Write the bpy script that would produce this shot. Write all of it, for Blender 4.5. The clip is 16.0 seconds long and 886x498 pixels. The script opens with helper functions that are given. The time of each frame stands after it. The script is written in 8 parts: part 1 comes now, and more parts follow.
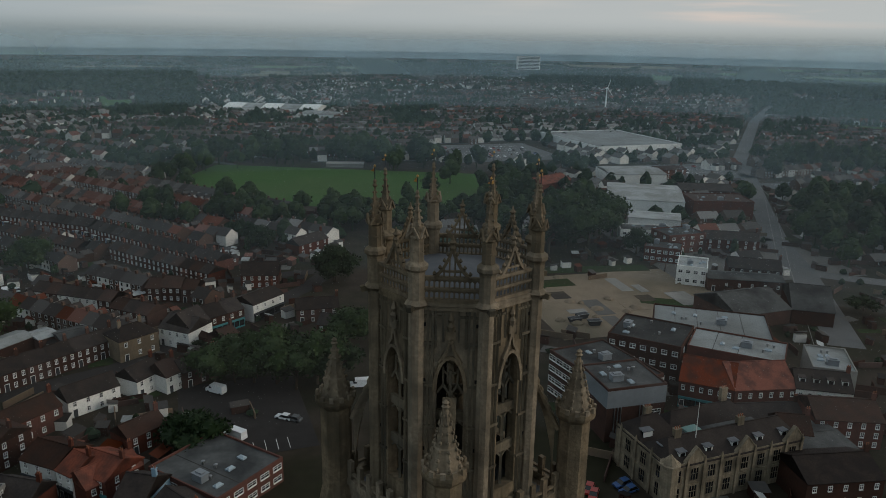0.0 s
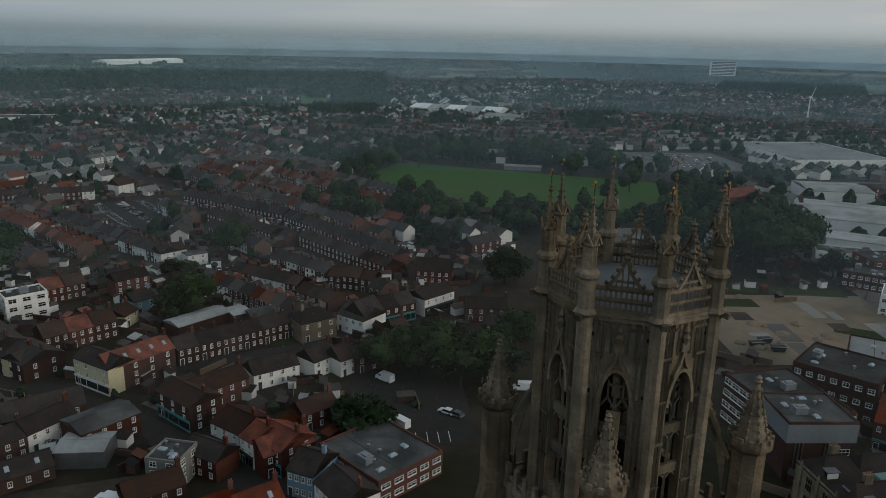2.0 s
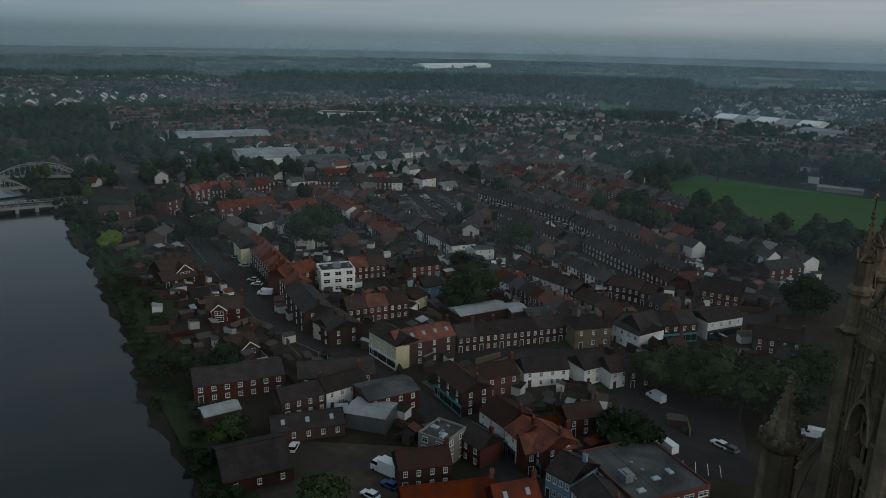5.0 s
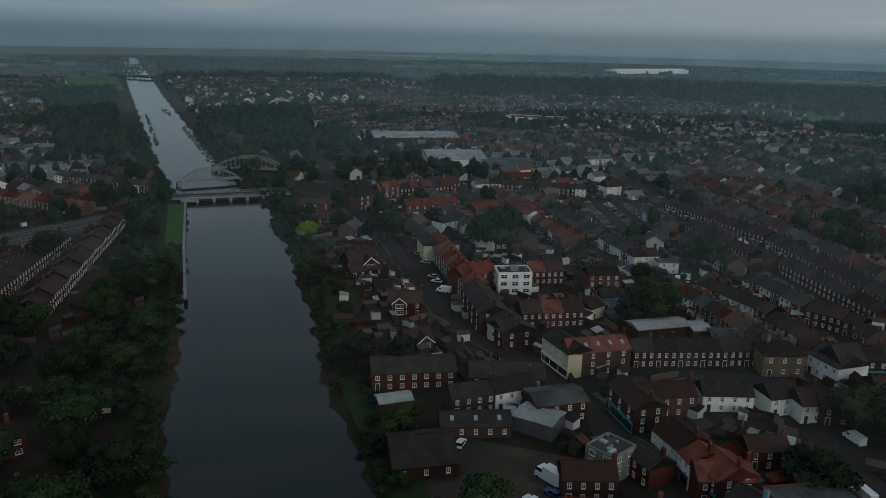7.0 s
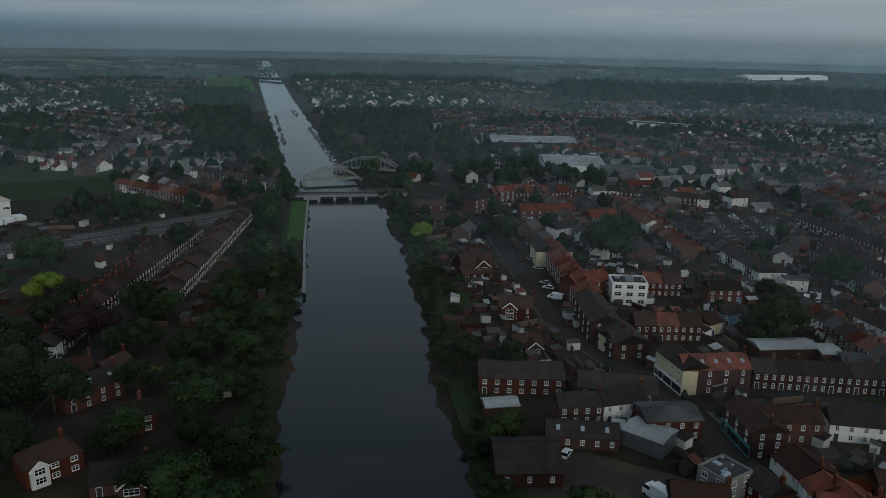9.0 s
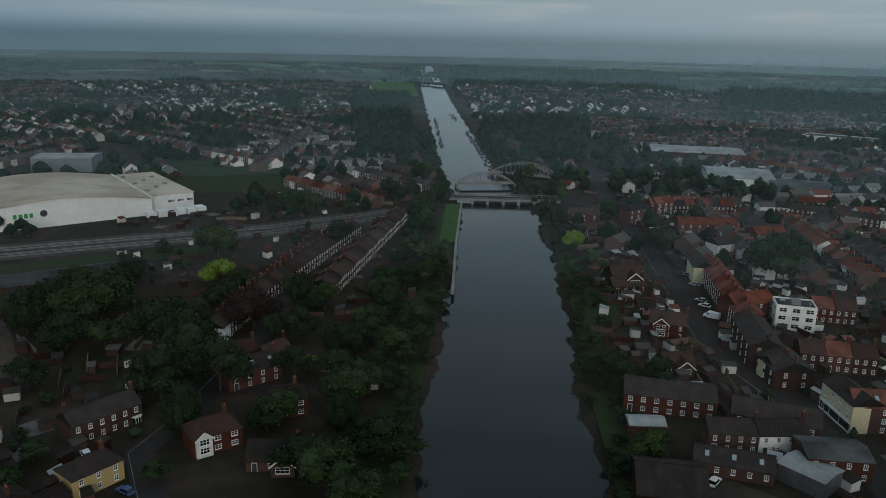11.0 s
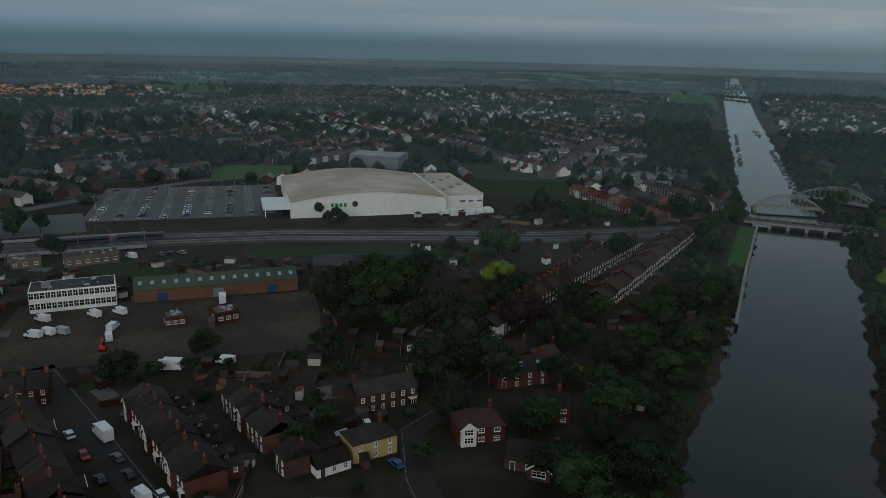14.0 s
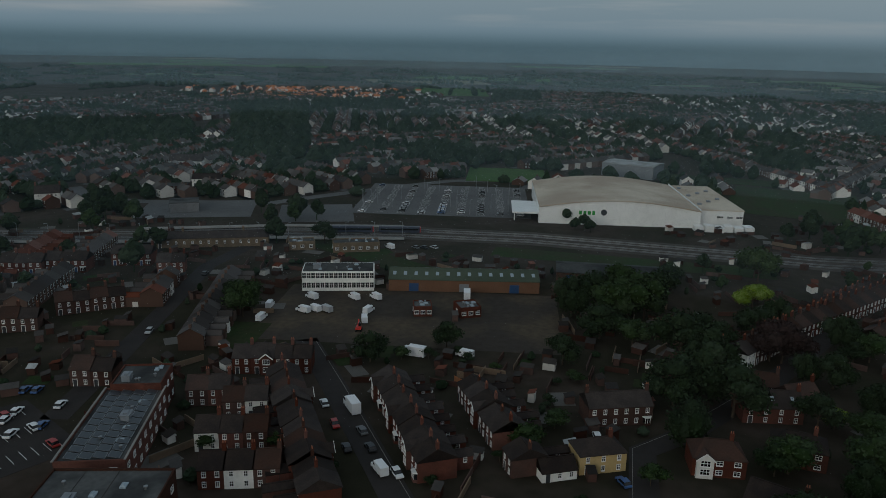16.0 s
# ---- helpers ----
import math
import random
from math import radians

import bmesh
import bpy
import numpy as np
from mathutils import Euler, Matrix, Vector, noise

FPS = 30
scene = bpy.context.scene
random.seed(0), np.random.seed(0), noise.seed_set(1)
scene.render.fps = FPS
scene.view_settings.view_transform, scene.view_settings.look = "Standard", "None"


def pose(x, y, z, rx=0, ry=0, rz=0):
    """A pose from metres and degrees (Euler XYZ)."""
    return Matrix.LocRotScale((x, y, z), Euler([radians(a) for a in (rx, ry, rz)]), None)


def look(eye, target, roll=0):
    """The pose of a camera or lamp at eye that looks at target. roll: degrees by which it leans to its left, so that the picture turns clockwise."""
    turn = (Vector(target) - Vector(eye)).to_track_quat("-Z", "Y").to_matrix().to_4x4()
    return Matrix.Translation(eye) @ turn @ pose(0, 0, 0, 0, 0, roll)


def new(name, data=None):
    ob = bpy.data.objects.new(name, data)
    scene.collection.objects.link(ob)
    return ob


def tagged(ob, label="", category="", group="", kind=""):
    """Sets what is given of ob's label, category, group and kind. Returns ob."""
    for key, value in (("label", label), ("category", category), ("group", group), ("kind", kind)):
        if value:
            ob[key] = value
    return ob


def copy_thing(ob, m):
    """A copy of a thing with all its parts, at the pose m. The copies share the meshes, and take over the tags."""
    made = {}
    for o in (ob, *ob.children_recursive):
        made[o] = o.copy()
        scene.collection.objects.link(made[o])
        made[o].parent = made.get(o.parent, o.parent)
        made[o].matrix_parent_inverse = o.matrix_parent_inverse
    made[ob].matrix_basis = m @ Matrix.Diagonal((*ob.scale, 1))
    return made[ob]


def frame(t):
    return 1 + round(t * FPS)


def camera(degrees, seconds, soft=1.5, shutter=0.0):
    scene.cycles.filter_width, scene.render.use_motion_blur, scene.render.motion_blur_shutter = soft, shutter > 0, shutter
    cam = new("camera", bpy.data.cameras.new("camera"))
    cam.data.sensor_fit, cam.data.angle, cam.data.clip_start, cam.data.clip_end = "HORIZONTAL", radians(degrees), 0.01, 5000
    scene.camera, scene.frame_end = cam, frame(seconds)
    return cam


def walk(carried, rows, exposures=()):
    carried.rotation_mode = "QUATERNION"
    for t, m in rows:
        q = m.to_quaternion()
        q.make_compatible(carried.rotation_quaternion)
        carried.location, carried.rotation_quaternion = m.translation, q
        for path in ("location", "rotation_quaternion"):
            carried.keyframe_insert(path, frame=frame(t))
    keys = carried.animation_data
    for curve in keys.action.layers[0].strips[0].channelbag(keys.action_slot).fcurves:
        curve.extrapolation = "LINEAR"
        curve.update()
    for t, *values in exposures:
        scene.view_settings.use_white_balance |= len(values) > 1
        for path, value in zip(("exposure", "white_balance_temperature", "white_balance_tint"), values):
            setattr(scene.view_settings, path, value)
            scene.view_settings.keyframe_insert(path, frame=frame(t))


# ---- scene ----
cam = camera(61.0, 16.0, soft=0.6)
EYE = 90.0
ROWS = [
    (0.0, -0.04, -15.80, 1.02),
    (0.5, 3.55, -15.79, 1.09),
    (1.0, 7.16, -15.79, 1.14),
    (1.5, 10.45, -15.79, 1.18),
    (2.0, 13.52, -15.80, 1.21),
    (2.5, 16.61, -15.80, 1.22),
    (3.0, 19.88, -15.81, 1.23),
    (3.5, 23.27, -15.81, 1.24),
    (4.0, 27.02, -15.82, 1.23),
    (4.5, 31.22, -15.82, 1.23),
    (5.0, 35.63, -15.81, 1.22),
    (7.5, 52.27, -15.74, 1.20),
    (8.0, 54.47, -15.71, 1.20),
    (10.5, 66.78, -15.51, 1.25),
    (11.0, 70.46, -15.46, 1.26),
    (11.5, 74.08, -15.41, 1.28),
    (12.0, 77.54, -15.36, 1.29),
    (12.5, 80.99, -15.31, 1.31),
    (13.0, 84.63, -15.27, 1.32),
    (13.5, 88.38, -15.23, 1.33),
    (14.0, 92.24, -15.19, 1.33),
    (14.5, 96.50, -15.16, 1.32),
    (15.0, 101.31, -15.14, 1.31),
    (15.5, 106.34, -15.13, 1.28),
    (16.0, 111.38, -15.13, 1.24),
]
walk(cam, [(t, pose(0, 0, EYE, 0, 0, yaw) @ pose(0, 0, 0, 90 + pitch, 0, 0) @ pose(0, 0, 0, 0, 0, lean)) for t, yaw, pitch, lean in ROWS],
     [(0.0, 0.56, 6400, 6), (5.0, 0.19, 5900, 4), (8.0, 0.06, 5800, 3), (11.0, 0.38, 5880, 3), (14.0, 0.12, 5880, 3), (16.0, 0.02, 5900, 3)])

# ---- sky and light ----
world = bpy.data.worlds.new("evening_sky")
scene.world = world
world.use_nodes = True
wn, wl = world.node_tree.nodes, world.node_tree.links
wn.clear()
w_out = wn.new("ShaderNodeOutputWorld")
w_bg = wn.new("ShaderNodeBackground")
w_sky = wn.new("ShaderNodeTexSky")
w_sky.sky_type, w_sky.sun_disc = "NISHITA", False
w_sky.sun_elevation, w_sky.sun_rotation = radians(16), radians(99)
w_sky.dust_density, w_sky.air_density = 3.0, 1.4
w_co = wn.new("ShaderNodeTexCoord")
w_sep = wn.new("ShaderNodeSeparateXYZ")
wl.new(w_co.outputs["Generated"], w_sep.inputs[0])


def w_math(op, a, b=None, clamp=False):
    n = wn.new("ShaderNodeMath")
    n.operation, n.use_clamp = op, clamp
    for i, v in enumerate((a, b)):
        if v is None:
            continue
        if isinstance(v, (int, float)):
            n.inputs[i].default_value = v
        else:
            wl.new(v, n.inputs[i])
    return n.outputs[0]


def w_mix(fac, a, b, mode="MIX"):
    n = wn.new("ShaderNodeMix")
    n.data_type, n.blend_type = "RGBA", mode
    for k, v in ((0, fac), (6, a), (7, b)):
        if isinstance(v, (int, float)):
            n.inputs[k].default_value = v
        elif isinstance(v, tuple):
            n.inputs[k].default_value = (*v, 1)
        else:
            wl.new(v, n.inputs[k])
    return n.outputs[2]


# the cloud deck: streaks that lie flat, seen ever flatter towards the horizon
w_map = wn.new("ShaderNodeMapping")
w_map.inputs["Scale"].default_value = (1.6, 1.6, 22.0)
wl.new(w_co.outputs["Generated"], w_map.inputs[0])
w_noise = wn.new("ShaderNodeTexNoise")
w_noise.inputs["Scale"].default_value, w_noise.inputs["Detail"].default_value = 1.7, 5.0
wl.new(w_map.outputs[0], w_noise.inputs["Vector"])
w_ramp = wn.new("ShaderNodeValToRGB")
w_ramp.color_ramp.elements[0].position, w_ramp.color_ramp.elements[1].position = 0.50, 0.74
wl.new(w_noise.outputs["Fac"], w_ramp.inputs[0])
# 1 towards the low sun, 0 away from it
w_dot = w_math("ADD", w_math("MULTIPLY", w_sep.outputs[0], 0.60), w_math("MULTIPLY", w_sep.outputs[1], 0.80))
w_side = w_math("MULTIPLY", w_math("ADD", w_dot, 0.75), 0.58, clamp=True)
w_side = w_math("POWER", w_side, 1.35)
w_low = w_mix(w_side, (0.147, 0.205, 0.243), (0.360, 0.368, 0.366))
w_high = w_mix(w_side, (0.186, 0.229, 0.264), (0.318, 0.328, 0.340))
w_lift = w_math("MULTIPLY", w_math("ADD", w_sep.outputs[2], 0.01), 14.0, clamp=True)
w_deck = w_mix(w_lift, w_low, w_high)
w_band = w_math("MULTIPLY", w_math("MULTIPLY", w_ramp.outputs[0], w_math("MULTIPLY", w_math("SUBTRACT", w_sep.outputs[2], 0.012), 30.0, clamp=True)), 0.48)
w_cloud = w_mix(w_band, w_deck, (0.50, 0.44, 0.40))
# rosy streaks over the low sun
w_near = w_math("ADD", w_math("MULTIPLY", w_sep.outputs[0], 0.50), w_math("MULTIPLY", w_sep.outputs[1], 0.866))
w_rose = w_math("MULTIPLY", w_math("MULTIPLY", w_math("SUBTRACT", w_near, 0.955), 40.0, clamp=True), w_math("MULTIPLY", w_math("SUBTRACT", w_noise.outputs["Fac"], 0.42), 5.0, clamp=True))
w_rose = w_math("MULTIPLY", w_rose, w_math("MULTIPLY", w_math("SUBTRACT", w_sep.outputs[2], 0.015), 50.0, clamp=True))
w_cloud = w_mix(w_math("MULTIPLY", w_rose, 0.8), w_cloud, (0.66, 0.47, 0.38))
# an overcast deck is brightest overhead
w_roof = w_math("ADD", 1.0, w_math("MULTIPLY", w_math("MULTIPLY", w_math("SUBTRACT", w_sep.outputs[2], 0.35), 2.2, clamp=True), 0.06))
w_gain = wn.new("ShaderNodeCombineXYZ")
for k in range(3):
    wl.new(w_roof, w_gain.inputs[k])
w_cloud = w_mix(1.0, w_cloud, w_gain.outputs[0], "MULTIPLY")
w_scaled = w_mix(1.0, w_sky.outputs[0], (0.12, 0.12, 0.12), "MULTIPLY")
w_final = w_mix(0.93, w_scaled, w_cloud)
wl.new(w_final, w_bg.inputs[0])
w_bg.inputs[1].default_value = 1.0
wl.new(w_bg.outputs[0], w_out.inputs[0])

sun = new("sun", bpy.data.lights.new("sun", "SUN"))
sun.data.energy, sun.data.angle, sun.data.color = 0.55, radians(35), (1.0, 0.90, 0.80)
sun.matrix_basis = look((385, -60, 115), (0, 0, 0))

# ---- materials ----
def material(name, base, rough=0.85, second=None, scale=1.0, amount=0.5, jitter=0.0, bump=0.0, bump_scale=None, metal=0.0, stripes=None, fine=0.25, island=False, streak=0.0):
    """base colour with stains of a second colour at two scales, an optional course pattern, and relief."""
    m = bpy.data.materials.new(name)
    m.use_nodes = True
    n, l = m.node_tree.nodes, m.node_tree.links
    b = n["Principled BSDF"]
    b.inputs["Roughness"].default_value, b.inputs["Metallic"].default_value = rough, metal
    b.inputs["Specular IOR Level"].default_value = 0.5 if rough < 0.6 else 0.08
    co = n.new("ShaderNodeTexCoord")
    at = n.new("ShaderNodeNewGeometry").outputs["Position"] if not stripes or stripes[0] == "world" else co.outputs["Object"]

    def mix(fac, a, c, mode="MIX"):
        x = n.new("ShaderNodeMix")
        x.data_type, x.blend_type = "RGBA", mode
        for k, v in ((0, fac), (6, a), (7, c)):
            if isinstance(v, (int, float)):
                x.inputs[k].default_value = v
            elif isinstance(v, tuple):
                x.inputs[k].default_value = (*v[:3], 1)
            else:
                l.new(v, x.inputs[k])
        return x.outputs[2]

    def noise_at(s, detail=4.0):
        x = n.new("ShaderNodeTexNoise")
        x.inputs["Scale"].default_value, x.inputs["Detail"].default_value = s, detail
        l.new(at, x.inputs["Vector"])
        return x.outputs["Fac"]

    def ramp(v, lo, hi):
        x = n.new("ShaderNodeMapRange")
        l.new(v, x.inputs[0])
        x.inputs[1].default_value, x.inputs[2].default_value = lo, hi
        return x.outputs[0]

    second = second or tuple(c * 0.6 for c in base)
    big = ramp(noise_at(0.35 / scale), 0.42, 0.62)
    small = ramp(noise_at(3.0 / scale), 0.35, 0.7)
    x = n.new("ShaderNodeMath")
    x.operation = "MULTIPLY"
    l.new(big, x.inputs[0])
    x.inputs[1].default_value = amount
    col = mix(x.outputs[0], base, second)
    y = n.new("ShaderNodeMath")
    y.operation = "MULTIPLY"
    l.new(small, y.inputs[0])
    y.inputs[1].default_value = fine
    col = mix(y.outputs[0], col, tuple(c * 0.55 for c in base))
    if streak:
        mp = n.new("ShaderNodeMapping")
        mp.inputs["Scale"].default_value = (2.6, 2.6, 0.22)
        l.new(at, mp.inputs[0])
        st = n.new("ShaderNodeTexNoise")
        st.inputs["Scale"].default_value, st.inputs["Detail"].default_value = 1.0, 6.0
        l.new(mp.outputs[0], st.inputs["Vector"])
        sm = n.new("ShaderNodeMath")
        sm.operation = "MULTIPLY"
        l.new(ramp(st.outputs["Fac"], 0.42, 0.66), sm.inputs[0])
        sm.inputs[1].default_value = streak
        col = mix(sm.outputs[0], col, tuple(c * 0.28 for c in base))
    if jitter:
        rnd = n.new("ShaderNodeNewGeometry").outputs["Random Per Island"] if island else n.new("ShaderNodeObjectInfo").outputs["Random"]
        h = n.new("ShaderNodeHueSaturation")
        v = n.new("ShaderNodeMapRange")
        l.new(rnd, v.inputs[0])
        v.inputs[3].default_value, v.inputs[4].default_value = 1 - jitter, 1 + jitter
        l.new(v.outputs[0], h.inputs["Value"])
        s = n.new("ShaderNodeMapRange")
        l.new(rnd, s.inputs[0])
        s.inputs[3].default_value, s.inputs[4].default_value = 1 + jitter * 0.6, 1 - jitter * 0.6
        l.new(s.outputs[0], h.inputs["Saturation"])
        l.new(col, h.inputs["Color"])
        col = h.outputs[0]
    height = small
    if stripes:
        wv = n.new("ShaderNodeTexWave")
        wv.bands_direction = stripes[1]
        wv.inputs["Scale"].default_value = stripes[2]
        wv.inputs["Distortion"].default_value = 0.6
        l.new(at, wv.inputs["Vector"])
        z = n.new("ShaderNodeMath")
        z.operation = "MULTIPLY"
        l.new(wv.outputs["Fac"], z.inputs[0])
        z.inputs[1].default_value = stripes[3]
        col = mix(z.outputs[0], col, tuple(c * 0.45 for c in base))
        height = wv.outputs["Fac"]
    l.new(col, b.inputs["Base Color"])
    if bump:
        bp = n.new("ShaderNodeBump")
        bp.inputs["Strength"].default_value, bp.inputs["Distance"].default_value = bump, bump_scale or 0.1
        l.new(height, bp.inputs["Height"])
        l.new(bp.outputs[0], b.inputs["Normal"])
    return m


BRICK = material("red_brick", (0.122, 0.047, 0.033), 0.9, (0.075, 0.036, 0.028), 1.5, 0.7, 0.35, 0.3, 0.02, stripes=("object", "Z", 4.2, 0.25), fine=0.4)
BRICK_DARK = material("sooty_brick", (0.082, 0.043, 0.033), 0.9, (0.050, 0.034, 0.028), 1.5, 0.7, 0.3, 0.3, 0.02, stripes=("object", "Z", 4.2, 0.25), fine=0.4)
BRICK_BUFF = material("buff_brick", (0.20, 0.155, 0.105), 0.9, (0.12, 0.098, 0.072), 1.5, 0.8, 0.2, 0.3, 0.02, stripes=("object", "Z", 4.2, 0.2), fine=0.4)
RENDER = material("white_render", (0.80, 0.79, 0.75), 0.8, (0.60, 0.59, 0.55), 2.0, 0.6, 0.12)
CREAM = material("cream_render", (0.62, 0.56, 0.36), 0.85, (0.5, 0.44, 0.28), 2.0, 0.5, 0.08)
YELLOW = material("yellow_render", (0.44, 0.33, 0.155), 0.85, (0.42, 0.29, 0.12), 2.0, 0.5)
PALE_BLUE = material("pale_blue_render", (0.22, 0.33, 0.42), 0.85, (0.16, 0.25, 0.32), 2.0, 0.5)
SLATE = material("slate_roof", (0.033, 0.0265, 0.0245), 0.72, (0.054, 0.042, 0.035), 1.1, 0.8, 0.40, 0.4, 0.03, stripes=("object", "Z", 3.4, 0.3), fine=0.45)
BROWN_TILE = material("brown_tile_roof", (0.066, 0.037, 0.028), 0.8, (0.040, 0.030, 0.025), 1.2, 0.8, 0.35, 0.4, 0.03, stripes=("object", "Z", 3.0, 0.3), fine=0.45)
RED_TILE = material("red_pantile_roof", (0.200, 0.055, 0.030), 0.8, (0.075, 0.036, 0.027), 1.1, 0.95, 0.30, 0.5, 0.04, stripes=("object", "Z", 3.0, 0.3), fine=0.5)
FLAT_ROOF = material("grey_felt_roof", (0.088, 0.090, 0.088), 0.8, (0.030, 0.031, 0.032), 3.0, 0.95, 0.3, fine=0.55)
PALE_ROOF = material("pale_sheet_roof", (0.36, 0.38, 0.38), 0.6, (0.19, 0.19, 0.175), 4.0, 0.85, 0.2, 0.3, 0.05, stripes=("object", "X", 1.2, 0.22), fine=0.4)
TAN_ROOF = material("tan_membrane_roof", (0.58, 0.51, 0.41), 0.75, (0.36, 0.29, 0.22), 12.0, 0.85, 0.0, fine=0.2)
WHITE_CLAD = material("white_cladding", (0.82, 0.83, 0.81), 0.5, (0.66, 0.67, 0.65), 6.0, 0.5, 0.0, 0.2, 0.02, stripes=("object", "X", 1.6, 0.08))
GREY_CLAD = material("grey_panel", (0.20, 0.22, 0.24), 0.5, (0.15, 0.165, 0.18), 3.0, 0.5)
MOSS_ROOF = material("mossy_sheet_roof", (0.085, 0.105, 0.075), 0.85, (0.055, 0.07, 0.05), 5.0, 0.7, 0.0, 0.5, 0.05, stripes=("object", "X", 1.5, 0.25))
CONCRETE = material("concrete", (0.27, 0.26, 0.24), 0.85, (0.18, 0.175, 0.16), 3.0, 0.7)
ASPHALT = material("asphalt", (0.040, 0.036, 0.034), 0.88, (0.027, 0.025, 0.024), 9.0, 0.7, fine=0.35)
PALE_ASPHALT = material("pale_worn_asphalt", (0.125, 0.125, 0.125), 0.9, (0.085, 0.085, 0.085), 14.0, 0.7)
PAVING = material("pavement_slabs", (0.135, 0.128, 0.118), 0.88, (0.09, 0.086, 0.08), 5.0, 0.6)
YARD = material("worn_yard", (0.050, 0.043, 0.036), 0.9, (0.110, 0.085, 0.055), 7.0, 0.6, fine=0.45)
RUBBLE = material("cleared_ground", (0.235, 0.185, 0.135), 0.95, (0.11, 0.10, 0.07), 14.0, 0.8, fine=0.4)
GRASS = material("park_grass", (0.045, 0.100, 0.023), 0.95, (0.060, 0.098, 0.031), 40.0, 0.7, fine=0.2)
ROUGH_GRASS = material("rough_grass", (0.028, 0.048, 0.016), 0.95, (0.036, 0.038, 0.019), 5.0, 0.9, fine=0.5)
BALLAST = material("rail_ballast", (0.075, 0.066, 0.058), 0.95, (0.05, 0.045, 0.04), 4.0, 0.6)
STEEL = material("dull_steel", (0.32, 0.33, 0.34), 0.45, None, 1.0, 0.4, metal=0.8)
IRON = material("dark_iron", (0.05, 0.055, 0.06), 0.6, None, 1.0, 0.4)
WHITE_PAINT = material("white_paint", (0.76, 0.76, 0.74), 0.55, (0.62, 0.61, 0.58), 3.0, 0.5, fine=0.1)
RED_PAINT = material("red_paint", (0.55, 0.03, 0.02), 0.4, None, 3.0, 0.2, fine=0.1)
BLUE_PAINT = material("blue_paint", (0.02, 0.06, 0.15), 0.4, None, 3.0, 0.2, fine=0.1)
GREEN_PAINT = material("green_paint", (0.03, 0.26, 0.04), 0.5, None, 3.0, 0.2, fine=0.1)
TEAL_PAINT = material("teal_shopfront", (0.05, 0.22, 0.24), 0.5, None, 3.0, 0.2, fine=0.1)
ORANGE_WOOD = material("orange_fence_wood", (0.34, 0.15, 0.07), 0.8, (0.22, 0.11, 0.06), 2.0, 0.6)
SHED_WOOD = material("shed_wood", (0.16, 0.11, 0.07), 0.85, (0.1, 0.08, 0.06), 2.0, 0.6, 0.2)
TYRE = material("tyre_rubber", (0.015, 0.015, 0.015), 0.9, None, 1.0, 0.3)
STONE = material("weathered_limestone", (0.285, 0.222, 0.152), 0.92, (0.105, 0.090, 0.066), 0.7, 0.9, 0.2, 0.5, 0.05, fine=0.8, streak=0.5)
STONE_DARK = material("soot_stained_limestone", (0.165, 0.132, 0.088), 0.92, (0.055, 0.050, 0.040), 1.6, 0.95, 0.2, 0.8, 0.08, fine=0.7, streak=0.5)
# shade inside the lantern, put into a dark masonry colour
INNER_SHADE = material("shaded_inner_masonry", (0.055, 0.048, 0.038), 0.95, (0.035, 0.031, 0.026), 1.5, 0.8)
LEAD = material("lead_roof", (0.12, 0.125, 0.135), 0.6, (0.17, 0.17, 0.175), 2.0, 0.6)
GILT = material("gilded_metal", (0.50, 0.28, 0.08), 0.4, (0.3, 0.18, 0.06), 1.0, 0.4, metal=0.7)
HOLE_SHADE = material("painted_hole_shade", (0.012, 0.012, 0.013), 0.9, None, 1.0, 0.3)
BARK = material("bark", (0.075, 0.058, 0.042), 0.95, None, 1.0, 0.5)
COPPER_GREEN = material("verdigris_copper", (0.24, 0.36, 0.33), 0.6, (0.18, 0.27, 0.25), 2.0, 0.5)
PAINTS = [material("car_paint_" + k, c, 0.3, None, 2.0, 0.1, 0.0, fine=0.05) for k, c in
          (("white", (0.74, 0.75, 0.76)), ("silver", (0.36, 0.37, 0.38)), ("black", (0.02, 0.02, 0.022)), ("blue", (0.04, 0.09, 0.22)), ("red", (0.30, 0.025, 0.02)), ("grey", (0.11, 0.115, 0.12)))]


def leaf_material(name, base, second):
    return material(name, base, 0.75, second, 2.2, 0.7, 0.35, fine=0.35, island=True)


LEAVES = [leaf_material("leaves_deep", (0.020, 0.034, 0.014), (0.013, 0.023, 0.010)),
          leaf_material("leaves_mid", (0.030, 0.051, 0.017), (0.019, 0.034, 0.012)),
          leaf_material("leaves_olive", (0.045, 0.070, 0.022), (0.030, 0.048, 0.018)),
          leaf_material("leaves_copper", (0.032, 0.019, 0.017), (0.021, 0.015, 0.013)),
          leaf_material("leaves_lime", (0.17, 0.24, 0.035), (0.11, 0.17, 0.03))]
HEDGE = leaf_material("hedge_leaves", (0.046, 0.084, 0.026), (0.032, 0.060, 0.020))
FAR_WALL = material("far_walls", (0.092, 0.056, 0.043), 0.9, (0.135, 0.105, 0.088), 60.0, 0.6, 0.45, island=True)
FAR_PALE = material("far_pale_walls", (0.76, 0.74, 0.69), 0.9, (0.5, 0.48, 0.45), 60.0, 0.6, 0.25, island=True)
FAR_ROOF = material("far_roofs", (0.052, 0.047, 0.045), 0.75, (0.085, 0.074, 0.066), 60.0, 0.8, 0.55, island=True)
FAR_ROOF_PALE = material("far_grey_tile_roofs", (0.165, 0.158, 0.150), 0.8, (0.10, 0.095, 0.09), 60.0, 0.7, 0.45, island=True)
FAR_ROOF_RED = material("far_red_roofs", (0.135, 0.046, 0.028), 0.85, (0.080, 0.040, 0.029), 60.0, 0.6, 0.45, island=True)
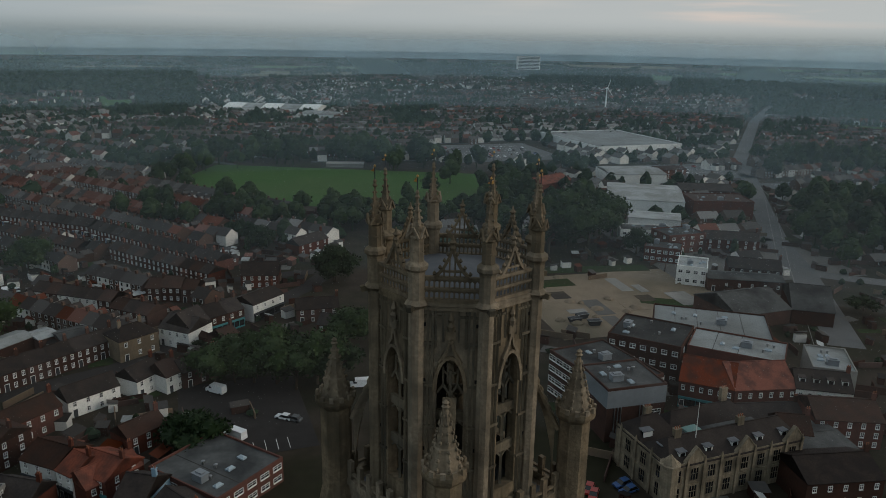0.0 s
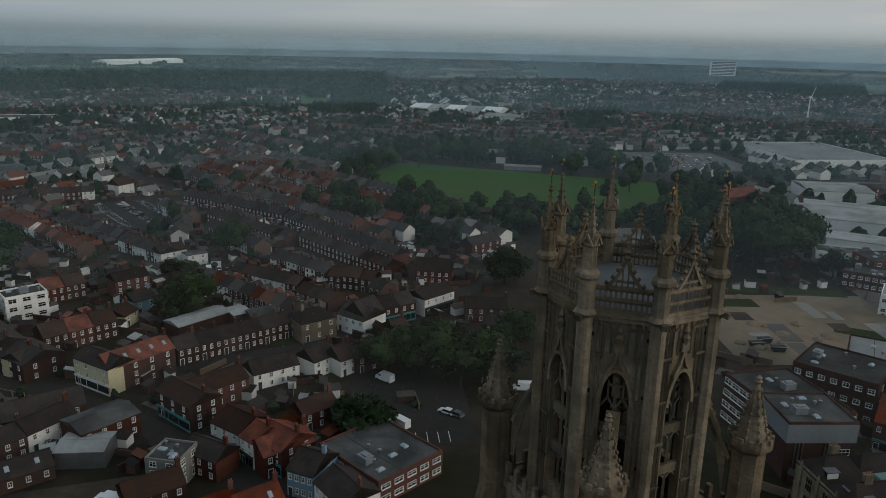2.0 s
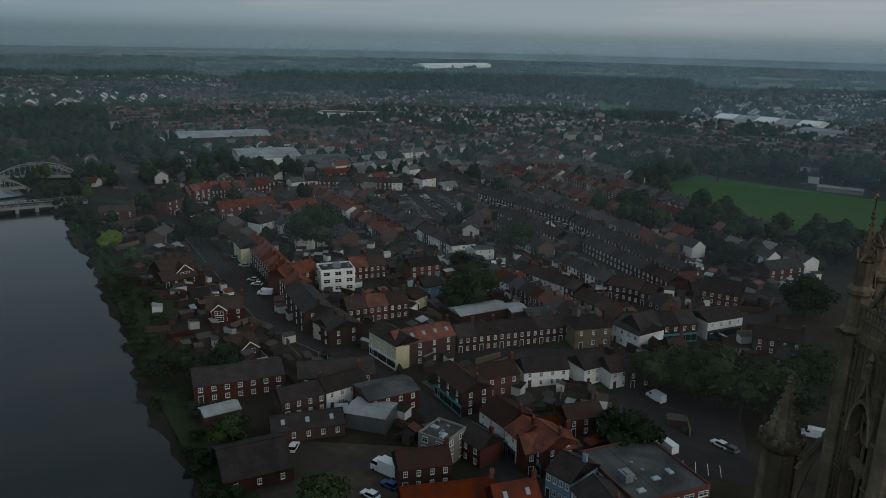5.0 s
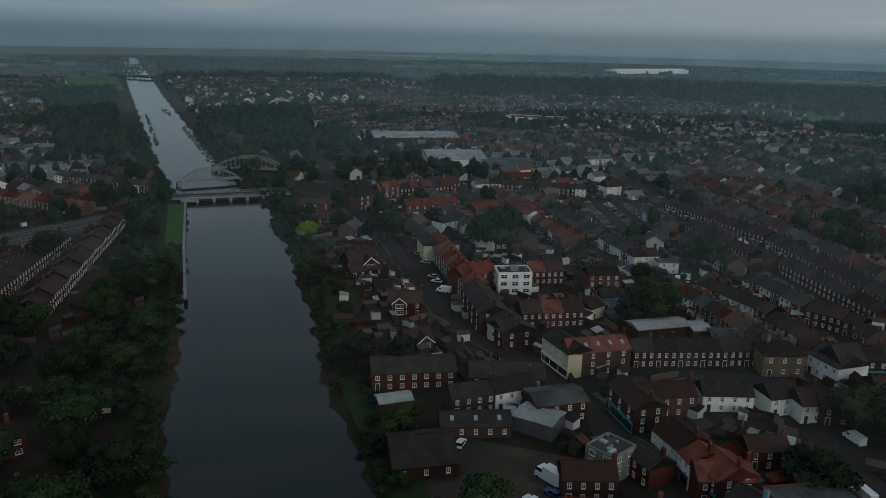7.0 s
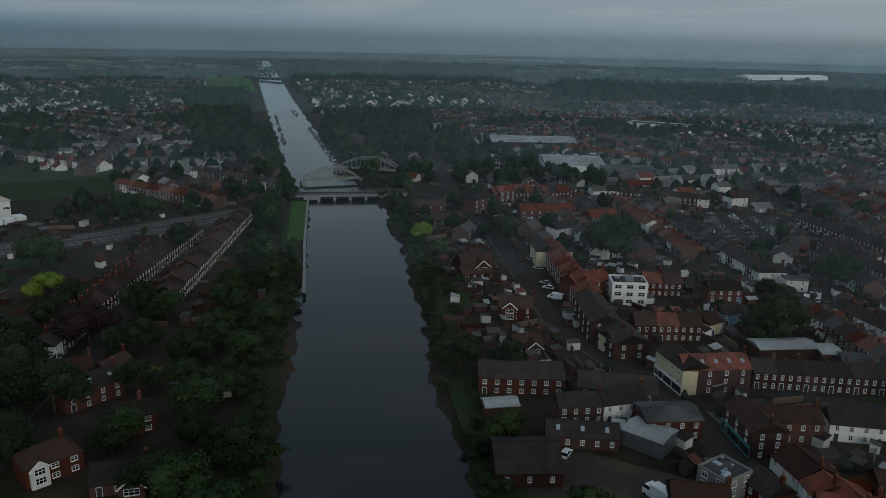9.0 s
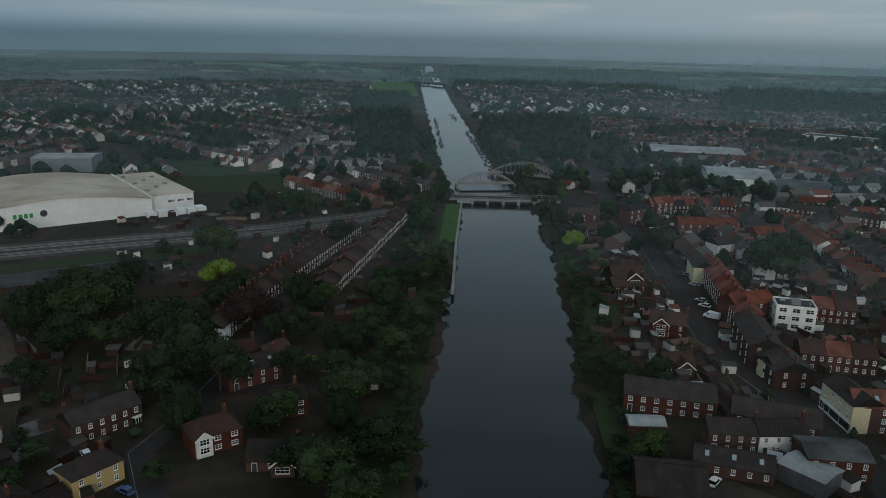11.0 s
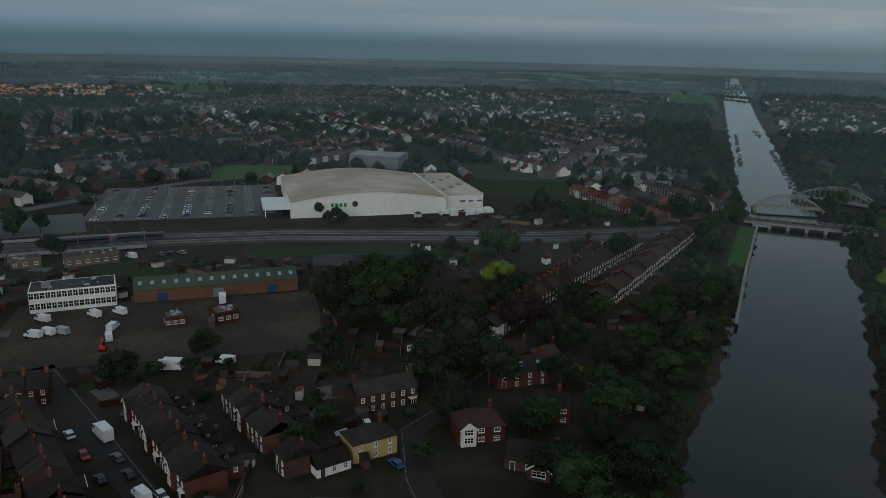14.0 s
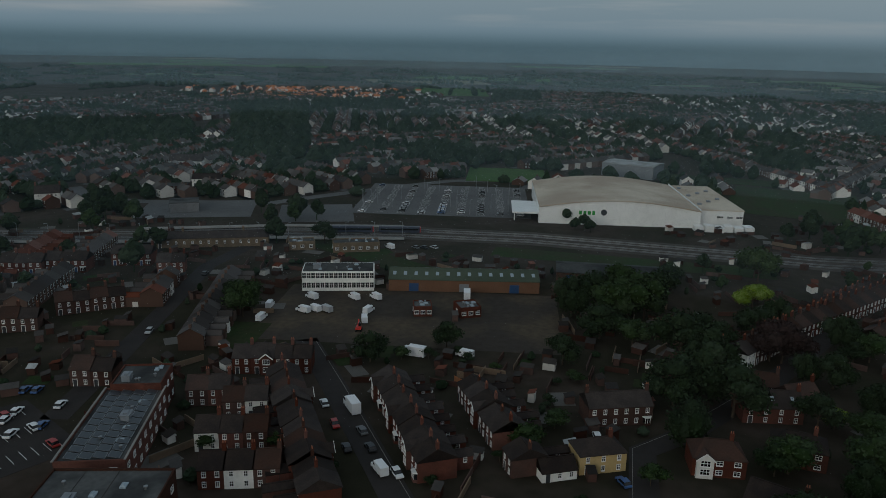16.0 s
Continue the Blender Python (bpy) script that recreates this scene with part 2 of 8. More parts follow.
FAR_LEAF = material("far_leaves", (0.016, 0.029, 0.014), 0.95, (0.024, 0.040, 0.019), 70.0, 0.7, 0.45, fine=0.2, island=True)
OUT_WALL = material("yard_brick", (0.075, 0.040, 0.031), 0.9, (0.05, 0.034, 0.028), 2.0, 0.7, 0.5, island=True)
OUT_ROOF = material("yard_felt", (0.045, 0.042, 0.040), 0.85, (0.07, 0.06, 0.052), 2.0, 0.7, 0.6, island=True)


def glass_material(name, tint, rough=0.12):
    m = bpy.data.materials.new(name)
    m.use_nodes = True
    b = m.node_tree.nodes["Principled BSDF"]
    b.inputs["Base Color"].default_value = (*tint, 1)
    b.inputs["Roughness"].default_value = rough
    b.inputs["Specular IOR Level"].default_value = 0.5
    return m


GLASS = glass_material("window_glass", (0.012, 0.014, 0.016))
CAR_GLASS = glass_material("car_glass", (0.01, 0.012, 0.014), 0.05)
ROOF_GLASS = glass_material("rooflight_glass", (0.30, 0.36, 0.40), 0.25)


def water_material():
    m = bpy.data.materials.new("river_water")
    m.use_nodes = True
    n, l = m.node_tree.nodes, m.node_tree.links
    b = n["Principled BSDF"]
    b.inputs["Base Color"].default_value = (0.013, 0.017, 0.017, 1)
    b.inputs["Roughness"].default_value = 0.07
    b.inputs["Specular IOR Level"].default_value = 0.36
    b.inputs["IOR"].default_value = 1.33
    g = n.new("ShaderNodeNewGeometry")
    t1, t2 = n.new("ShaderNodeTexNoise"), n.new("ShaderNodeTexNoise")
    for t, s in ((t1, 0.9), (t2, 0.035)):
        t.inputs["Scale"].default_value, t.inputs["Detail"].default_value = s, 4.0
        l.new(g.outputs["Position"], t.inputs["Vector"])
    mul = n.new("ShaderNodeMath")
    mul.operation = "MULTIPLY"
    l.new(t1.outputs["Fac"], mul.inputs[0])
    l.new(t2.outputs["Fac"], mul.inputs[1])
    bp = n.new("ShaderNodeBump")
    bp.inputs["Strength"].default_value, bp.inputs["Distance"].default_value = 0.35, 0.05
    l.new(mul.outputs[0], bp.inputs["Height"])
    l.new(bp.outputs[0], b.inputs["Normal"])
    return m


WATER = water_material()


# ---- mesh building ----
class Mesh:
    """Collects faces, each with a material slot; made() links them as one object."""

    def __init__(self):
        self.v, self.f, self.m = [], [], []

    def add(self, verts, faces, mat=0):
        o = len(self.v)
        self.v.extend(verts)
        self.f.extend([tuple(i + o for i in f) for f in faces])
        self.m.extend([mat] * len(faces))
        return self

    def box(self, x0, y0, z0, x1, y1, z1, mat=0, at=None):
        p = [(x0, y0, z0), (x1, y0, z0), (x1, y1, z0), (x0, y1, z0), (x0, y0, z1), (x1, y0, z1), (x1, y1, z1), (x0, y1, z1)]
        if at is not None:
            p = [tuple(at @ Vector(q)) for q in p]
        return self.add(p, [(3, 2, 1, 0), (4, 5, 6, 7), (0, 1, 5, 4), (1, 2, 6, 5), (2, 3, 7, 6), (3, 0, 4, 7)], mat)

    def loft(self, rings, mat=0, close=True):
        """rings of equal length, bottom to top, joined by quads and capped."""
        n = len(rings[0])
        o = [p for r in rings for p in r]
        f = [(k * n + i, k * n + (i + 1) % n, (k + 1) * n + (i + 1) % n, (k + 1) * n + i) for k in range(len(rings) - 1) for i in range(n)]
        if close:
            f += [tuple(range(n - 1, -1, -1)), tuple((len(rings) - 1) * n + i for i in range(n))]
        return self.add(o, f, mat)

    def lathe(self, cx, cy, profile, n=8, turn=0.0, mat=0):
        """profile: (radius, z) pairs, bottom to top."""
        return self.loft([[(cx + r * math.cos(2 * math.pi * (i + turn) / n), cy + r * math.sin(2 * math.pi * (i + turn) / n), z) for i in range(n)] for r, z in profile], mat)

    def beam(self, a, b, w, h, mat=0):
        a, b = Vector(a), Vector(b)
        d = (b - a).normalized()
        s = d.cross(Vector((0, 0, 1)))
        s = s.normalized() if s.length > 1e-4 else Vector((1, 0, 0))
        u = s.cross(d)
        s, u = s * w / 2, u * h / 2
        p = [a - s - u, a + s - u, a + s + u, a - s + u, b - s - u, b + s - u, b + s + u, b - s + u]
        return self.add([tuple(q) for q in p], [(0, 1, 2, 3), (7, 6, 5, 4), (0, 4, 5, 1), (1, 5, 6, 2), (2, 6, 7, 3), (3, 7, 4, 0)], mat)

    def made(self, name, mats, parent=None, label="", smooth=False):
        me = bpy.data.meshes.new(name)
        me.from_pydata(self.v, [], self.f)
        for x in mats if isinstance(mats, (list, tuple)) else [mats]:
            me.materials.append(x)
        me.polygons.foreach_set("material_index", self.m)
        if smooth:
            me.polygons.foreach_set("use_smooth", [True] * len(self.f))
        ob = new(name, me)
        if parent is not None:
            ob.parent = parent
        if label:
            ob["label"] = label
        return ob


def part(name, mesh, mats, parent, label=""):
    return mesh.made(name, mats, parent, label)


def thing(name, label, category, x, y, turn=0.0, z=0.0, group="", kind=""):
    ob = new(name)
    ob.matrix_basis = pose(x, y, z, 0, 0, turn)
    return tagged(ob, label, category, group, kind)


TAKEN = {}          # circles (x, y, r) on which something stands, by 25 m square


def take(x, y, r):
    for i in range(int((x - r) // 25), int((x + r) // 25) + 1):
        for j in range(int((y - r) // 25), int((y + r) // 25) + 1):
            TAKEN.setdefault((i, j), []).append((x, y, r))


def is_free(x, y, r):
    for i in range(int((x - r) // 25), int((x + r) // 25) + 1):
        for j in range(int((y - r) // 25), int((y + r) // 25) + 1):
            for a, b, c in TAKEN.get((i, j), ()):
                if (x - a) ** 2 + (y - b) ** 2 < (r + c) ** 2:
                    return False
    return True


# ---- the river's line ----
RIVER = [(60, -17, 19), (-40, 24, 19), (-122, 59, 19), (-175, 81, 19), (-242, 111, 20), (-306, 138, 20), (-382, 168, 19.5), (-495, 195, 18), (-700, 257, 19), (-1120, 384, 20), (-1590, 529, 23), (-1640, 544, 23), (-2700, 868, 28)]


def river_at(x, y):
    """signed distance from the river's edge (below 0: in the water), and +1 on the town's bank, -1 on the other."""
    best, side = 1e9, 1
    for (ax, ay, aw), (bx, by, bw) in zip(RIVER, RIVER[1:]):
        dx, dy = bx - ax, by - ay
        u = max(0.0, min(1.0, ((x - ax) * dx + (y - ay) * dy) / (dx * dx + dy * dy)))
        px, py = ax + u * dx, ay + u * dy
        d = math.hypot(x - px, y - py) - (aw + u * (bw - aw))
        if d < best:
            best, side = d, (1 if dx * (y - py) - dy * (x - px) < 0 else -1)
    return best, side


# ---- ground, water, distance ----
def ground_sheet():
    def steps(lo, a, b, hi, fine):
        out = list(np.arange(a, b, fine))
        s, v = fine, b
        while v < hi:
            out.append(v)
            s *= 1.35
            v += s
        out.append(hi)
        s, v, low = fine, a, []
        while v > lo:
            s *= 1.35
            v -= s
            low.append(max(v, lo))
        return np.array(low[::-1] + out)
    xs, ys = steps(-4600, -1600, 330, 4600, 5.0), steps(-4600, -330, 700, 4600, 5.0)
    gx, gy = np.meshgrid(xs, ys, indexing="ij")
    best = np.full(gx.shape, 1e9)
    for (ax, ay, aw), (bx, by, bw) in zip(RIVER, RIVER[1:]):
        dx, dy = bx - ax, by - ay
        u = np.clip(((gx - ax) * dx + (gy - ay) * dy) / (dx * dx + dy * dy), 0, 1)
        best = np.minimum(best, np.hypot(gx - ax - u * dx, gy - ay - u * dy) - (aw + u * (bw - aw)))
    wob = np.sin(gx * 0.11 + gy * 0.07) * 1.2 + np.sin(gx * 0.31 - gy * 0.23) * 0.8
    d = best + wob
    z = np.where(d < -3, -3.0, np.where(d < 4, -3.0 + (d + 3) / 7 * 3.0, 0.0))
    m = Mesh()
    m.v = np.stack([gx.ravel(), gy.ravel(), z.ravel()], 1).tolist()
    nx, ny = gx.shape
    m.f = [(i * ny + j, (i + 1) * ny + j, (i + 1) * ny + j + 1, i * ny + j + 1) for i in range(nx - 1) for j in range(ny - 1)]
    m.m = [0] * len(m.f)
    mat = material("town_ground", (0.026, 0.0245, 0.0145), 0.95, (0.052, 0.040, 0.032), 14.0, 0.95, fine=0.5)
    return tagged(m.made("ground", mat), "flat town ground of grass, gardens and worn yards", "ground", kind="structure")


ground_sheet()
def water_sheet():
    m, left, right = Mesh(), [], []
    for i, (x, y, w) in enumerate(RIVER):
        a, b = RIVER[max(i - 1, 0)], RIVER[min(i + 1, len(RIVER) - 1)]
        k = math.hypot(b[0] - a[0], b[1] - a[1])
        nx, ny = -(b[1] - a[1]) / k, (b[0] - a[0]) / k
        far = x < -1600
        s, z = (w, 0.15) if far else (w + 9, -1.3)
        left.append((x + nx * s, y + ny * s, z))
        right.append((x - nx * s, y - ny * s, z))
        if i and far and RIVER[i - 1][0] >= -1600:
            left[-1], right[-1] = (*left[-1][:2], -1.3), (*right[-1][:2], -1.3)
            left.append((x + nx * w, y + ny * w, 0.15))
            right.append((x - nx * w, y - ny * w, 0.15))
    n = len(left)
    m.add(left + right, [(i + 1, i, n + i, n + i + 1) for i in range(n - 1)])
    return tagged(m.made("water", WATER), "still dark river water mirroring the overcast sky", "river", kind="structure")


water_sheet()


def strip(name, line, width, mat, z=0.05, label="", category="road", kind="structure", block=True):
    """a slab along a line of points, mitred at its bends."""
    m, pts = Mesh(), [Vector(p) for p in line]
    left, right = [], []
    for i, p in enumerate(pts):
        a, b = pts[max(i - 1, 0)], pts[min(i + 1, len(pts) - 1)]
        d = (b - a).normalized()
        s = Vector((-d.y, d.x)) * width / 2
        left.append(p + s)
        right.append(p - s)
    n = len(pts)
    v = [(p.x, p.y, z) for p in left] + [(p.x, p.y, z) for p in right] + [(p.x, p.y, z - 0.3) for p in left] + [(p.x, p.y, z - 0.3) for p in right]
    f = []
    for i in range(n - 1):
        f += [(i + 1, i, n + i, n + i + 1), (i, i + 1, 2 * n + i + 1, 2 * n + i), (n + i + 1, n + i, 3 * n + i, 3 * n + i + 1)]
    m.add(v, f)
    for a, b in zip(pts, pts[1:]) if block else ():
        k = max(1, int((b - a).length / width))
        for i in range(k + 1):
            p = a.lerp(b, i / k)
            take(p.x, p.y, width * 0.55)
    return tagged(m.made(name, mat), label, category, kind=kind)


def plot(name, cx, cy, lx, ly, turn, mat, z=0.03, label="", category="ground", block=True, kind="structure"):
    """a thin rectangular slab of ground."""
    m = Mesh().box(-lx / 2, -ly / 2, -0.25, lx / 2, ly / 2, 0)
    ob = m.made(name, mat)
    ob.matrix_basis = pose(cx, cy, z, 0, 0, turn)
    if block:
        c, s = math.cos(radians(turn)), math.sin(radians(turn))
        k = min(lx, ly) / 2
        for i in range(max(1, int(lx / k))):
            for j in range(max(1, int(ly / k))):
                u, v = -lx / 2 + (i + 0.5) * lx / max(1, int(lx / k)), -ly / 2 + (j + 0.5) * ly / max(1, int(ly / k))
                take(cx + u * c - v * s, cy + u * s + v * c, k * 0.6)
    return tagged(ob, label, category, kind=kind)


FIELD_TAN = material("stubble_field", (0.14, 0.12, 0.075), 0.95, (0.10, 0.10, 0.06), 60.0, 0.7)
FIELD_PALE = material("pale_crop_field", (0.085, 0.125, 0.055), 0.95, (0.07, 0.10, 0.05), 60.0, 0.7)
SOLAR = glass_material("solar_cells", (0.045, 0.052, 0.06), 0.35)
# warm light of a sun break, put into the roof colour
SUNLIT_ROOF = material("sunlit_tile_roofs", (0.52, 0.20, 0.09), 0.85, (0.36, 0.15, 0.08), 60.0, 0.6, 0.3, island=True)
ROAD_FAR = material("worn_street_asphalt", (0.085, 0.085, 0.085), 0.9, (0.11, 0.108, 0.10), 30.0, 0.6)
TRAIN_PAINT = material("dark_train_paint", (0.022, 0.030, 0.055), 0.45, (0.030, 0.034, 0.045), 3.0, 0.5)
SHEET_GREY = material("grey_sheet_roof", (0.23, 0.245, 0.245), 0.7, (0.15, 0.155, 0.15), 9.0, 0.8, fine=0.35)
BRICK_ORANGE = material("orange_brick", (0.15, 0.080, 0.047), 0.9, (0.18, 0.10, 0.06), 1.5, 0.6, 0.2, 0.3, 0.02, stripes=("object", "Z", 4.2, 0.25))



# ---- houses ----
def window_mesh(w, h, bars=1):
    """a framed window in the x-z plane that faces -y, in one piece: sill, frame and bars stand proud of the dark panes."""
    f, bar = 0.12, 0.085
    xs = [-w / 2, -w / 2 + f]
    for i in range(bars):
        x = -w / 2 + w * (i + 1) / (bars + 1)
        xs += [x - bar / 2, x + bar / 2]
    xs += [w / 2 - f, w / 2]
    zs = [-0.1, 0.0, f, h * 0.52, h * 0.52 + bar, h - f, h]
    m, seen = Mesh(), {}

    def at(x, y, z):
        k = (round(x, 4), round(y, 4), round(z, 4))
        if k not in seen:
            seen[k] = len(m.v)
            m.v.append(k)
        return seen[k]

    def depth(i, j):
        if i < 0 or j < 0 or i >= len(xs) - 1 or j >= len(zs) - 1:
            return 0.03
        if j == 0:
            return -0.17
        return -0.02 if i % 2 and j in (2, 4) else -0.09
    for i in range(len(xs) - 1):
        for j in range(len(zs) - 1):
            y = depth(i, j)
            x0, x1, z0, z1 = xs[i], xs[i + 1], zs[j], zs[j + 1]
            m.f.append((at(x0, y, z0), at(x1, y, z0), at(x1, y, z1), at(x0, y, z1)))
            m.m.append(1 if y == -0.02 else 0)
            for p, q, o in (((x0, z0), (x0, z1), depth(i - 1, j)), ((x1, z1), (x1, z0), depth(i + 1, j)), ((x1, z0), (x0, z0), depth(i, j - 1)), ((x0, z1), (x1, z1), depth(i, j + 1))):
                if o > y:
                    m.f.append((at(p[0], y, p[1]), at(q[0], y, q[1]), at(q[0], o, q[1]), at(p[0], o, p[1])))
                    m.m.append(0)
    return m


WINDOWS = {}


def add_window(parent, x, y, z, w, h, turn=0.0, bars=1, frame_mat=None):
    key = (w, h, bars, frame_mat.name if frame_mat else "")
    if key not in WINDOWS:
        ob = part("window", window_mesh(w, h, bars), [frame_mat or WHITE_PAINT, GLASS], parent)
        WINDOWS[key] = ob.data
    else:
        ob = new("window", WINDOWS[key])
        ob.parent = parent
    ob.matrix_basis = pose(x, y, z, 0, 0, turn)
    return ob


def gable_roof(w, d, eaves, rise, over=0.3, thick=0.18, hip=0.0):
    """two slopes, ridge along x, with thickness and an overhang; hip: how far the ridge stops short of each end."""
    m = Mesh()
    x0, x1, y0, y1 = -w / 2 - over * 0.5, w / 2 + over * 0.5, -d / 2 - over, d / 2 + over
    drop = rise * over / (d / 2)
    e, r = eaves - drop, eaves + rise
    lo = [(x0, y0, e), (x1, y0, e), (x1, y1, e), (x0, y1, e), (x0 + hip, 0, r), (x1 - hip, 0, r)]
    up = [(x, y, z + thick) for x, y, z in lo]
    m.add(lo + up, [(6, 7, 11, 10), (8, 9, 10, 11), (0, 4, 5, 1), (2, 5, 4, 3), (0, 1, 7, 6), (2, 3, 9, 8), (7, 8, 11), (9, 6, 10), (1, 2, 8, 7), (3, 0, 6, 9), (1, 5, 2), (3, 4, 0)])
    m.beam((x0 + hip, 0, r + thick + 0.02), (x1 - hip, 0, r + thick + 0.02), 0.3, 0.14)
    return m


def walls(w, d, eaves, rise):
    m = Mesh()
    v = [(-w / 2, -d / 2, -0.3), (w / 2, -d / 2, -0.3), (w / 2, d / 2, -0.3), (-w / 2, d / 2, -0.3), (-w / 2, -d / 2, eaves), (w / 2, -d / 2, eaves), (w / 2, d / 2, eaves), (-w / 2, d / 2, eaves), (-w / 2, 0, eaves + rise), (w / 2, 0, eaves + rise)]
    return m.add(v, [(0, 1, 5, 4), (1, 2, 6, 9, 5), (2, 3, 7, 6), (3, 0, 4, 8, 7), (4, 5, 9, 8), (6, 7, 8, 9), (3, 2, 1, 0)])


def chimney_mesh(w=0.9, d=0.6, h=1.6, pots=2):
    m = Mesh().box(-w / 2, -d / 2, -0.8, w / 2, d / 2, h).box(-w / 2 - 0.07, -d / 2 - 0.07, h, w / 2 + 0.07, d / 2 + 0.07, h + 0.15)
    for i in range(pots):
        m.lathe(-w / 2 + w * (i + 0.5) / pots, 0, [(0.13, h + 0.15), (0.11, h + 0.6), (0.14, h + 0.65)], 6, mat=1)
    return m


KINDS = {}
POT = material("clay_pot", (0.30, 0.12, 0.07), 0.85, None, 1.0, 0.4)


def house_kind(key, label, w, d, eaves, rise, wall, roof, floors=2, per_floor=2, rear=True, wing=0.0, hip=0.0, chimneys=1, door=None, bay=False, ends=0, win=(1.05, 1.45), dormers=0, rooflights=0, shop=None, category="house", gable=None):
    eaves, rise, win = eaves * 0.86, rise * 0.88, (win[0] * 0.9, win[1] * 0.9)
    KINDS[key] = dict(label=label, w=w, d=d, eaves=eaves, rise=rise, wall=wall, roof=roof, floors=floors, per_floor=per_floor, rear=rear, wing=wing, hip=hip, chimneys=chimneys, door=door, bay=bay, ends=ends, win=win,
                      dormers=dormers, rooflights=rooflights, shop=shop, category=category, gable=gable, proto=None)


def build_house(k, name="house"):
    w, d, eaves, rise, wall, roof = k["w"], k["d"], k["eaves"], k["rise"], k["wall"], k["roof"]
    ob = new(name)
    tagged(ob, k["label"], k["category"])
    hip = k["hip"]
    if hip:
        m = Mesh().box(-w / 2, -d / 2, -0.3, w / 2, d / 2, eaves)
    else:
        m = walls(w, d, eaves, rise)
    part("wall", m, wall, ob)
    part("roof", gable_roof(w, d, eaves, rise, hip=hip), roof, ob)
    for i in range(k["chimneys"]):
        c = part("chimney", chimney_mesh(), [wall if wall not in (RENDER, CREAM, YELLOW) else BRICK, POT], ob)
        c.matrix_basis = pose((w / 2 - 0.35) * (1 if i == 0 else -1) * (0.55 if hip else 1), 0, eaves + rise)
    fh = eaves / k["floors"]
    ww, wh = k["win"]
    n = k["per_floor"]
    for fl in range(k["floors"]):
        for i in range(n):
            x = -w / 2 + w * (i + 0.5) / n
            z = fl * fh + (fh - wh) * 0.6
            if fl == 0 and k["door"] is not None and i == 0:
                continue
            if fl == 0 and k["shop"] is not None:
                continue
            if fl == 0 and k["bay"] and i == n - 1:
                b = Mesh()
                b.loft([[(x - 1.1, -d / 2 + 0.02, q), (x - 0.65, -d / 2 - 0.8, q), (x + 0.65, -d / 2 - 0.8, q), (x + 1.1, -d / 2 + 0.02, q)] for q in (0, 0.75)], 0)
                b.loft([[(x - 1.0, -d / 2 + 0.02, q), (x - 0.6, -d / 2 - 0.72, q), (x + 0.6, -d / 2 - 0.72, q), (x + 1.0, -d / 2 + 0.02, q)] for q in (0.75, 2.2)], 2)
                for q in (-0.62, 0.0, 0.62):
                    b.box(x + q - 0.06, -d / 2 - 0.77, 0.75, x + q + 0.06, -d / 2 - 0.70, 2.2, 1)
                b.loft([[(x - 1.25, -d / 2 + 0.02, q), (x - 0.75, -d / 2 - 0.95, q), (x + 0.75, -d / 2 - 0.95, q), (x + 1.25, -d / 2 + 0.02, q)] for q in (2.2, 2.45)], 1)
                part("bay_window", b, [wall, WHITE_PAINT, GLASS], ob, "bay window with white frames")
                continue
            add_window(ob, x, -d / 2, z, ww, wh)
        if k["rear"]:
            for i in range(max(1, n - 1)):
                x = -w / 2 + w * (i + 0.5) / n
                add_window(ob, x, d / 2, fl * fh + (fh - wh) * 0.6, ww, wh, 180)
        for s in range(k["ends"]):
            for q in (-0.22, 0.22):
                add_window(ob, w / 2 * (1 if s == 0 else -1), d * q, fl * fh + (fh - wh) * 0.6, ww, wh, 90 if s == 0 else -90)
    if k["door"] is not None:
        x = -w / 2 + w * 0.5 / n
        dm = Mesh().box(x - 0.5, -d / 2 - 0.06, 0, x + 0.5, -d / 2 + 0.02, 2.05).box(x - 0.62, -d / 2 - 0.09, 2.05, x + 0.62, -d / 2 + 0.02, 2.2, 1).box(x - 0.62, -d / 2 - 0.09, 0, x - 0.5, -d / 2 + 0.02, 2.05, 1).box(x + 0.5, -d / 2 - 0.09, 0, x + 0.62, -d / 2 + 0.02, 2.05, 1)
        part("door", dm, [k["door"], WHITE_PAINT], ob)
    if k["shop"] is not None:
        sm = Mesh().box(-w / 2 + 0.25, -d / 2 - 0.05, 0.5, w / 2 - 0.25, -d / 2 + 0.02, 2.5, 1).box(-w / 2 + 0.1, -d / 2 - 0.28, 2.5, w / 2 - 0.1, -d / 2 + 0.02, 3.1).box(-w / 2 + 0.1, -d / 2 - 0.12, 0, w / 2 - 0.1, -d / 2 + 0.02, 0.5)
        for i in range(4):
            x = -w / 2 + 0.25 + (w - 0.5) * i / 3
            sm.box(x - 0.08, -d / 2 - 0.1, 0.5, x + 0.08, -d / 2 + 0.02, 2.5)
        part("shopfront", sm, [k["shop"], GLASS], ob, "painted shopfront with plate glass")
    if k["wing"]:
        wl_, ww_ = k["wing"], w * 0.5
        m2 = walls(wl_, ww_, eaves * 0.66, rise * 0.4)
        r2 = gable_roof(wl_, ww_, eaves * 0.66, rise * 0.4, 0.2)
        for nm, mm, mt in (("rear_wing", m2, wall), ("rear_roof", r2, roof)):
            q = part(nm, mm, mt, ob)
            q.matrix_basis = pose(-w * 0.24, d / 2 + wl_ / 2 - 0.3, 0, 0, 0, 90)
        add_window(ob, -w * 0.24 + w * 0.25, d / 2 + wl_ * 0.55, eaves * 0.38, 0.9, 1.2, 90)
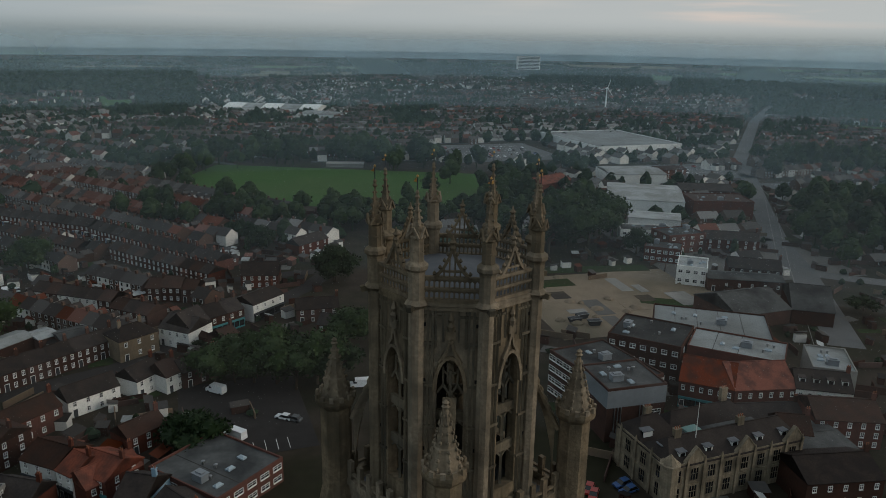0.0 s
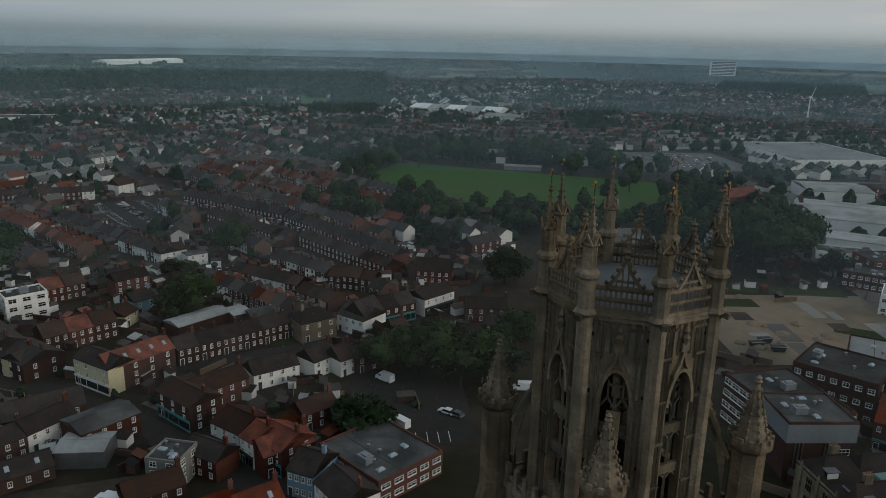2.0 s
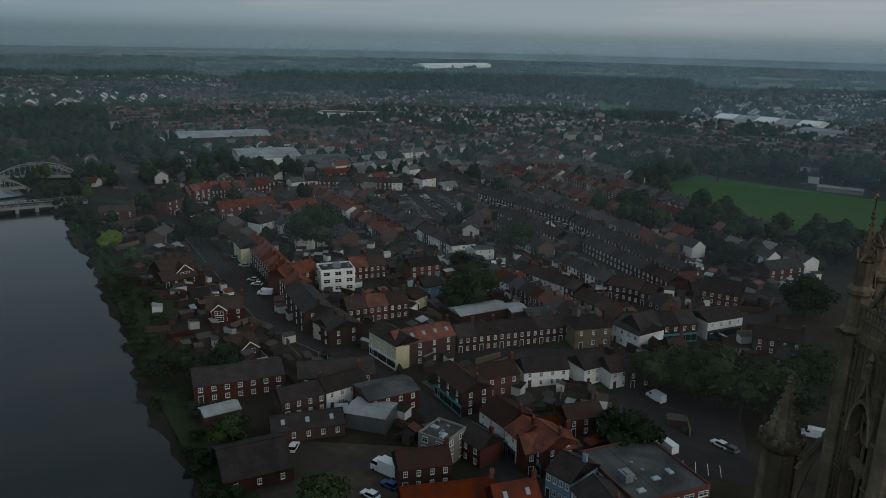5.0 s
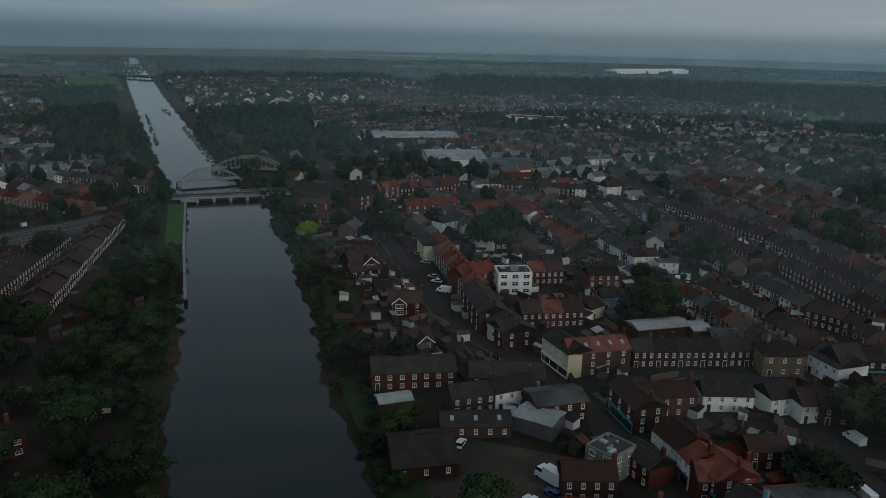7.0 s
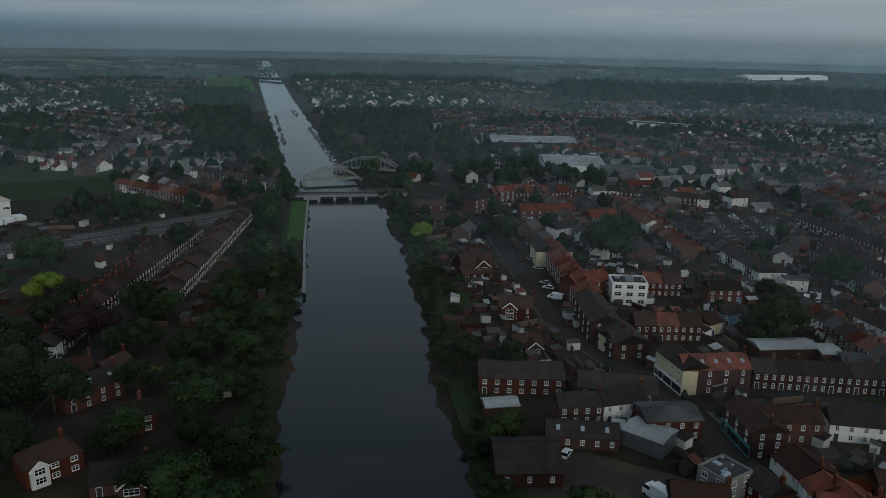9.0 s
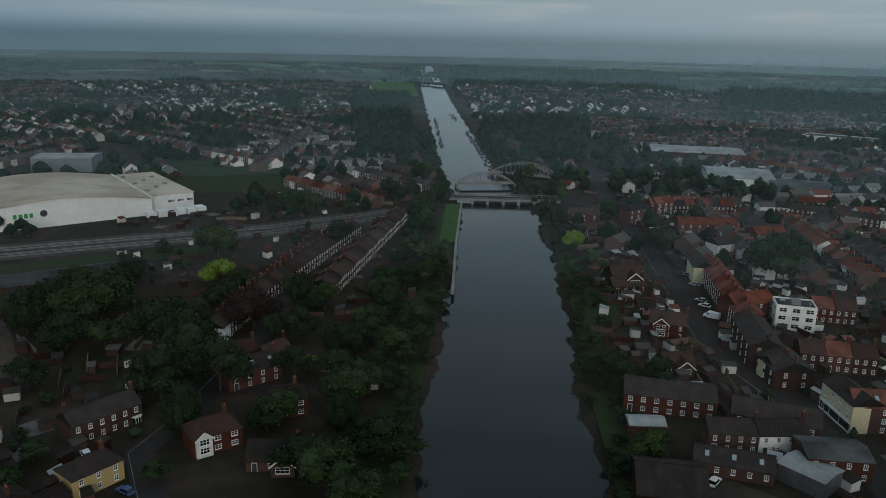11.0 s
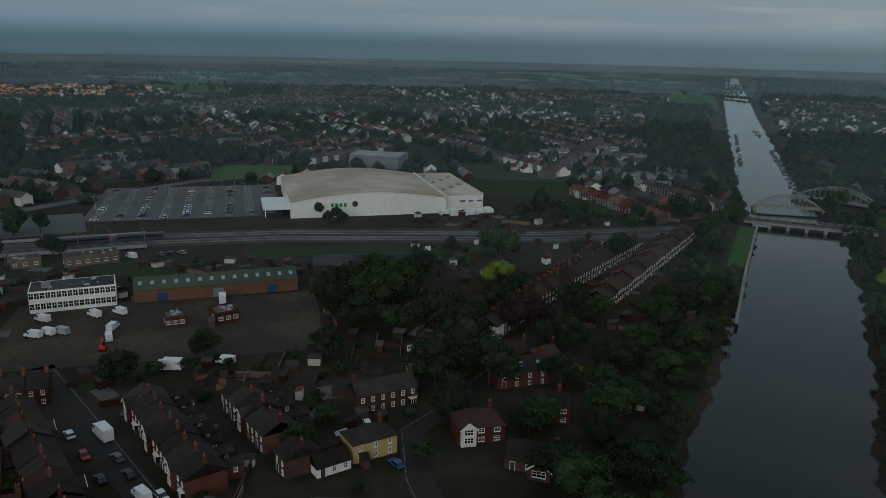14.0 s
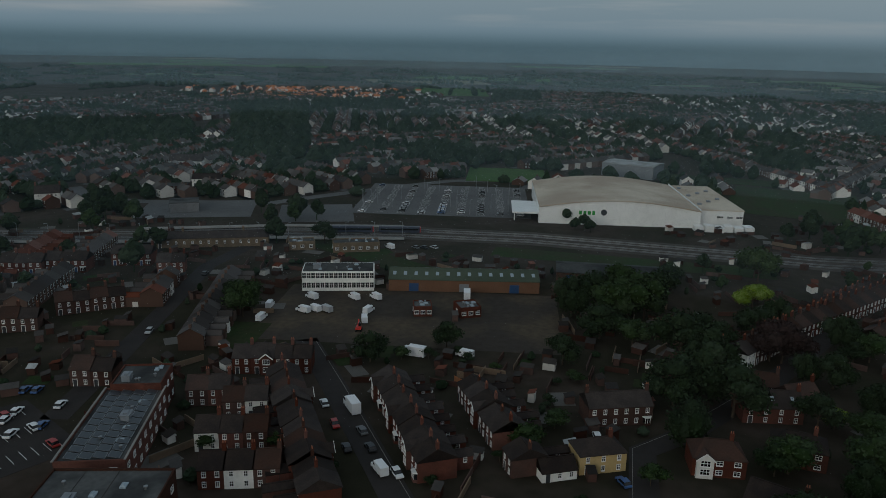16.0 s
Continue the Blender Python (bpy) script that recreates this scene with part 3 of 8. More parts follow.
    if k["gable"]:
        gx, gw, out, gwall = k["gable"]
        gh, gr = eaves, gw * 0.42
        gy = -d / 2 - out
        gm = Mesh().add([(gx - gw / 2, gy, -0.3), (gx + gw / 2, gy, -0.3), (gx + gw / 2, gy, gh), (gx, gy, gh + gr), (gx - gw / 2, gy, gh), (gx - gw / 2, -d / 2 + 1.5, -0.3), (gx + gw / 2, -d / 2 + 1.5, -0.3), (gx + gw / 2, -d / 2 + 1.5, gh), (gx, -d / 2 + 1.5, gh + gr), (gx - gw / 2, -d / 2 + 1.5, gh)],
                        [(0, 1, 2, 3, 4), (1, 6, 7, 2), (5, 0, 4, 9), (9, 8, 7, 6, 5)])
        part("front_gable", gm, gwall, ob)
        rf = Mesh()
        for sg in (-1, 1):
            lo, hi = Vector((gx + sg * (gw / 2 + 0.3), gy - 0.3, gh - 0.25)), Vector((gx, gy - 0.3, gh + gr + 0.02))
            rf.add([tuple(lo), tuple(hi), (hi.x, 0.0, hi.z), (lo.x, 0.0, lo.z)] + [(p[0], p[1], p[2] + 0.16) for p in (tuple(lo), tuple(hi), (hi.x, 0.0, hi.z), (lo.x, 0.0, lo.z))], [(0, 1, 2, 3), (7, 6, 5, 4), (0, 4, 5, 1), (1, 5, 6, 2), (2, 6, 7, 3), (3, 7, 4, 0)])
        part("gable_roof", rf, roof, ob)
        bb = Mesh()
        for sg in (-1, 1):
            bb.beam((gx + sg * (gw / 2 + 0.35), gy - 0.36, gh - 0.18), (gx, gy - 0.36, gh + gr + 0.1), 0.1, 0.32)
        part("bargeboard", bb, WHITE_PAINT, ob, "white bargeboards")
        for z in ((0.9, eaves * 0.5 + 0.7) if k["floors"] > 1 else (0.9,)):
            add_window(ob, gx, gy, z, gw * 0.6, 1.5, 0, 2)
    for i in range(k["dormers"]):
        x = -w / 2 + w * (i + 0.5) / k["dormers"]
        y, z = -d / 2 + d * 0.16, eaves + rise * 0.26
        dm = Mesh().box(x - 0.75, y, z - 0.3, x + 0.75, y + d * 0.24, z + 1.35).box(x - 0.9, y - 0.15, z + 1.35, x + 0.9, y + d * 0.27, z + 1.5, 1).box(x - 0.55, y - 0.03, z + 0.2, x + 0.55, y, z + 1.2, 2)
        part("dormer", dm, [RENDER, SLATE, GLASS], ob, "white dormer with a flat lead top")
    if k["rooflights"]:
        sl = rise / (d / 2)
        for i in range(k["rooflights"]):
            x = -w / 2 + w * (i + 0.5) / k["rooflights"]
            rm = Mesh().box(-0.45, -0.7, 0, 0.45, 0.7, 0.1).box(-0.37, -0.6, 0.1, 0.37, 0.6, 0.12, 1)
            q = part("rooflight", rm, [STEEL, ROOF_GLASS], ob)
            q.matrix_basis = pose(x, -d * 0.25, eaves + rise * 0.5 + 0.17, math.degrees(math.atan(sl)), 0, 0)
    return ob


def house(key, x, y, turn, label="", group="", name="house"):
    """one house of that kind, its middle at x, y; it fronts to its local -y."""
    k = KINDS[key]
    m = pose(x, y, 0, 0, 0, turn)
    if k["proto"] is None:
        ob = k["proto"] = build_house(k, name)
        ob.matrix_basis = m
    else:
        ob = copy_thing(k["proto"], m)
    if label:
        ob["label"] = label
    if group:
        ob["group"] = group
    n = max(1, round(k["w"] / k["d"]))
    c, s = math.cos(radians(turn)), math.sin(radians(turn))
    for i in range(n):
        u = (i + 0.5) / n * k["w"] - k["w"] / 2
        take(x + u * c, y + u * s, min(k["d"], k["w"] / n) * 0.5)
    return ob


def row(keys, x0, y0, x1, y1, group, gap=0.0, skip=0.0, force=True):
    """a terrace whose front follows the line; the houses stand to the left of its direction."""
    dx, dy = x1 - x0, y1 - y0
    length = math.hypot(dx, dy)
    turn = math.degrees(math.atan2(dy, dx))
    ux, uy = dx / length, dy / length
    s, i = 0.0, 0
    while True:
        key = keys[i % len(keys)]
        k = KINDS[key]
        if s + k["w"] > length + 2:
            break
        cx = x0 + ux * (s + k["w"] / 2) - uy * k["d"] / 2
        cy = y0 + uy * (s + k["w"] / 2) + ux * k["d"] / 2
        if not (skip and random.random() < skip) and (force or (is_free(cx, cy, 2.2) and river_at(cx, cy)[0] > 12)):
            house(key, cx, cy, turn, group=group)
            take(cx + uy * (k["d"] / 2 + 4), cy - ux * (k["d"] / 2 + 4), 3.0)
        s += k["w"] + gap
        i += 1


house_kind("terrace", "red-brick terraced house with a slate roof", 5.2, 8.5, 5.6, 2.6, BRICK, SLATE, door=IRON, wing=5.0)
house_kind("terrace_dark", "sooty brick terraced house with a brown tile roof", 5.4, 8.5, 5.6, 2.6, BRICK_DARK, BROWN_TILE, door=IRON, wing=5.5)
house_kind("terrace_bay", "red-brick terraced house with a bay window", 5.4, 8.8, 5.8, 2.8, BRICK, SLATE, bay=True, door=BLUE_PAINT, wing=5.0)
house_kind("terrace_white", "white-rendered terraced house with a slate roof", 5.4, 8.0, 5.6, 2.5, RENDER, SLATE, door=IRON)
house_kind("terrace_red", "red-brick terraced house with a red pantile roof", 6.0, 9.0, 7.2, 2.6, BRICK, RED_TILE, floors=3, per_floor=2, door=IRON, win=(1.0, 1.5))
house_kind("town_dark", "two-storey sooty brick town house with a slate roof", 6.5, 9.0, 5.8, 2.4, BRICK_DARK, SLATE, floors=2, per_floor=3, door=IRON, win=(0.95, 1.5))
house_kind("town_red", "two-storey brick town house with a red pantile roof", 7.0, 9.0, 6.2, 3.0, BRICK, RED_TILE, per_floor=3, door=IRON)
house_kind("town_brown", "brick town house with a brown tile roof", 7.0, 9.0, 6.2, 3.0, BRICK_DARK, BROWN_TILE, per_floor=3, ends=1)
house_kind("shop_dark", "brick shop with rooms above and a slate roof", 6.2, 10.0, 7.0, 2.8, BRICK_DARK, SLATE, per_floor=2, shop=TEAL_PAINT, category="shop")
house_kind("shop_white", "white-rendered shop with rooms above", 7.0, 10.0, 6.8, 2.8, RENDER, SLATE, per_floor=3, shop=IRON, category="shop")
house_kind("terrace_gable", "red-brick terraced house with a white-boarded front gable", 6.2, 9.0, 5.8, 2.7, BRICK, SLATE, door=IRON, wing=5.0, gable=(1.2, 3.2, 0.9, BRICK))
house_kind("terrace_annex", "sooty brick terraced house with a long rear wing", 5.6, 8.2, 5.2, 2.3, BRICK_DARK, SLATE, door=IRON, wing=7.0)
house_kind("detached", "detached brick house with a hipped tile roof", 10.5, 8.0, 5.4, 2.8, BRICK, BROWN_TILE, hip=3.2, per_floor=3, ends=2, door=IRON, chimneys=1, win=(1.5, 1.2))
house_kind("semi", "pair of semi-detached brick houses with a tile roof", 12.0, 8.0, 5.3, 2.7, BRICK, BROWN_TILE, per_floor=4, chimneys=2, win=(1.5, 1.3), ends=1)
house_kind("bungalow", "brick bungalow with a brown tile roof", 11.0, 8.0, 2.7, 2.4, BRICK, BROWN_TILE, floors=1, per_floor=3, chimneys=1, ends=1, win=(1.6, 1.2))


GEAR = {}


def roof_gear(parent, lx, ly, z):
    """vents, rooflights, a plant box and felt seams on a flat roof."""
    rg = random.Random(int(lx * 10 + ly * 7))
    if not GEAR:
        for nm, mm, mt in (("roof_vent", Mesh().lathe(0, 0, [(0.25, -0.02), (0.25, 0.6), (0.42, 0.62), (0.42, 0.8), (0.1, 0.95)], 8), STEEL),
                           ("rooflight", Mesh().box(-0.9, -0.6, -0.02, 0.9, 0.6, 0.3).loft([[(-0.8, -0.5, 0.3), (0.8, -0.5, 0.3), (0.8, 0.5, 0.3), (-0.8, 0.5, 0.3)], [(-0.5, -0.1, 0.6), (0.5, -0.1, 0.6), (0.5, 0.1, 0.6), (-0.5, 0.1, 0.6)]]), ROOF_GLASS),
                           ("plant_box", Mesh().box(-1.4, -1.0, -0.02, 1.4, 1.0, 1.5).box(-1.5, -1.1, 1.5, 1.5, 1.1, 1.62).box(-0.9, -0.5, 1.62, 0.9, 0.5, 1.9), GREY_CLAD)):
            GEAR[nm] = (mm, mt)
    for nm, n in (("roof_vent", 3), ("rooflight", 3), ("plant_box", 1)):
        if n == 1 and min(lx, ly) < 9:
            continue
        for i in range(n):
            q = part(nm, *GEAR[nm], parent)
            q.matrix_basis = pose(rg.uniform(-0.38, 0.38) * lx, rg.uniform(-0.34, 0.34) * ly, z, 0, 0, rg.choice((0, 90)))
    seam = Mesh()
    for i in range(1, int(lx / 6.4)):
        seam.box(-lx / 2 + 6.4 * i - 0.07, -ly / 2 + 0.3, z - 0.02, -lx / 2 + 6.4 * i + 0.07, ly / 2 - 0.3, z + 0.05)
    if seam.v:
        part("roof_seam", seam, OUT_ROOF, parent, "raised felt seams")


# ---- big plain buildings ----
def block(name, label, category, cx, cy, lx, ly, h, turn, wall, roof, floors=0, bays=(0, 0), win=(1.6, 1.3), parapet=0.5, ribbon=False, frame_mat=None, z0=0.0, sides="fblr"):
    """a flat-roofed building: walls with a parapet, a roof slab, and rows of windows on its sides."""
    ob = thing(name, label, category, cx, cy, turn)
    m = Mesh().box(-lx / 2, -ly / 2, z0 - 0.3, lx / 2, ly / 2, h)
    t = 0.3
    for x0, y0, x1, y1 in ((-lx / 2, -ly / 2, lx / 2, -ly / 2 + t), (-lx / 2, ly / 2 - t, lx / 2, ly / 2), (-lx / 2, -ly / 2 + t, -lx / 2 + t, ly / 2 - t), (lx / 2 - t, -ly / 2 + t, lx / 2, ly / 2 - t)):
        m.box(x0, y0, h, x1, y1, h + parapet)
    part("wall", m, wall, ob)
    part("roof", Mesh().box(-lx / 2 + t, -ly / 2 + t, h, lx / 2 - t, ly / 2 - t, h + 0.06), roof, ob)
    if floors:
        fh = (h - z0) / floors
        for side, n, length, off, a in (("f", bays[0], lx, -ly / 2, 0), ("b", bays[0], lx, ly / 2, 180), ("l", bays[1], ly, -lx / 2, -90), ("r", bays[1], ly, lx / 2, 90)):
            if side not in sides:
                continue
            for fl in range(floors):
                z = z0 + fl * fh + fh * 0.32
                for i in range(n):
                    u = -length / 2 + length * (i + 0.5) / n
                    x, y = (u, off) if side in "fb" else (off, u)
                    add_window(ob, x, y, z, length / n * 0.94 if ribbon else win[0], win[1], a, 1, frame_mat)
    if math.hypot(cx, cy) < 480 and min(lx, ly) > 5.5:
        roof_gear(ob, lx, ly, h + 0.06)
    k = min(lx, ly) / 2
    c, s = math.cos(radians(turn)), math.sin(radians(turn))
    for i in range(max(1, round(lx / (2 * k)))):
        for j in range(max(1, round(ly / (2 * k)))):
            u = -lx / 2 + lx * (i + 0.5) / max(1, round(lx / (2 * k)))
            v = -ly / 2 + ly * (j + 0.5) / max(1, round(ly / (2 * k)))
            take(cx + u * c - v * s, cy + u * s + v * c, k)
    return ob


def shed(name, label, cx, cy, lx, ly, h, rise, turn, wall, roof, doors=0, rooflights=0, category="warehouse"):
    """a long low building with a shallow pitched roof."""
    ob = thing(name, label, category, cx, cy, turn)
    part("wall", walls(lx, ly, h, rise), wall, ob)
    part("roof", gable_roof(lx, ly, h, rise, 0.4, 0.2), roof, ob)
    for i in range(doors):
        x = -lx / 2 + lx * (i + 0.5) / doors
        part("door", Mesh().box(x - 1.8, -ly / 2 - 0.08, 0, x + 1.8, -ly / 2 + 0.02, 3.2), GREY_CLAD if i % 2 else BLUE_PAINT, ob, "roller door")
    for i in range(rooflights):
        for sgn in (-1, 1):
            x = -lx / 2 + lx * (i + 0.5) / rooflights
            q = part("rooflight", Mesh().box(-0.6, -1.2, 0, 0.6, 1.2, 0.06), ROOF_GLASS, ob)
            q.matrix_basis = pose(x, sgn * ly * 0.25, h + rise * 0.5 + 0.22, -sgn * math.degrees(math.atan(rise / (ly / 2))), 0, 0)
    k = min(lx, ly) / 2
    c, s = math.cos(radians(turn)), math.sin(radians(turn))
    n = max(1, round(max(lx, ly) / (2 * k)))
    for i in range(n):
        u = (i + 0.5) / n * max(lx, ly) - max(lx, ly) / 2
        if lx >= ly:
            take(cx + u * c, cy + u * s, k)
        else:
            take(cx - u * s, cy + u * c, k)
    return ob


# ---- trees ----
TREES = []


def tree_kind(seed, height, spread, leaf, lobes=7, leaves=1500, tall=False):
    rng = random.Random(seed)
    ob = new("tree")
    tagged(ob, "broad deciduous tree in full summer leaf", "tree")
    t = Mesh()
    th = height * 0.38
    t.lathe(0, 0, [(0.045 * height * 0.7, -0.3), (0.03 * height * 0.7, th * 0.5), (0.02 * height * 0.7, th), (0.008 * height, height * 0.72)], 7)
    cent = []
    for i in range(lobes):
        a = 2 * math.pi * i / lobes + rng.uniform(-0.4, 0.4)
        r = spread * rng.uniform(0.25, 0.52) * (0.0 if i == 0 else 1)
        z = height * (rng.uniform(0.42, 0.72) if i else 0.78)
        c = Vector((r * math.cos(a), r * math.sin(a), z))
        cent.append((c, spread * rng.uniform(0.3, 0.44), height * rng.uniform(0.15, 0.24) * (1.5 if tall else 1)))
        t.beam((0, 0, th * rng.uniform(0.6, 1.0)), tuple(c), 0.022 * height, 0.022 * height)
    part("trunk", t, BARK, ob)
    cr = Mesh()
    for c, rx, rz in cent:
        ring = []
        for k in range(6):
            ph = math.pi * (k + 0.5) / 6
            ring.append([tuple(c + Vector((rx * 0.8 * math.sin(ph) * math.cos(q) * rng.uniform(0.75, 1.1), rx * 0.8 * math.sin(ph) * math.sin(q) * rng.uniform(0.75, 1.1), -rz * 0.8 * math.cos(ph)))) for q in (2 * math.pi * j / 8 for j in range(8))])
        cr.loft(ring)
    for i in range(leaves):
        c, rx, rz = cent[i % len(cent)]
        v = Vector((rng.gauss(0, 1), rng.gauss(0, 1), rng.gauss(0.25, 1))).normalized()
        p = c + Vector((v.x * rx, v.y * rx, v.z * rz)) * rng.uniform(0.76, 1.16)
        u = Vector((rng.gauss(0, 1), rng.gauss(0, 1), rng.gauss(0, 0.6))).normalized()
        s = v.cross(u)
        s = (s.normalized() if s.length > 1e-3 else Vector((1, 0, 0)))
        k = rng.uniform(0.22, 0.52) * spread / 9
        u, s = u * k, s * k
        cr.add([tuple(p - u), tuple(p + s * 0.8 + v * 0.2), tuple(p + u), tuple(p - s * 0.8 - v * 0.1)], [(0, 1, 2, 3)])
    part("crown", cr, leaf, ob)
    TREES.append([ob, False])


WOOD = []           # trees too far off to be told apart: (kind, x, y, size)
NEAR_TREES = [0]


def tree(kind, x, y, size=1.0, turn=None, label="", group="", z=0.0):
    if math.hypot(x, y) > (300 if group else 360) or NEAR_TREES[0] > 270:
        WOOD.append((kind, x, y, size))
        take(x, y, 2.6 * size)
        return None
    NEAR_TREES[0] += 1
    m = pose(x, y, z, 0, 0, random.uniform(0, 360) if turn is None else turn)
    ob, used = TREES[kind]
    ob = ob if not used else copy_thing(ob, m)
    TREES[kind][1] = True
    ob.matrix_basis = m @ Matrix.Diagonal((size, size, size * random.uniform(0.88, 1.12), 1))
    if label:
        ob["label"] = label
    if group:
        ob["group"] = group
    take(x, y, 2.6 * size)
    return ob


tree_kind(1, 12, 9, LEAVES[0])
tree_kind(2, 14, 10, LEAVES[1], 9)
tree_kind(3, 11, 9, LEAVES[2], 6)
tree_kind(4, 13, 8, LEAVES[0], 8, tall=True)
tree_kind(5, 11, 9, LEAVES[3], 7)
tree_kind(6, 8, 6, LEAVES[4], 6)
tree_kind(7, 5, 5, LEAVES[1], 5, 700)
tree_kind(8, 13, 11, LEAVES[1], 10, 1900)
tree_kind(9, 4, 4.5, LEAVES[0], 4, 600)


def joined_trees():
    """all the far trees as one mesh a leaf colour: trunk, lobes and leaf clumps."""
    rng = random.Random(11)
    by = {}
    for kind, x, y, size in WOOD:
        by.setdefault({3: 0, 8: 0, 6: 1, 7: 1}.get(kind, kind), []).append((x, y, size * (0.45 if kind in (6, 8) else 1.0)))
    for kind, spots in by.items():
        m = Mesh()
        for x, y, s in spots:
            h = 12.5 * s * rng.uniform(0.85, 1.15)
            m.lathe(x, y, [(0.35 * s, -0.2), (0.2 * s, h * 0.5)], 5)
            for k in range(5):
                a, r = rng.uniform(0, 6.28), 2.6 * s * (0 if k == 0 else 1)
                cx, cy, cz, rr, rz = x + r * math.cos(a), y + r * math.sin(a), h * (0.74 if k == 0 else rng.uniform(0.42, 0.66)), 2.9 * s, h * 0.24
                m.loft([[(cx + rr * f * rng.uniform(0.75, 1.15) * math.cos(6.283 * i / 7 + q), cy + rr * f * rng.uniform(0.75, 1.15) * math.sin(6.283 * i / 7 + q), cz + rz * u) for i in range(7)] for q, (f, u) in enumerate(((0.45, -0.9), (0.95, -0.3), (0.9, 0.35), (0.35, 0.95)))])
                for i in range(16):
                    v = Vector((rng.gauss(0, 1), rng.gauss(0, 1), rng.gauss(0.2, 1))).normalized()
                    p = Vector((cx + v.x * rr, cy + v.y * rr, cz + v.z * rz))
                    u = Vector((rng.gauss(0, 1), rng.gauss(0, 1), rng.gauss(0, 1))).normalized() * 0.8 * s
                    w = v.cross(u)
                    m.add([tuple(p - u), tuple(p + w), tuple(p + u), tuple(p - w)], [(0, 1, 2, 3)])
        tagged(m.made("trees", LEAVES[kind]), "massed leafy trees among the houses", "trees", kind="stuff")


def scatter(kinds, n, inside, size=(0.7, 1.2), clear=1.5, group=""):
    """n trees of those kinds at random places of a rectangle (x0, y0, x1, y1), where nothing stands."""
    x0, y0, x1, y1 = inside
    for i in range(n):
        for k in range(12):
            x, y = random.uniform(x0, x1), random.uniform(y0, y1)
            if is_free(x, y, clear) and river_at(x, y)[0] > 5:
                tree(random.choice(kinds), x, y, random.uniform(*size), group=group)
                break


# ---- vehicles ----
CARS = {}


def car(kind, paint, x, y, turn, label="", z=0.06, group="parked cars"):
    far = math.hypot(x, y) > 290
    key = (kind, paint, far)
    m = pose(x, y, z, 0, 0, turn)
    names = ("white", "silver", "black", "blue", "red", "grey")
    if key not in CARS:
        l, wd, h, bonnet = {"car": (4.2, 1.75, 1.45, 1.1), "van": (5.4, 2.0, 2.35, 0.9), "truck": (7.2, 2.3, 3.1, 0.0)}[kind]
        ob = new({"car": "car", "van": "van", "truck": "lorry"}[kind])
        tagged(ob, {"car": "%s hatchback parked with its windows shut", "van": "%s panel van parked", "truck": "%s box lorry parked"}[kind] % names[paint], {"car": "car", "van": "van", "truck": "lorry"}[kind], group)
        b = Mesh()

        waist = h * 0.56 if kind == "car" else h * 0.55
        prof = [(-l / 2, 0.35), (-l / 2, waist * 0.9), (-l / 2 + bonnet, waist), (l / 2 - 0.1, waist), (l / 2, waist * 0.85), (l / 2, 0.35)]
        b.add([(px, -wd / 2, pz) for px, pz in prof] + [(px, wd / 2, pz) for px, pz in prof], [(0, 1, 2, 3, 4, 5)[::-1], (6, 7, 8, 9, 10, 11)] + [(i, (i + 1) % 6, 6 + (i + 1) % 6, 6 + i) for i in range(6)])
        a0, a1 = -l / 2 + bonnet, l / 2 - (0.35 if kind == "car" else 0.02)
        f0, f1 = a0 + (0.75 if kind == "car" else 0.55), a1 - (0.4 if kind == "car" else 0.02)
        iw = wd / 2 - (0.16 if kind == "car" else 0.06)
        cab = [(a0, waist), (f0, h - 0.06), (f1, h - 0.06), (a1, waist)]
        if kind == "truck":
            b.box(-l / 2 + 2.0, -wd / 2 - 0.05, 0.8, l / 2, wd / 2 + 0.05, h + 0.2)
            f1 = a1 = -l / 2 + 1.9
            cab = [(a0, waist), (f0, h * 0.82), (f1, h * 0.82), (a1, waist)]
        if far:
            for sx in (-l / 2 + 0.8, l / 2 - 0.8):
                b.box(sx - 0.33, -wd / 2 - 0.01, 0.0, sx + 0.33, wd / 2 + 0.01, 0.6, 1)
        part("body", b, [PAINTS[paint], TYRE], ob)
        g = Mesh()
        g.add([(px, -wd / 2 + 0.04, pz) if i in (0, 3) else (px, -iw, pz) for i, (px, pz) in enumerate(cab)] + [(px, wd / 2 - 0.04, pz) if i in (0, 3) else (px, iw, pz) for i, (px, pz) in enumerate(cab)],
              [(3, 2, 1, 0), (4, 5, 6, 7), (0, 1, 5, 4), (1, 2, 6, 5), (2, 3, 7, 6)])
        if kind == "van":
            g.m[0] = g.m[1] = g.m[4] = 1
            g.box(f0 - 0.3, -wd / 2 + 0.01, waist + 0.1, f0 + 0.5, wd / 2 - 0.01, h - 0.5, 0)
        part("glazing", g, [CAR_GLASS, PAINTS[paint]], ob)
        ztop = cab[1][1]
        part("roof", Mesh().box(f0 - 0.05, -iw - 0.02, ztop - 0.02, f1 + 0.05, iw + 0.02, ztop + 0.06), PAINTS[paint], ob)
        for sx in () if far else (-l / 2 + 0.8, l / 2 - 0.8):
            for sy in (-wd / 2 + 0.1, wd / 2 - 0.1):
                wm = Mesh()
                wm.loft([[(sx + 0.33 * math.cos(q), sy + yy, 0.33 + 0.33 * math.sin(q)) for q in (2 * math.pi * j / 10 for j in range(10))] for yy in (-0.11, 0.11)])
                part("wheel", wm, TYRE, ob)
        ob.matrix_basis = m
        CARS[key] = ob
    else:
        ob = copy_thing(CARS[key], m)
    if label:
        ob["label"] = label
    take(x, y, 1.5)
    return ob


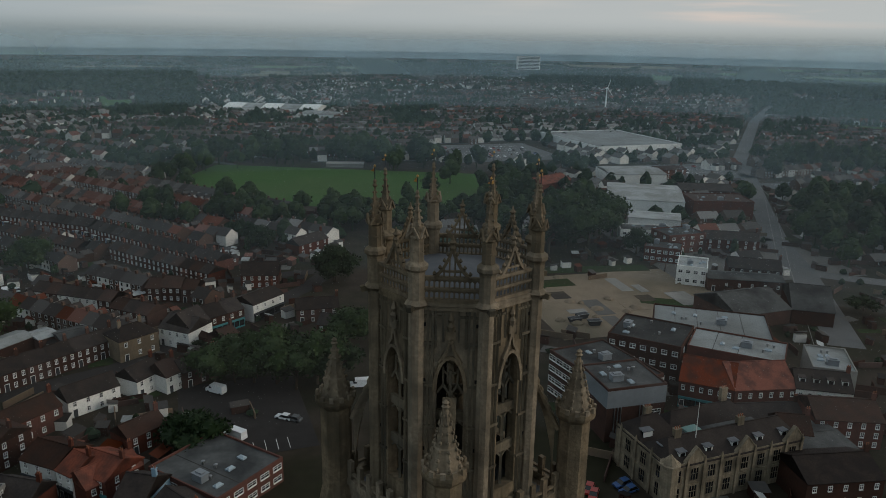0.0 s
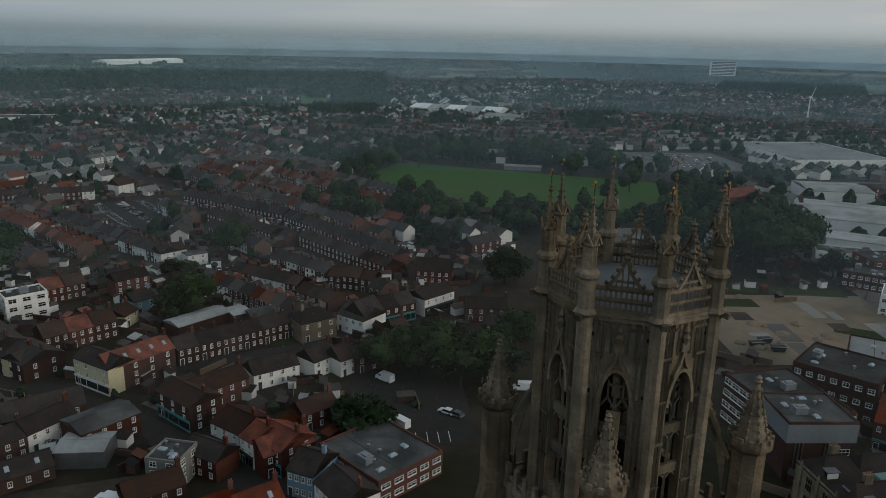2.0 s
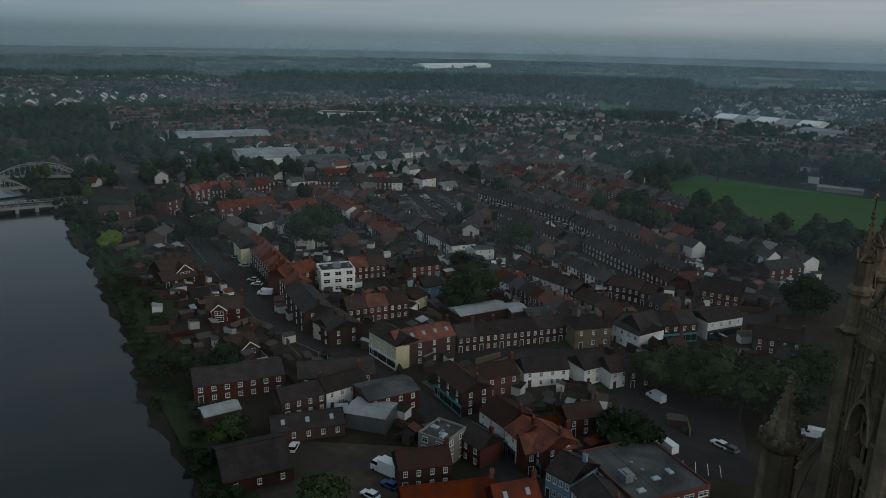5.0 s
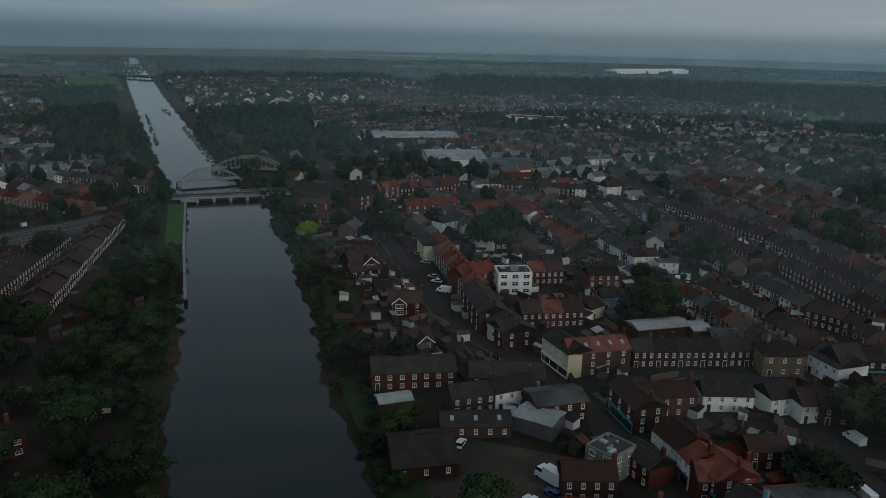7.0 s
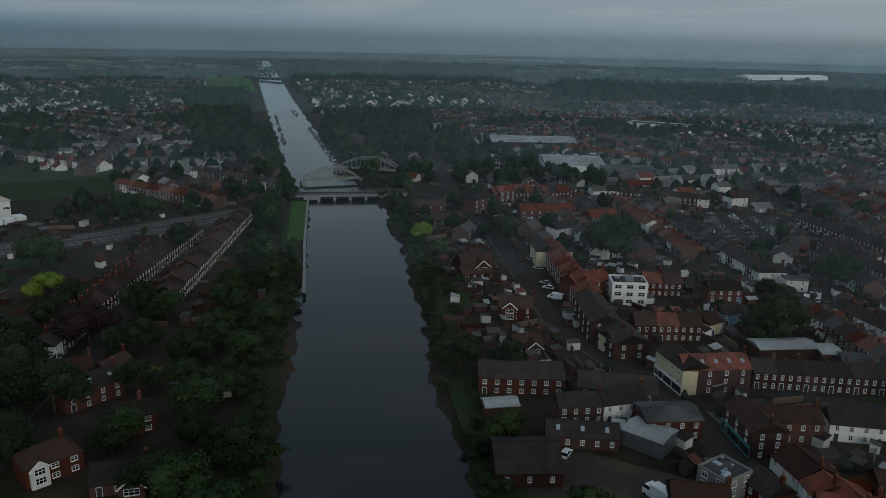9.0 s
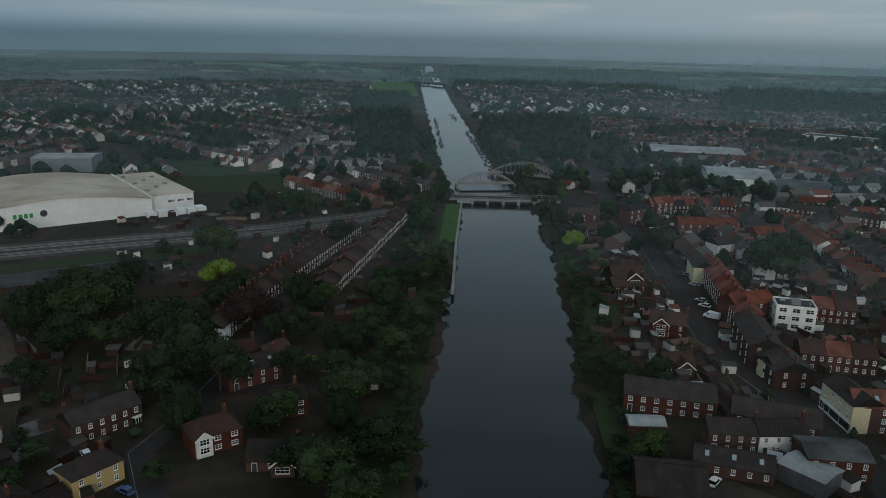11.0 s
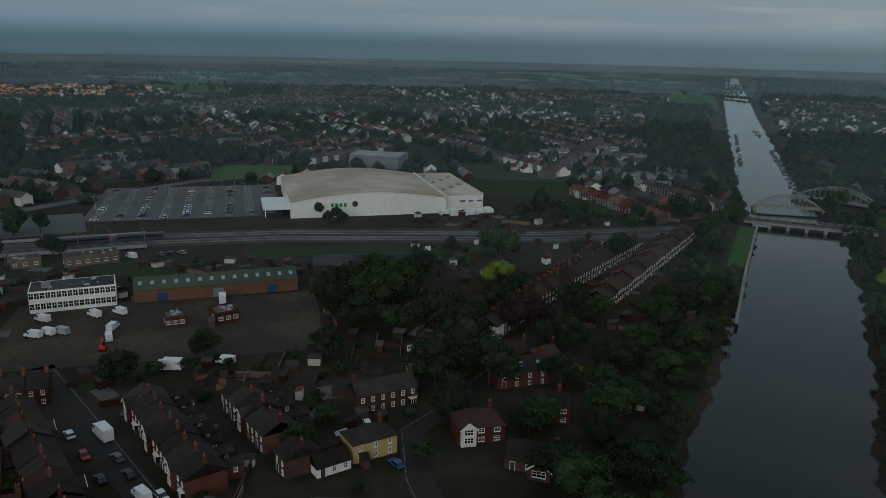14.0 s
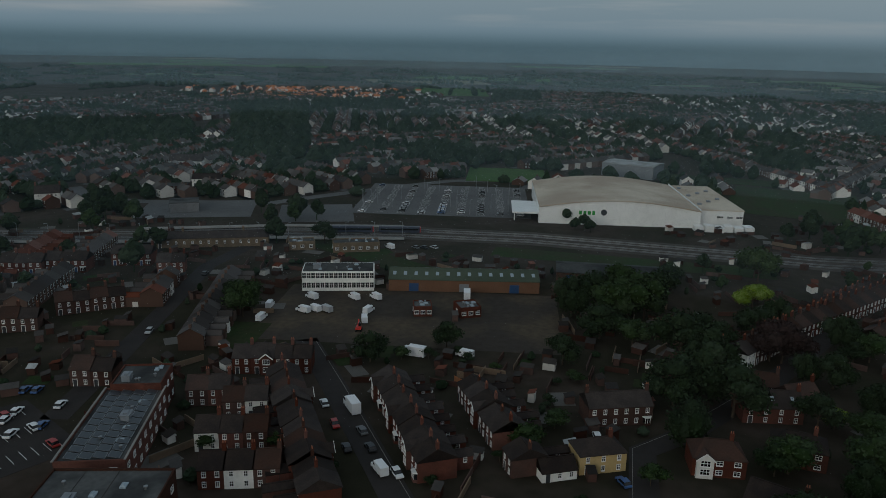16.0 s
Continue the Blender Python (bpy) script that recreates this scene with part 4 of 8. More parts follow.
def car_row(n, x0, y0, x1, y1, turn, fill=0.7, kinds=("car",)):
    for i in range(n):
        if random.random() < fill:
            u = (i + 0.5) / n
            car(random.choice(kinds), random.choice((0, 0, 1, 1, 2, 3, 4, 5, 5)), x0 + (x1 - x0) * u, y0 + (y1 - y0) * u, turn + random.choice((0, 180)) + random.uniform(-3, 3))

# ---- the church tower with its octagonal lantern ----
def arch_panel(m, place, wid, z0, z1, w, zb, zs, zt, thick, mat=0, steps=5):
    """a wall panel with a pointed opening right through it; place maps (x, depth, z) into the tower."""
    prof = [(-w / 2, zb)]
    for i in range(steps + 1):
        u = i / steps
        prof.append((-w / 2 * (1 - u ** 1.6), zs + (zt - zs) * math.sin(u * math.pi / 2) ** 0.9))
    prof += [(-x, z) for x, z in prof[-2::-1]]

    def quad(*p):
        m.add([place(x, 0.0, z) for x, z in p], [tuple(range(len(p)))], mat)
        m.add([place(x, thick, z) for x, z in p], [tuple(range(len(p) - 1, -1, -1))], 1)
    quad((-wid / 2, z0), (-w / 2, z0), (-w / 2, z1), (-wid / 2, z1))
    quad((w / 2, z0), (wid / 2, z0), (wid / 2, z1), (w / 2, z1))
    quad((-w / 2, z0), (w / 2, z0), (w / 2, zb), (-w / 2, zb))
    for (xa, za), (xb, zb2) in zip(prof[1:-1], prof[2:-1]):
        quad((xa, za), (xb, zb2), (xb, z1), (xa, z1))
    ring = prof + [(-w / 2, zb)]
    for (xa, za), (xb, zb2) in zip(ring, ring[1:]):
        m.add([place(xa, 0, za), place(xb, 0, zb2), place(xb, thick, zb2), place(xa, thick, za)], [(3, 2, 1, 0)], mat)
    return prof


def spire(parent, name, x, y, z, r, h, n=4, rows=6, ball=0.12, shaft=None, turn=0.5):
    """a crocketed stone spire: tapering body, little knobs up its edges, a finial."""
    m = Mesh()
    m.lathe(x, y, [(r * 1.3, z - 0.15), (r * 1.3, z), (r, z + 0.06), (r * 0.68, z + h * 0.36), (r * 0.60, z + h * 0.38), (r * 0.37, z + h * 0.68), (r * 0.32, z + h * 0.70), (r * 0.12, z + h)], n if n > 4 else 4, turn)
    k = n if n > 4 else 4
    for j in range(rows):
        u = (j + 0.6) / (rows + 0.6)
        rr = r * (1 - u * 0.9)
        for i in range(k):
            a = 2 * math.pi * (i + turn) / k
            c = Vector((x + rr * 1.08 * math.cos(a), y + rr * 1.08 * math.sin(a), z + h * u))
            s = r * (0.10 if n > 4 else 0.2) * (1.15 - 0.5 * u)
            m.loft([[tuple(c + Vector((s * math.cos(q), s * math.sin(q), -s))) for q in (0, 1.57, 3.14, 4.71)], [tuple(c + Vector((1.3 * s * math.cos(q), 1.3 * s * math.sin(q), s * 0.2))) for q in (0.4, 1.97, 3.54, 5.11)], [tuple(c + Vector((s * 0.5 * math.cos(q), s * 0.5 * math.sin(q), s * 1.3))) for q in (0, 1.57, 3.14, 4.71)]])
    m.lathe(x, y, [(ball * 0.6, z + h - 0.12), (ball * 1.5, z + h + 0.02), (ball * 0.7, z + h + 0.14), (ball * 1.2, z + h + 0.26), (ball * 0.2, z + h + 0.42)], 6)
    return part(name, m, STONE, parent)


def tower():
    tw = thing("church_tower", "tall weathered limestone church tower with an octagonal lantern", "church tower", TOWER_X, TOWER_Y, TOWER_TURN, -0.85)
    A, T0, T1 = 4.72, 62.0, 76.4
    W = 2 * A * math.tan(math.pi / 8)
    # square shaft below, corners to the four turrets
    s = 7.3
    sq = Mesh()
    sq.loft([[(0, -s, z), (s, 0, z), (0, s, z), (-s, 0, z)] for z in (-0.3, 62.0)])
    for k in range(4):
        a, b = [(0, -s), (s, 0), (0, s), (-s, 0)][k], [(s, 0), (0, s), (-s, 0), (0, -s)][k]
        for z, t in ((20, 0.5), (40, 0.5), (60.6, 0.6)):
            sq.beam((a[0], a[1], z), (b[0], b[1], z), 0.5, t)
    part("shaft", sq, STONE, tw)
    for k in range(4):
        a, b = Vector([(0, -s), (s, 0), (0, s), (-s, 0)][k]), Vector([(s, 0), (0, s), (-s, 0), (0, -s)][k])
        pm = Mesh()
        pm.beam((*a, 62.25), (*b, 62.25), 0.35, 0.5)
        for i in range(9):
            p, q = a.lerp(b, (i + 0.62) / 9.6), a.lerp(b, (i + 0.98) / 9.6)
            pm.beam((*p, 63.15), (*q, 63.15), 0.3, 1.3)
        pm.beam((*a, 62.9), (*b, 62.9), 0.22, 0.14)
        part("battlement", pm, STONE, tw)
    part("deck", Mesh().lathe(0, 0, [(6.2, 61.9), (6.2, 62.12)], 4, 0.0), LEAD, tw)
    # the eight faces of the lantern
    for k in range(8):
        ang = radians(-90 + 45 * k)
        nx, ny = math.cos(ang), math.sin(ang)

        def place(x, d, z):
            return (nx * (A - d) - ny * x, ny * (A - d) + nx * x, z)
        wm = Mesh()
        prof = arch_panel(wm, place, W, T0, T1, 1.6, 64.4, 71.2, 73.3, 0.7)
        # second slot: inner faces, darkened in colour to pass for unlit
        wall = part("lantern_wall", wm, [STONE, INNER_SHADE], tw)

        def bar(a, b, wd, h, d, m):
            m.beam(place(a[0], d, a[1]), place(b[0], d, b[1]), wd, h)
        tr = Mesh()
        bar((0, 64.4), (0, 72.4), 0.17, 0.2, 0.35, tr)
        for z in (67.0, 69.6):
            bar((-0.8, z), (0.8, z), 0.24, 0.6, 0.35, tr)
        for sg in (-1, 1):
            bar((sg * 0.05, 70.95), (sg * 0.42, 71.5), 0.13, 0.14, 0.35, tr)
            bar((sg * 0.79, 70.95), (sg * 0.42, 71.5), 0.13, 0.14, 0.35, tr)
            bar((sg * 0.42, 71.5), (sg * 0.42, 72.6), 0.11, 0.14, 0.35, tr)
            bar((sg * 0.0, 72.1), (sg * 0.42, 72.35), 0.09, 0.12, 0.35, tr)
            for zz in (66.7, 69.3):
                bar((sg * 0.79, zz - 0.35), (sg * 0.42, zz), 0.1, 0.12, 0.35, tr)
                bar((sg * 0.06, zz - 0.35), (sg * 0.42, zz), 0.1, 0.12, 0.35, tr)
        part("tracery", tr, STONE_DARK, wall)
        # ogee hood with its finial, panel ribs, putlog holes
        hd = Mesh()
        for (xa, za), (xb, zb) in zip(prof[1:-1], prof[2:-1]):
            bar((xa * 1.14, za + 0.08), (xb * 1.14, zb + 0.08), 0.22, 0.2, -0.08, hd)
        for sg in (-1, 1):
            bar((sg * 0.62, 73.05), (sg * 0.2, 73.75), 0.18, 0.18, -0.1, hd)
            bar((sg * 0.2, 73.75), (0, 74.6), 0.14, 0.14, -0.1, hd)
        hd.box(-0.28, -0.1, 0, 0.28, 0.1, 0.5, 0, Matrix.Translation(place(0, -0.1, 74.5)) @ Matrix.Rotation(ang + math.pi / 2, 4, "Z"))
        hd.lathe(*place(0, -0.1, 0)[:2], [(0.16, 74.9), (0.26, 75.3), (0.1, 75.5), (0.2, 75.7), (0.03, 76.1)], 6)
        part("hood_mould", hd, STONE, wall)
        rb = Mesh()
        for x in (-1.62, -1.3, -1.02, 1.02, 1.3, 1.62):
            bar((x, 62.2), (x, 76.2), 0.13, 0.13, -0.04, rb)
        for x in (-0.85, -0.45, 0.45, 0.85):
            bar((x, 73.9 if abs(x) > 0.6 else 74.3), (x, 76.2), 0.10, 0.10, -0.03, rb)
        for x in (-1.5, -1.05, -0.65, 0.65, 1.05, 1.5):
            rb.box(-0.16, -0.06, 0, 0.16, 0.05, 0.14, 0, Matrix.Translation(place(x, -0.03, 75.75)) @ Matrix.Rotation(ang + math.pi / 2, 4, "Z"))
        for z in (63.6, 66.2, 69.0, 71.6, 74.2):
            bar((-1.75, z), (-0.85, z), 0.16, 0.16, -0.05, rb)
            bar((0.85, z), (1.75, z), 0.16, 0.16, -0.05, rb)
        part("panel_rib", rb, STONE_DARK, wall)
        # holes are not cut: near-black blocks paint the shade inside them
        for x, z in ((-1.5, 75.2), (1.5, 75.2), (-1.5, 71.8), (1.5, 71.8), (-1.52, 67.4), (1.52, 67.4)):
            ho = part("putlog_hole", Mesh().box(-0.09, -0.02, 0, 0.09, 0.05, 0.22), HOLE_SHADE, wall)
            ho.matrix_basis = Matrix.Translation(place(x, -0.005, z)) @ Matrix.Rotation(ang + math.pi / 2, 4, "Z")
        # cornice
        co = Mesh()
        bar((-W / 2 - 0.05, 76.3), (W / 2 + 0.05, 76.3), 0.5, 0.22, 0.1, co)
        bar((-W / 2 - 0.1, 76.55), (W / 2 + 0.1, 76.55), 0.6, 0.2, 0.08, co)
        part("cornice", co, STONE, tw)
        # pierced parapet with a gable in its middle
        pp = Mesh()
        for z, h in ((76.75, 0.2), (77.42, 0.13), (78.06, 0.17)):
            bar((-W / 2 + 0.35, z), (W / 2 - 0.35, z), 0.3, h, 0.05, pp)
        n = 11
        for i in range(n + 1):
            x = -W / 2 + 0.42 + (W - 0.84) * i / n
            bar((x, 76.8), (x, 78.05), 0.09, 0.2, 0.05, pp)
            if i < n:
                for zt in (77.28, 77.92):
                    xm = x + (W - 0.84) / n / 2
                    bar((x, zt - 0.06), (xm, zt + 0.07), 0.07, 0.14, 0.05, pp)
                    bar((xm, zt + 0.07), (2 * xm - x, zt - 0.06), 0.07, 0.14, 0.05, pp)
        part("parapet", pp, STONE, tw, "pierced stone parapet")
        gb = Mesh()
        for sg in (-1, 1):
            bar((sg * 1.0, 78.0), (sg * 0.5, 78.6), 0.3, 0.16, 0.05, gb)
            bar((sg * 0.5, 78.6), (sg * 0.16, 79.25), 0.3, 0.15, 0.05, gb)
            bar((sg * 0.16, 79.25), (0, 79.7), 0.26, 0.14, 0.05, gb)
            for q in ((0.9, 78.2), (0.62, 78.55), (0.4, 78.95), (0.22, 79.3)):
                gb.lathe(*place(sg * q[0] * 1.1, 0.05, 0)[:2], [(0.04, q[1]), (0.13, q[1] + 0.1), (0.03, q[1] + 0.25)], 5)
            bar((sg * 0.45, 78.05), (sg * 0.45, 78.65), 0.08, 0.18, 0.05, gb)
            bar((sg * 0.75, 78.05), (sg * 0.75, 78.3), 0.08, 0.18, 0.05, gb)
            bar((sg * 0.15, 78.05), (sg * 0.15, 79.2), 0.08, 0.18, 0.05, gb)
        bar((-0.6, 78.45), (0.6, 78.45), 0.2, 0.1, 0.05, gb)
        gb.lathe(*place(0, 0.05, 0)[:2], [(0.09, 79.5), (0.2, 79.8), (0.09, 79.95), (0.22, 80.1), (0.08, 80.25), (0.03, 80.5)], 6)
        part("gable", gb, STONE, tw, "crocketed ogee gable")
    # eight angle shafts and their pinnacles
    R = A / math.cos(math.pi / 8)
    for k in range(8):
        ang = radians(-67.5 + 45 * k)
        x, y = R * math.cos(ang), R * math.sin(ang)
        stair = k == 5
        rs = 0.85 if stair else 0.46
        sh = Mesh().lathe(x, y, [(rs + 0.12, 61.9), (rs + 0.12, 63.0), (rs, 63.2), (rs, 76.3), (rs + 0.25, 76.55), (rs + 0.02, 76.8), (rs + 0.02, 78.4), (rs + 0.2, 78.6), (rs + 0.2, 78.8), (0.42, 79.0)], 12 if stair else 8, 0.5)
        part("stair_turret" if stair else "angle_shaft", sh, STONE, tw)
        pd = Mesh()
        r = 0.4
        pd.lathe(x, y, [(r + 0.1, 78.3), (r + 0.1, 78.5), (r, 78.6), (r, 80.25), (r + 0.12, 80.35), (r + 0.12, 80.45)], 8, 0.5)
        for j in range(4):
            q = ang + j * math.pi / 2
            c, sn = math.cos(q), math.sin(q)
            for sg in (-1, 1):
                pd.beam((x + c * 0.44 - sn * 0.36 * sg, y + sn * 0.44 + c * 0.36 * sg, 80.35), (x + c * 0.44, y + sn * 0.44, 80.95), 0.11, 0.11)
            for zz in (78.9, 79.6):
                pd.beam((x + c * 0.39 - sn * 0.1, y + sn * 0.39 + c * 0.1, zz), (x + c * 0.39 + sn * 0.1, y + sn * 0.39 - c * 0.1, zz), 0.06, 0.05)
        part("pinnacle_shaft", pd, STONE, tw)
        sp = spire(tw, "pinnacle", x, y, 80.4, 0.36, 2.15, 4, 5, 0.10, turn=0.5 + ang * 2 / math.pi)
        part("rod", Mesh().beam((x, y, 82.6), (x, y, 83.75), 0.05, 0.05), IRON, sp)
        vn = Mesh().box(0.02, -0.012, 83.35, 0.3, 0.012, 83.55, 0, Matrix.Translation((x, y, 0)) @ Matrix.Rotation(1.1 + 0.15 * k, 4, "Z"))
        vn.add([(x - 0.2, y - 0.22, 83.45), (x - 0.05, y - 0.02, 83.37), (x - 0.05, y - 0.02, 83.53)], [(0, 1, 2), (2, 1, 0)])
        vn.lathe(x, y, [(0.02, 83.6), (0.08, 83.68), (0.02, 83.78)], 6)
        part("weather_vane", vn, GILT, sp, "gilded weather vane")
        # gargoyle
        gx, gy = math.cos(ang), math.sin(ang)
        gm = Mesh()
        gm.beam((x + gx * 0.3, y + gy * 0.3, 76.35), (x + gx * 0.75, y + gy * 0.75, 76.45), 0.3, 0.3)
        gm.beam((x + gx * 0.65, y + gy * 0.65, 76.45), (x + gx * 0.9, y + gy * 0.9, 76.4), 0.34, 0.34)
        part("waterspout", gm, STONE_DARK, tw, "projecting carved stone waterspout")
    part("lantern_roof", Mesh().lathe(0, 0, [(5.1, 76.5), (5.1, 76.75), (0.3, 77.5)], 8, 0.5), LEAD, tw, "low lead roof behind the parapet")
    # corner turrets, spires, flying buttresses
    for k in range(4):
        ang = radians(-90 + 90 * k)
        c, sn = math.cos(ang), math.sin(ang)
        x, y = 7.75 * c, 7.75 * sn
        part("corner_turret", Mesh().lathe(x, y, [(1.35, -0.3), (1.3, 60.5), (1.1, 61.5), (1.02, 61.8), (1.02, 67.5), (1.28, 67.8), (1.34, 68.0), (1.34, 68.25), (1.0, 68.3)], 8, 0.5), STONE, tw)
        sp = spire(tw, "corner_spire", x, y, 68.25, 0.95, 3.6, 8, 7, 0.17, turn=0.5)
        for i in range(12):
            a = 2 * math.pi * i / 12
            cr = part("cresting", Mesh().box(-0.14, -0.08, 0, 0.14, 0.08, 0.35), STONE, sp)
            cr.matrix_basis = Matrix.Translation((x + 1.22 * math.cos(a), y + 1.22 * math.sin(a), 68.2)) @ Matrix.Rotation(a + math.pi / 2, 4, "Z")
        fb = Mesh()
        n = 10
        up, lo = [], []
        for i in range(n + 1):
            u = i / n
            r = 6.5 - 1.7 * u
            up.append((r, 66.9 + 3.8 * u))
            lo.append((r, 63.6 + 5.6 * math.sin(u * math.pi / 2) ** 0.7))
        for (ra, za), (rb_, zb), (rc, zc), (rd, zd) in zip(lo, lo[1:], up[1:], up):
            v = []
            for t in (-0.28, 0.28):
                v += [(r * c - t * sn, r * sn + t * c, z) for r, z in ((ra, za), (rb_, zb), (rc, zc), (rd, zd))]
            fb.add(v, [(3, 2, 1, 0), (4, 5, 6, 7), (0, 1, 5, 4), (2, 3, 7, 6)])
        fb.beam((6.7 * c, 6.7 * sn, 66.75), (4.7 * c, 4.7 * sn, 70.85), 0.8, 0.22)
        for i in range(6):
            u = (i + 0.5) / 6
            fb.lathe((6.5 - 1.7 * u) * c, (6.5 - 1.7 * u) * sn, [(0.16, 66.9 + 3.8 * u), (0.2, 67.15 + 3.8 * u), (0.05, 67.4 + 3.8 * u)], 5)
        part("flying_buttress", fb, STONE, tw)
    take(TOWER_X, TOWER_Y, 12)
    return tw


TOWER_X, TOWER_Y, TOWER_TURN = 0.92, 44.0, -4.4
tower()

# ---- placing by a front line: the building stands to the left of the line from (x0, y0) to (x1, y1) ----
def line_frame(x0, y0, x1, y1, depth):
    length, turn = math.hypot(x1 - x0, y1 - y0), math.degrees(math.atan2(y1 - y0, x1 - x0))
    ux, uy = (x1 - x0) / length, (y1 - y0) / length
    return (x0 + x1) / 2 - uy * depth / 2, (y0 + y1) / 2 + ux * depth / 2, length, turn


def front(label, x0, y0, x1, y1, depth, eaves, rise, wall, roof, floors, n, category="house", **more):
    depth *= 0.88
    cx, cy, length, turn = line_frame(x0, y0, x1, y1, depth)
    key = "%s %.1f %.1f" % (label, cx, cy)
    args = dict(door=IRON, chimneys=1, ends=0)
    args.update(more)
    house_kind(key, label, length, depth, eaves, rise, wall, roof, floors, n, category=category, **args)
    return house(key, cx, cy, turn, name=category.replace(" ", "_"))


def block_front(name, label, category, x0, y0, x1, y1, depth, h, wall, roof, floors=0, bays=(0, 0), **more):
    cx, cy, length, turn = line_frame(x0, y0, x1, y1, depth)
    return block(name, label, category, cx, cy, length, depth, h, turn, wall, roof, floors, bays, **more)


def shed_front(name, label, x0, y0, x1, y1, depth, h, rise, wall, roof, **more):
    cx, cy, length, turn = line_frame(x0, y0, x1, y1, depth)
    return shed(name, label, cx, cy, length, depth, h, rise, turn, wall, roof, **more)


def fill(keys, x0, y0, x1, y1, rows, spacing, group, skip=0.08):
    """rows of houses, each further to the left of the first line."""
    length = math.hypot(x1 - x0, y1 - y0)
    nx, ny = -(y1 - y0) / length, (x1 - x0) / length
    for i in range(rows):
        s = spacing * i
        row(keys if i % 2 == 0 else keys[::-1], x0 + nx * s, y0 + ny * s, x1 + nx * s, y1 + ny * s, group, skip=skip, force=False)


house_kind("plain_brick", "small red-brick terraced house with a slate roof", 5.4, 8.0, 5.4, 2.5, BRICK, SLATE, rear=False, chimneys=1)
house_kind("plain_dark", "small sooty brick terraced house with a tile roof", 5.4, 8.0, 5.4, 2.5, BRICK_DARK, BROWN_TILE, rear=False, chimneys=1)
house_kind("plain_red", "small brick terraced house with a red tile roof", 5.8, 8.0, 5.4, 2.6, BRICK, RED_TILE, rear=False, chimneys=1)
house_kind("plain_white", "small white-rendered house with a slate roof", 6.0, 8.0, 5.4, 2.5, RENDER, SLATE, rear=False, chimneys=1)
house_kind("plain_semi", "pair of brick semi-detached houses", 12.0, 8.0, 5.2, 2.7, BRICK, BROWN_TILE, rear=False, per_floor=4, chimneys=1, win=(1.5, 1.3))

# ---- streets ----
strip("road", [(-138, 147), (-175, 151), (-232, 177), (-290, 204), (-356, 226), (-408, 213)], 8, ASPHALT, label="riverside street of worn asphalt")
strip("road", [(-356, 226), (-430, 262), (-528, 306), (-640, 380)], 9, ASPHALT, label="wide asphalt road to the bridge")
strip("road", [(-138, 147), (-118, 168), (-90, 190), (-68, 226), (-50, 262), (-44, 285)], 7, ASPHALT, 0.06, label="narrow town street")
strip("road", [(-138, 147), (-106, 139), (-64, 122), (-30, 112)], 7, ASPHALT, 0.07, label="market street of asphalt")
strip("road", [(-44, 285), (-80, 270), (-160, 318), (-260, 385), (-340, 440)], 7, ASPHALT, label="terraced street of asphalt")
strip("road", [(125, 215), (147, 294), (156, 339), (183, 427), (238, 602), (364, 893), (520, 1200)], 11, PALE_ASPHALT, label="main road out of the town")
strip("road", [(-105, -40), (-123, -57), (-165, -96), (-190, -120)], 7, ASPHALT, label="side street of asphalt")
strip("road", [(-120, -148), (-152, -161), (-242, -199), (-275, -203)], 7, ASPHALT, label="station street of asphalt")
strip("road", [(-110, 2), (-143, -10), (-163, -13), (-176, -4), (-212, 14), (-260, 33), (-340, 64), (-420, 150)], 6.5, ASPHALT, label="residential street of asphalt")

strip("road", [(-346, -384), (-326, -350), (-331, -315), (-351, -273), (-360, -249), (-388, -236), (-438, -209), (-480, -183), (-520, -120)], 9, PALE_ASPHALT, label="pale road past the station and its roundabout")
strip("road", [(147, 292), (172, 281), (240, 262)], 9, PALE_ASPHALT, 0.06, label="pale asphalt road at the junction")

# ---- riverside and street of red roofs ----
front('two-storey brick riverside hall with a slate roof', -148.8, 102.5, -136.8, 121.6, 13, 5.6, 2.4, BRICK, SLATE, 2, 7, chimneys=0, win=(1.3, 1.4))
row(['terrace_red'], -245.8, 198.0, -185.8, 167.8, 'red-roofed terrace')
front('brick return house with a red pantile roof', -190.9, 172.1, -190.8, 188.6, 11, 8.0, 3.0, BRICK, RED_TILE, 3, 4, chimneys=2)
front('cream and yellow end house of a terrace', -246.3, 194.0, -233.8, 187.6, 10, 7.6, 2.6, CREAM, SLATE, 3, 1, chimneys=1)
front('three-storey brick house with a hipped slate roof', -182.1, 163.1, -160.5, 151.4, 11, 8.4, 2.6, BRICK_DARK, SLATE, 3, 4, ends=1)
front('two-storey brick house on the street corner', -163.1, 154.3, -147.5, 148.8, 13, 6.2, 2.8, BRICK_DARK, SLATE, 2, 4, ends=1)
front('cream-fronted corner shop under a slate roof', -148.3, 149.9, -147.1, 155.6, 10, 6.0, 2.4, CREAM, SLATE, 2, 2, shop=RENDER, category='shop')
block_front('apartment_block', 'white three-storey flats with balconies', 'flats', -184.1, 182.5, -177.2, 192.8, 9, 8.2, RENDER, FLAT_ROOF, 3, (3, 2), win=(2.4, 1.5))
front('cream three-storey corner building with shopfronts', -135.5, 153.1, -122.0, 149.0, 9, 8.6, 2.4, CREAM, SLATE, 3, 4, shop=RENDER, chimneys=0, category='shop')
front('three-storey sooty brick building with a red roof', -122.2, 150.0, -114.5, 166.9, 10, 8.2, 3.0, BRICK_DARK, RED_TILE, 3, 4, ends=1, rooflights=5)
row(['town_dark'], -115.6, 169.6, -93.0, 200.4, 'long slate terrace')
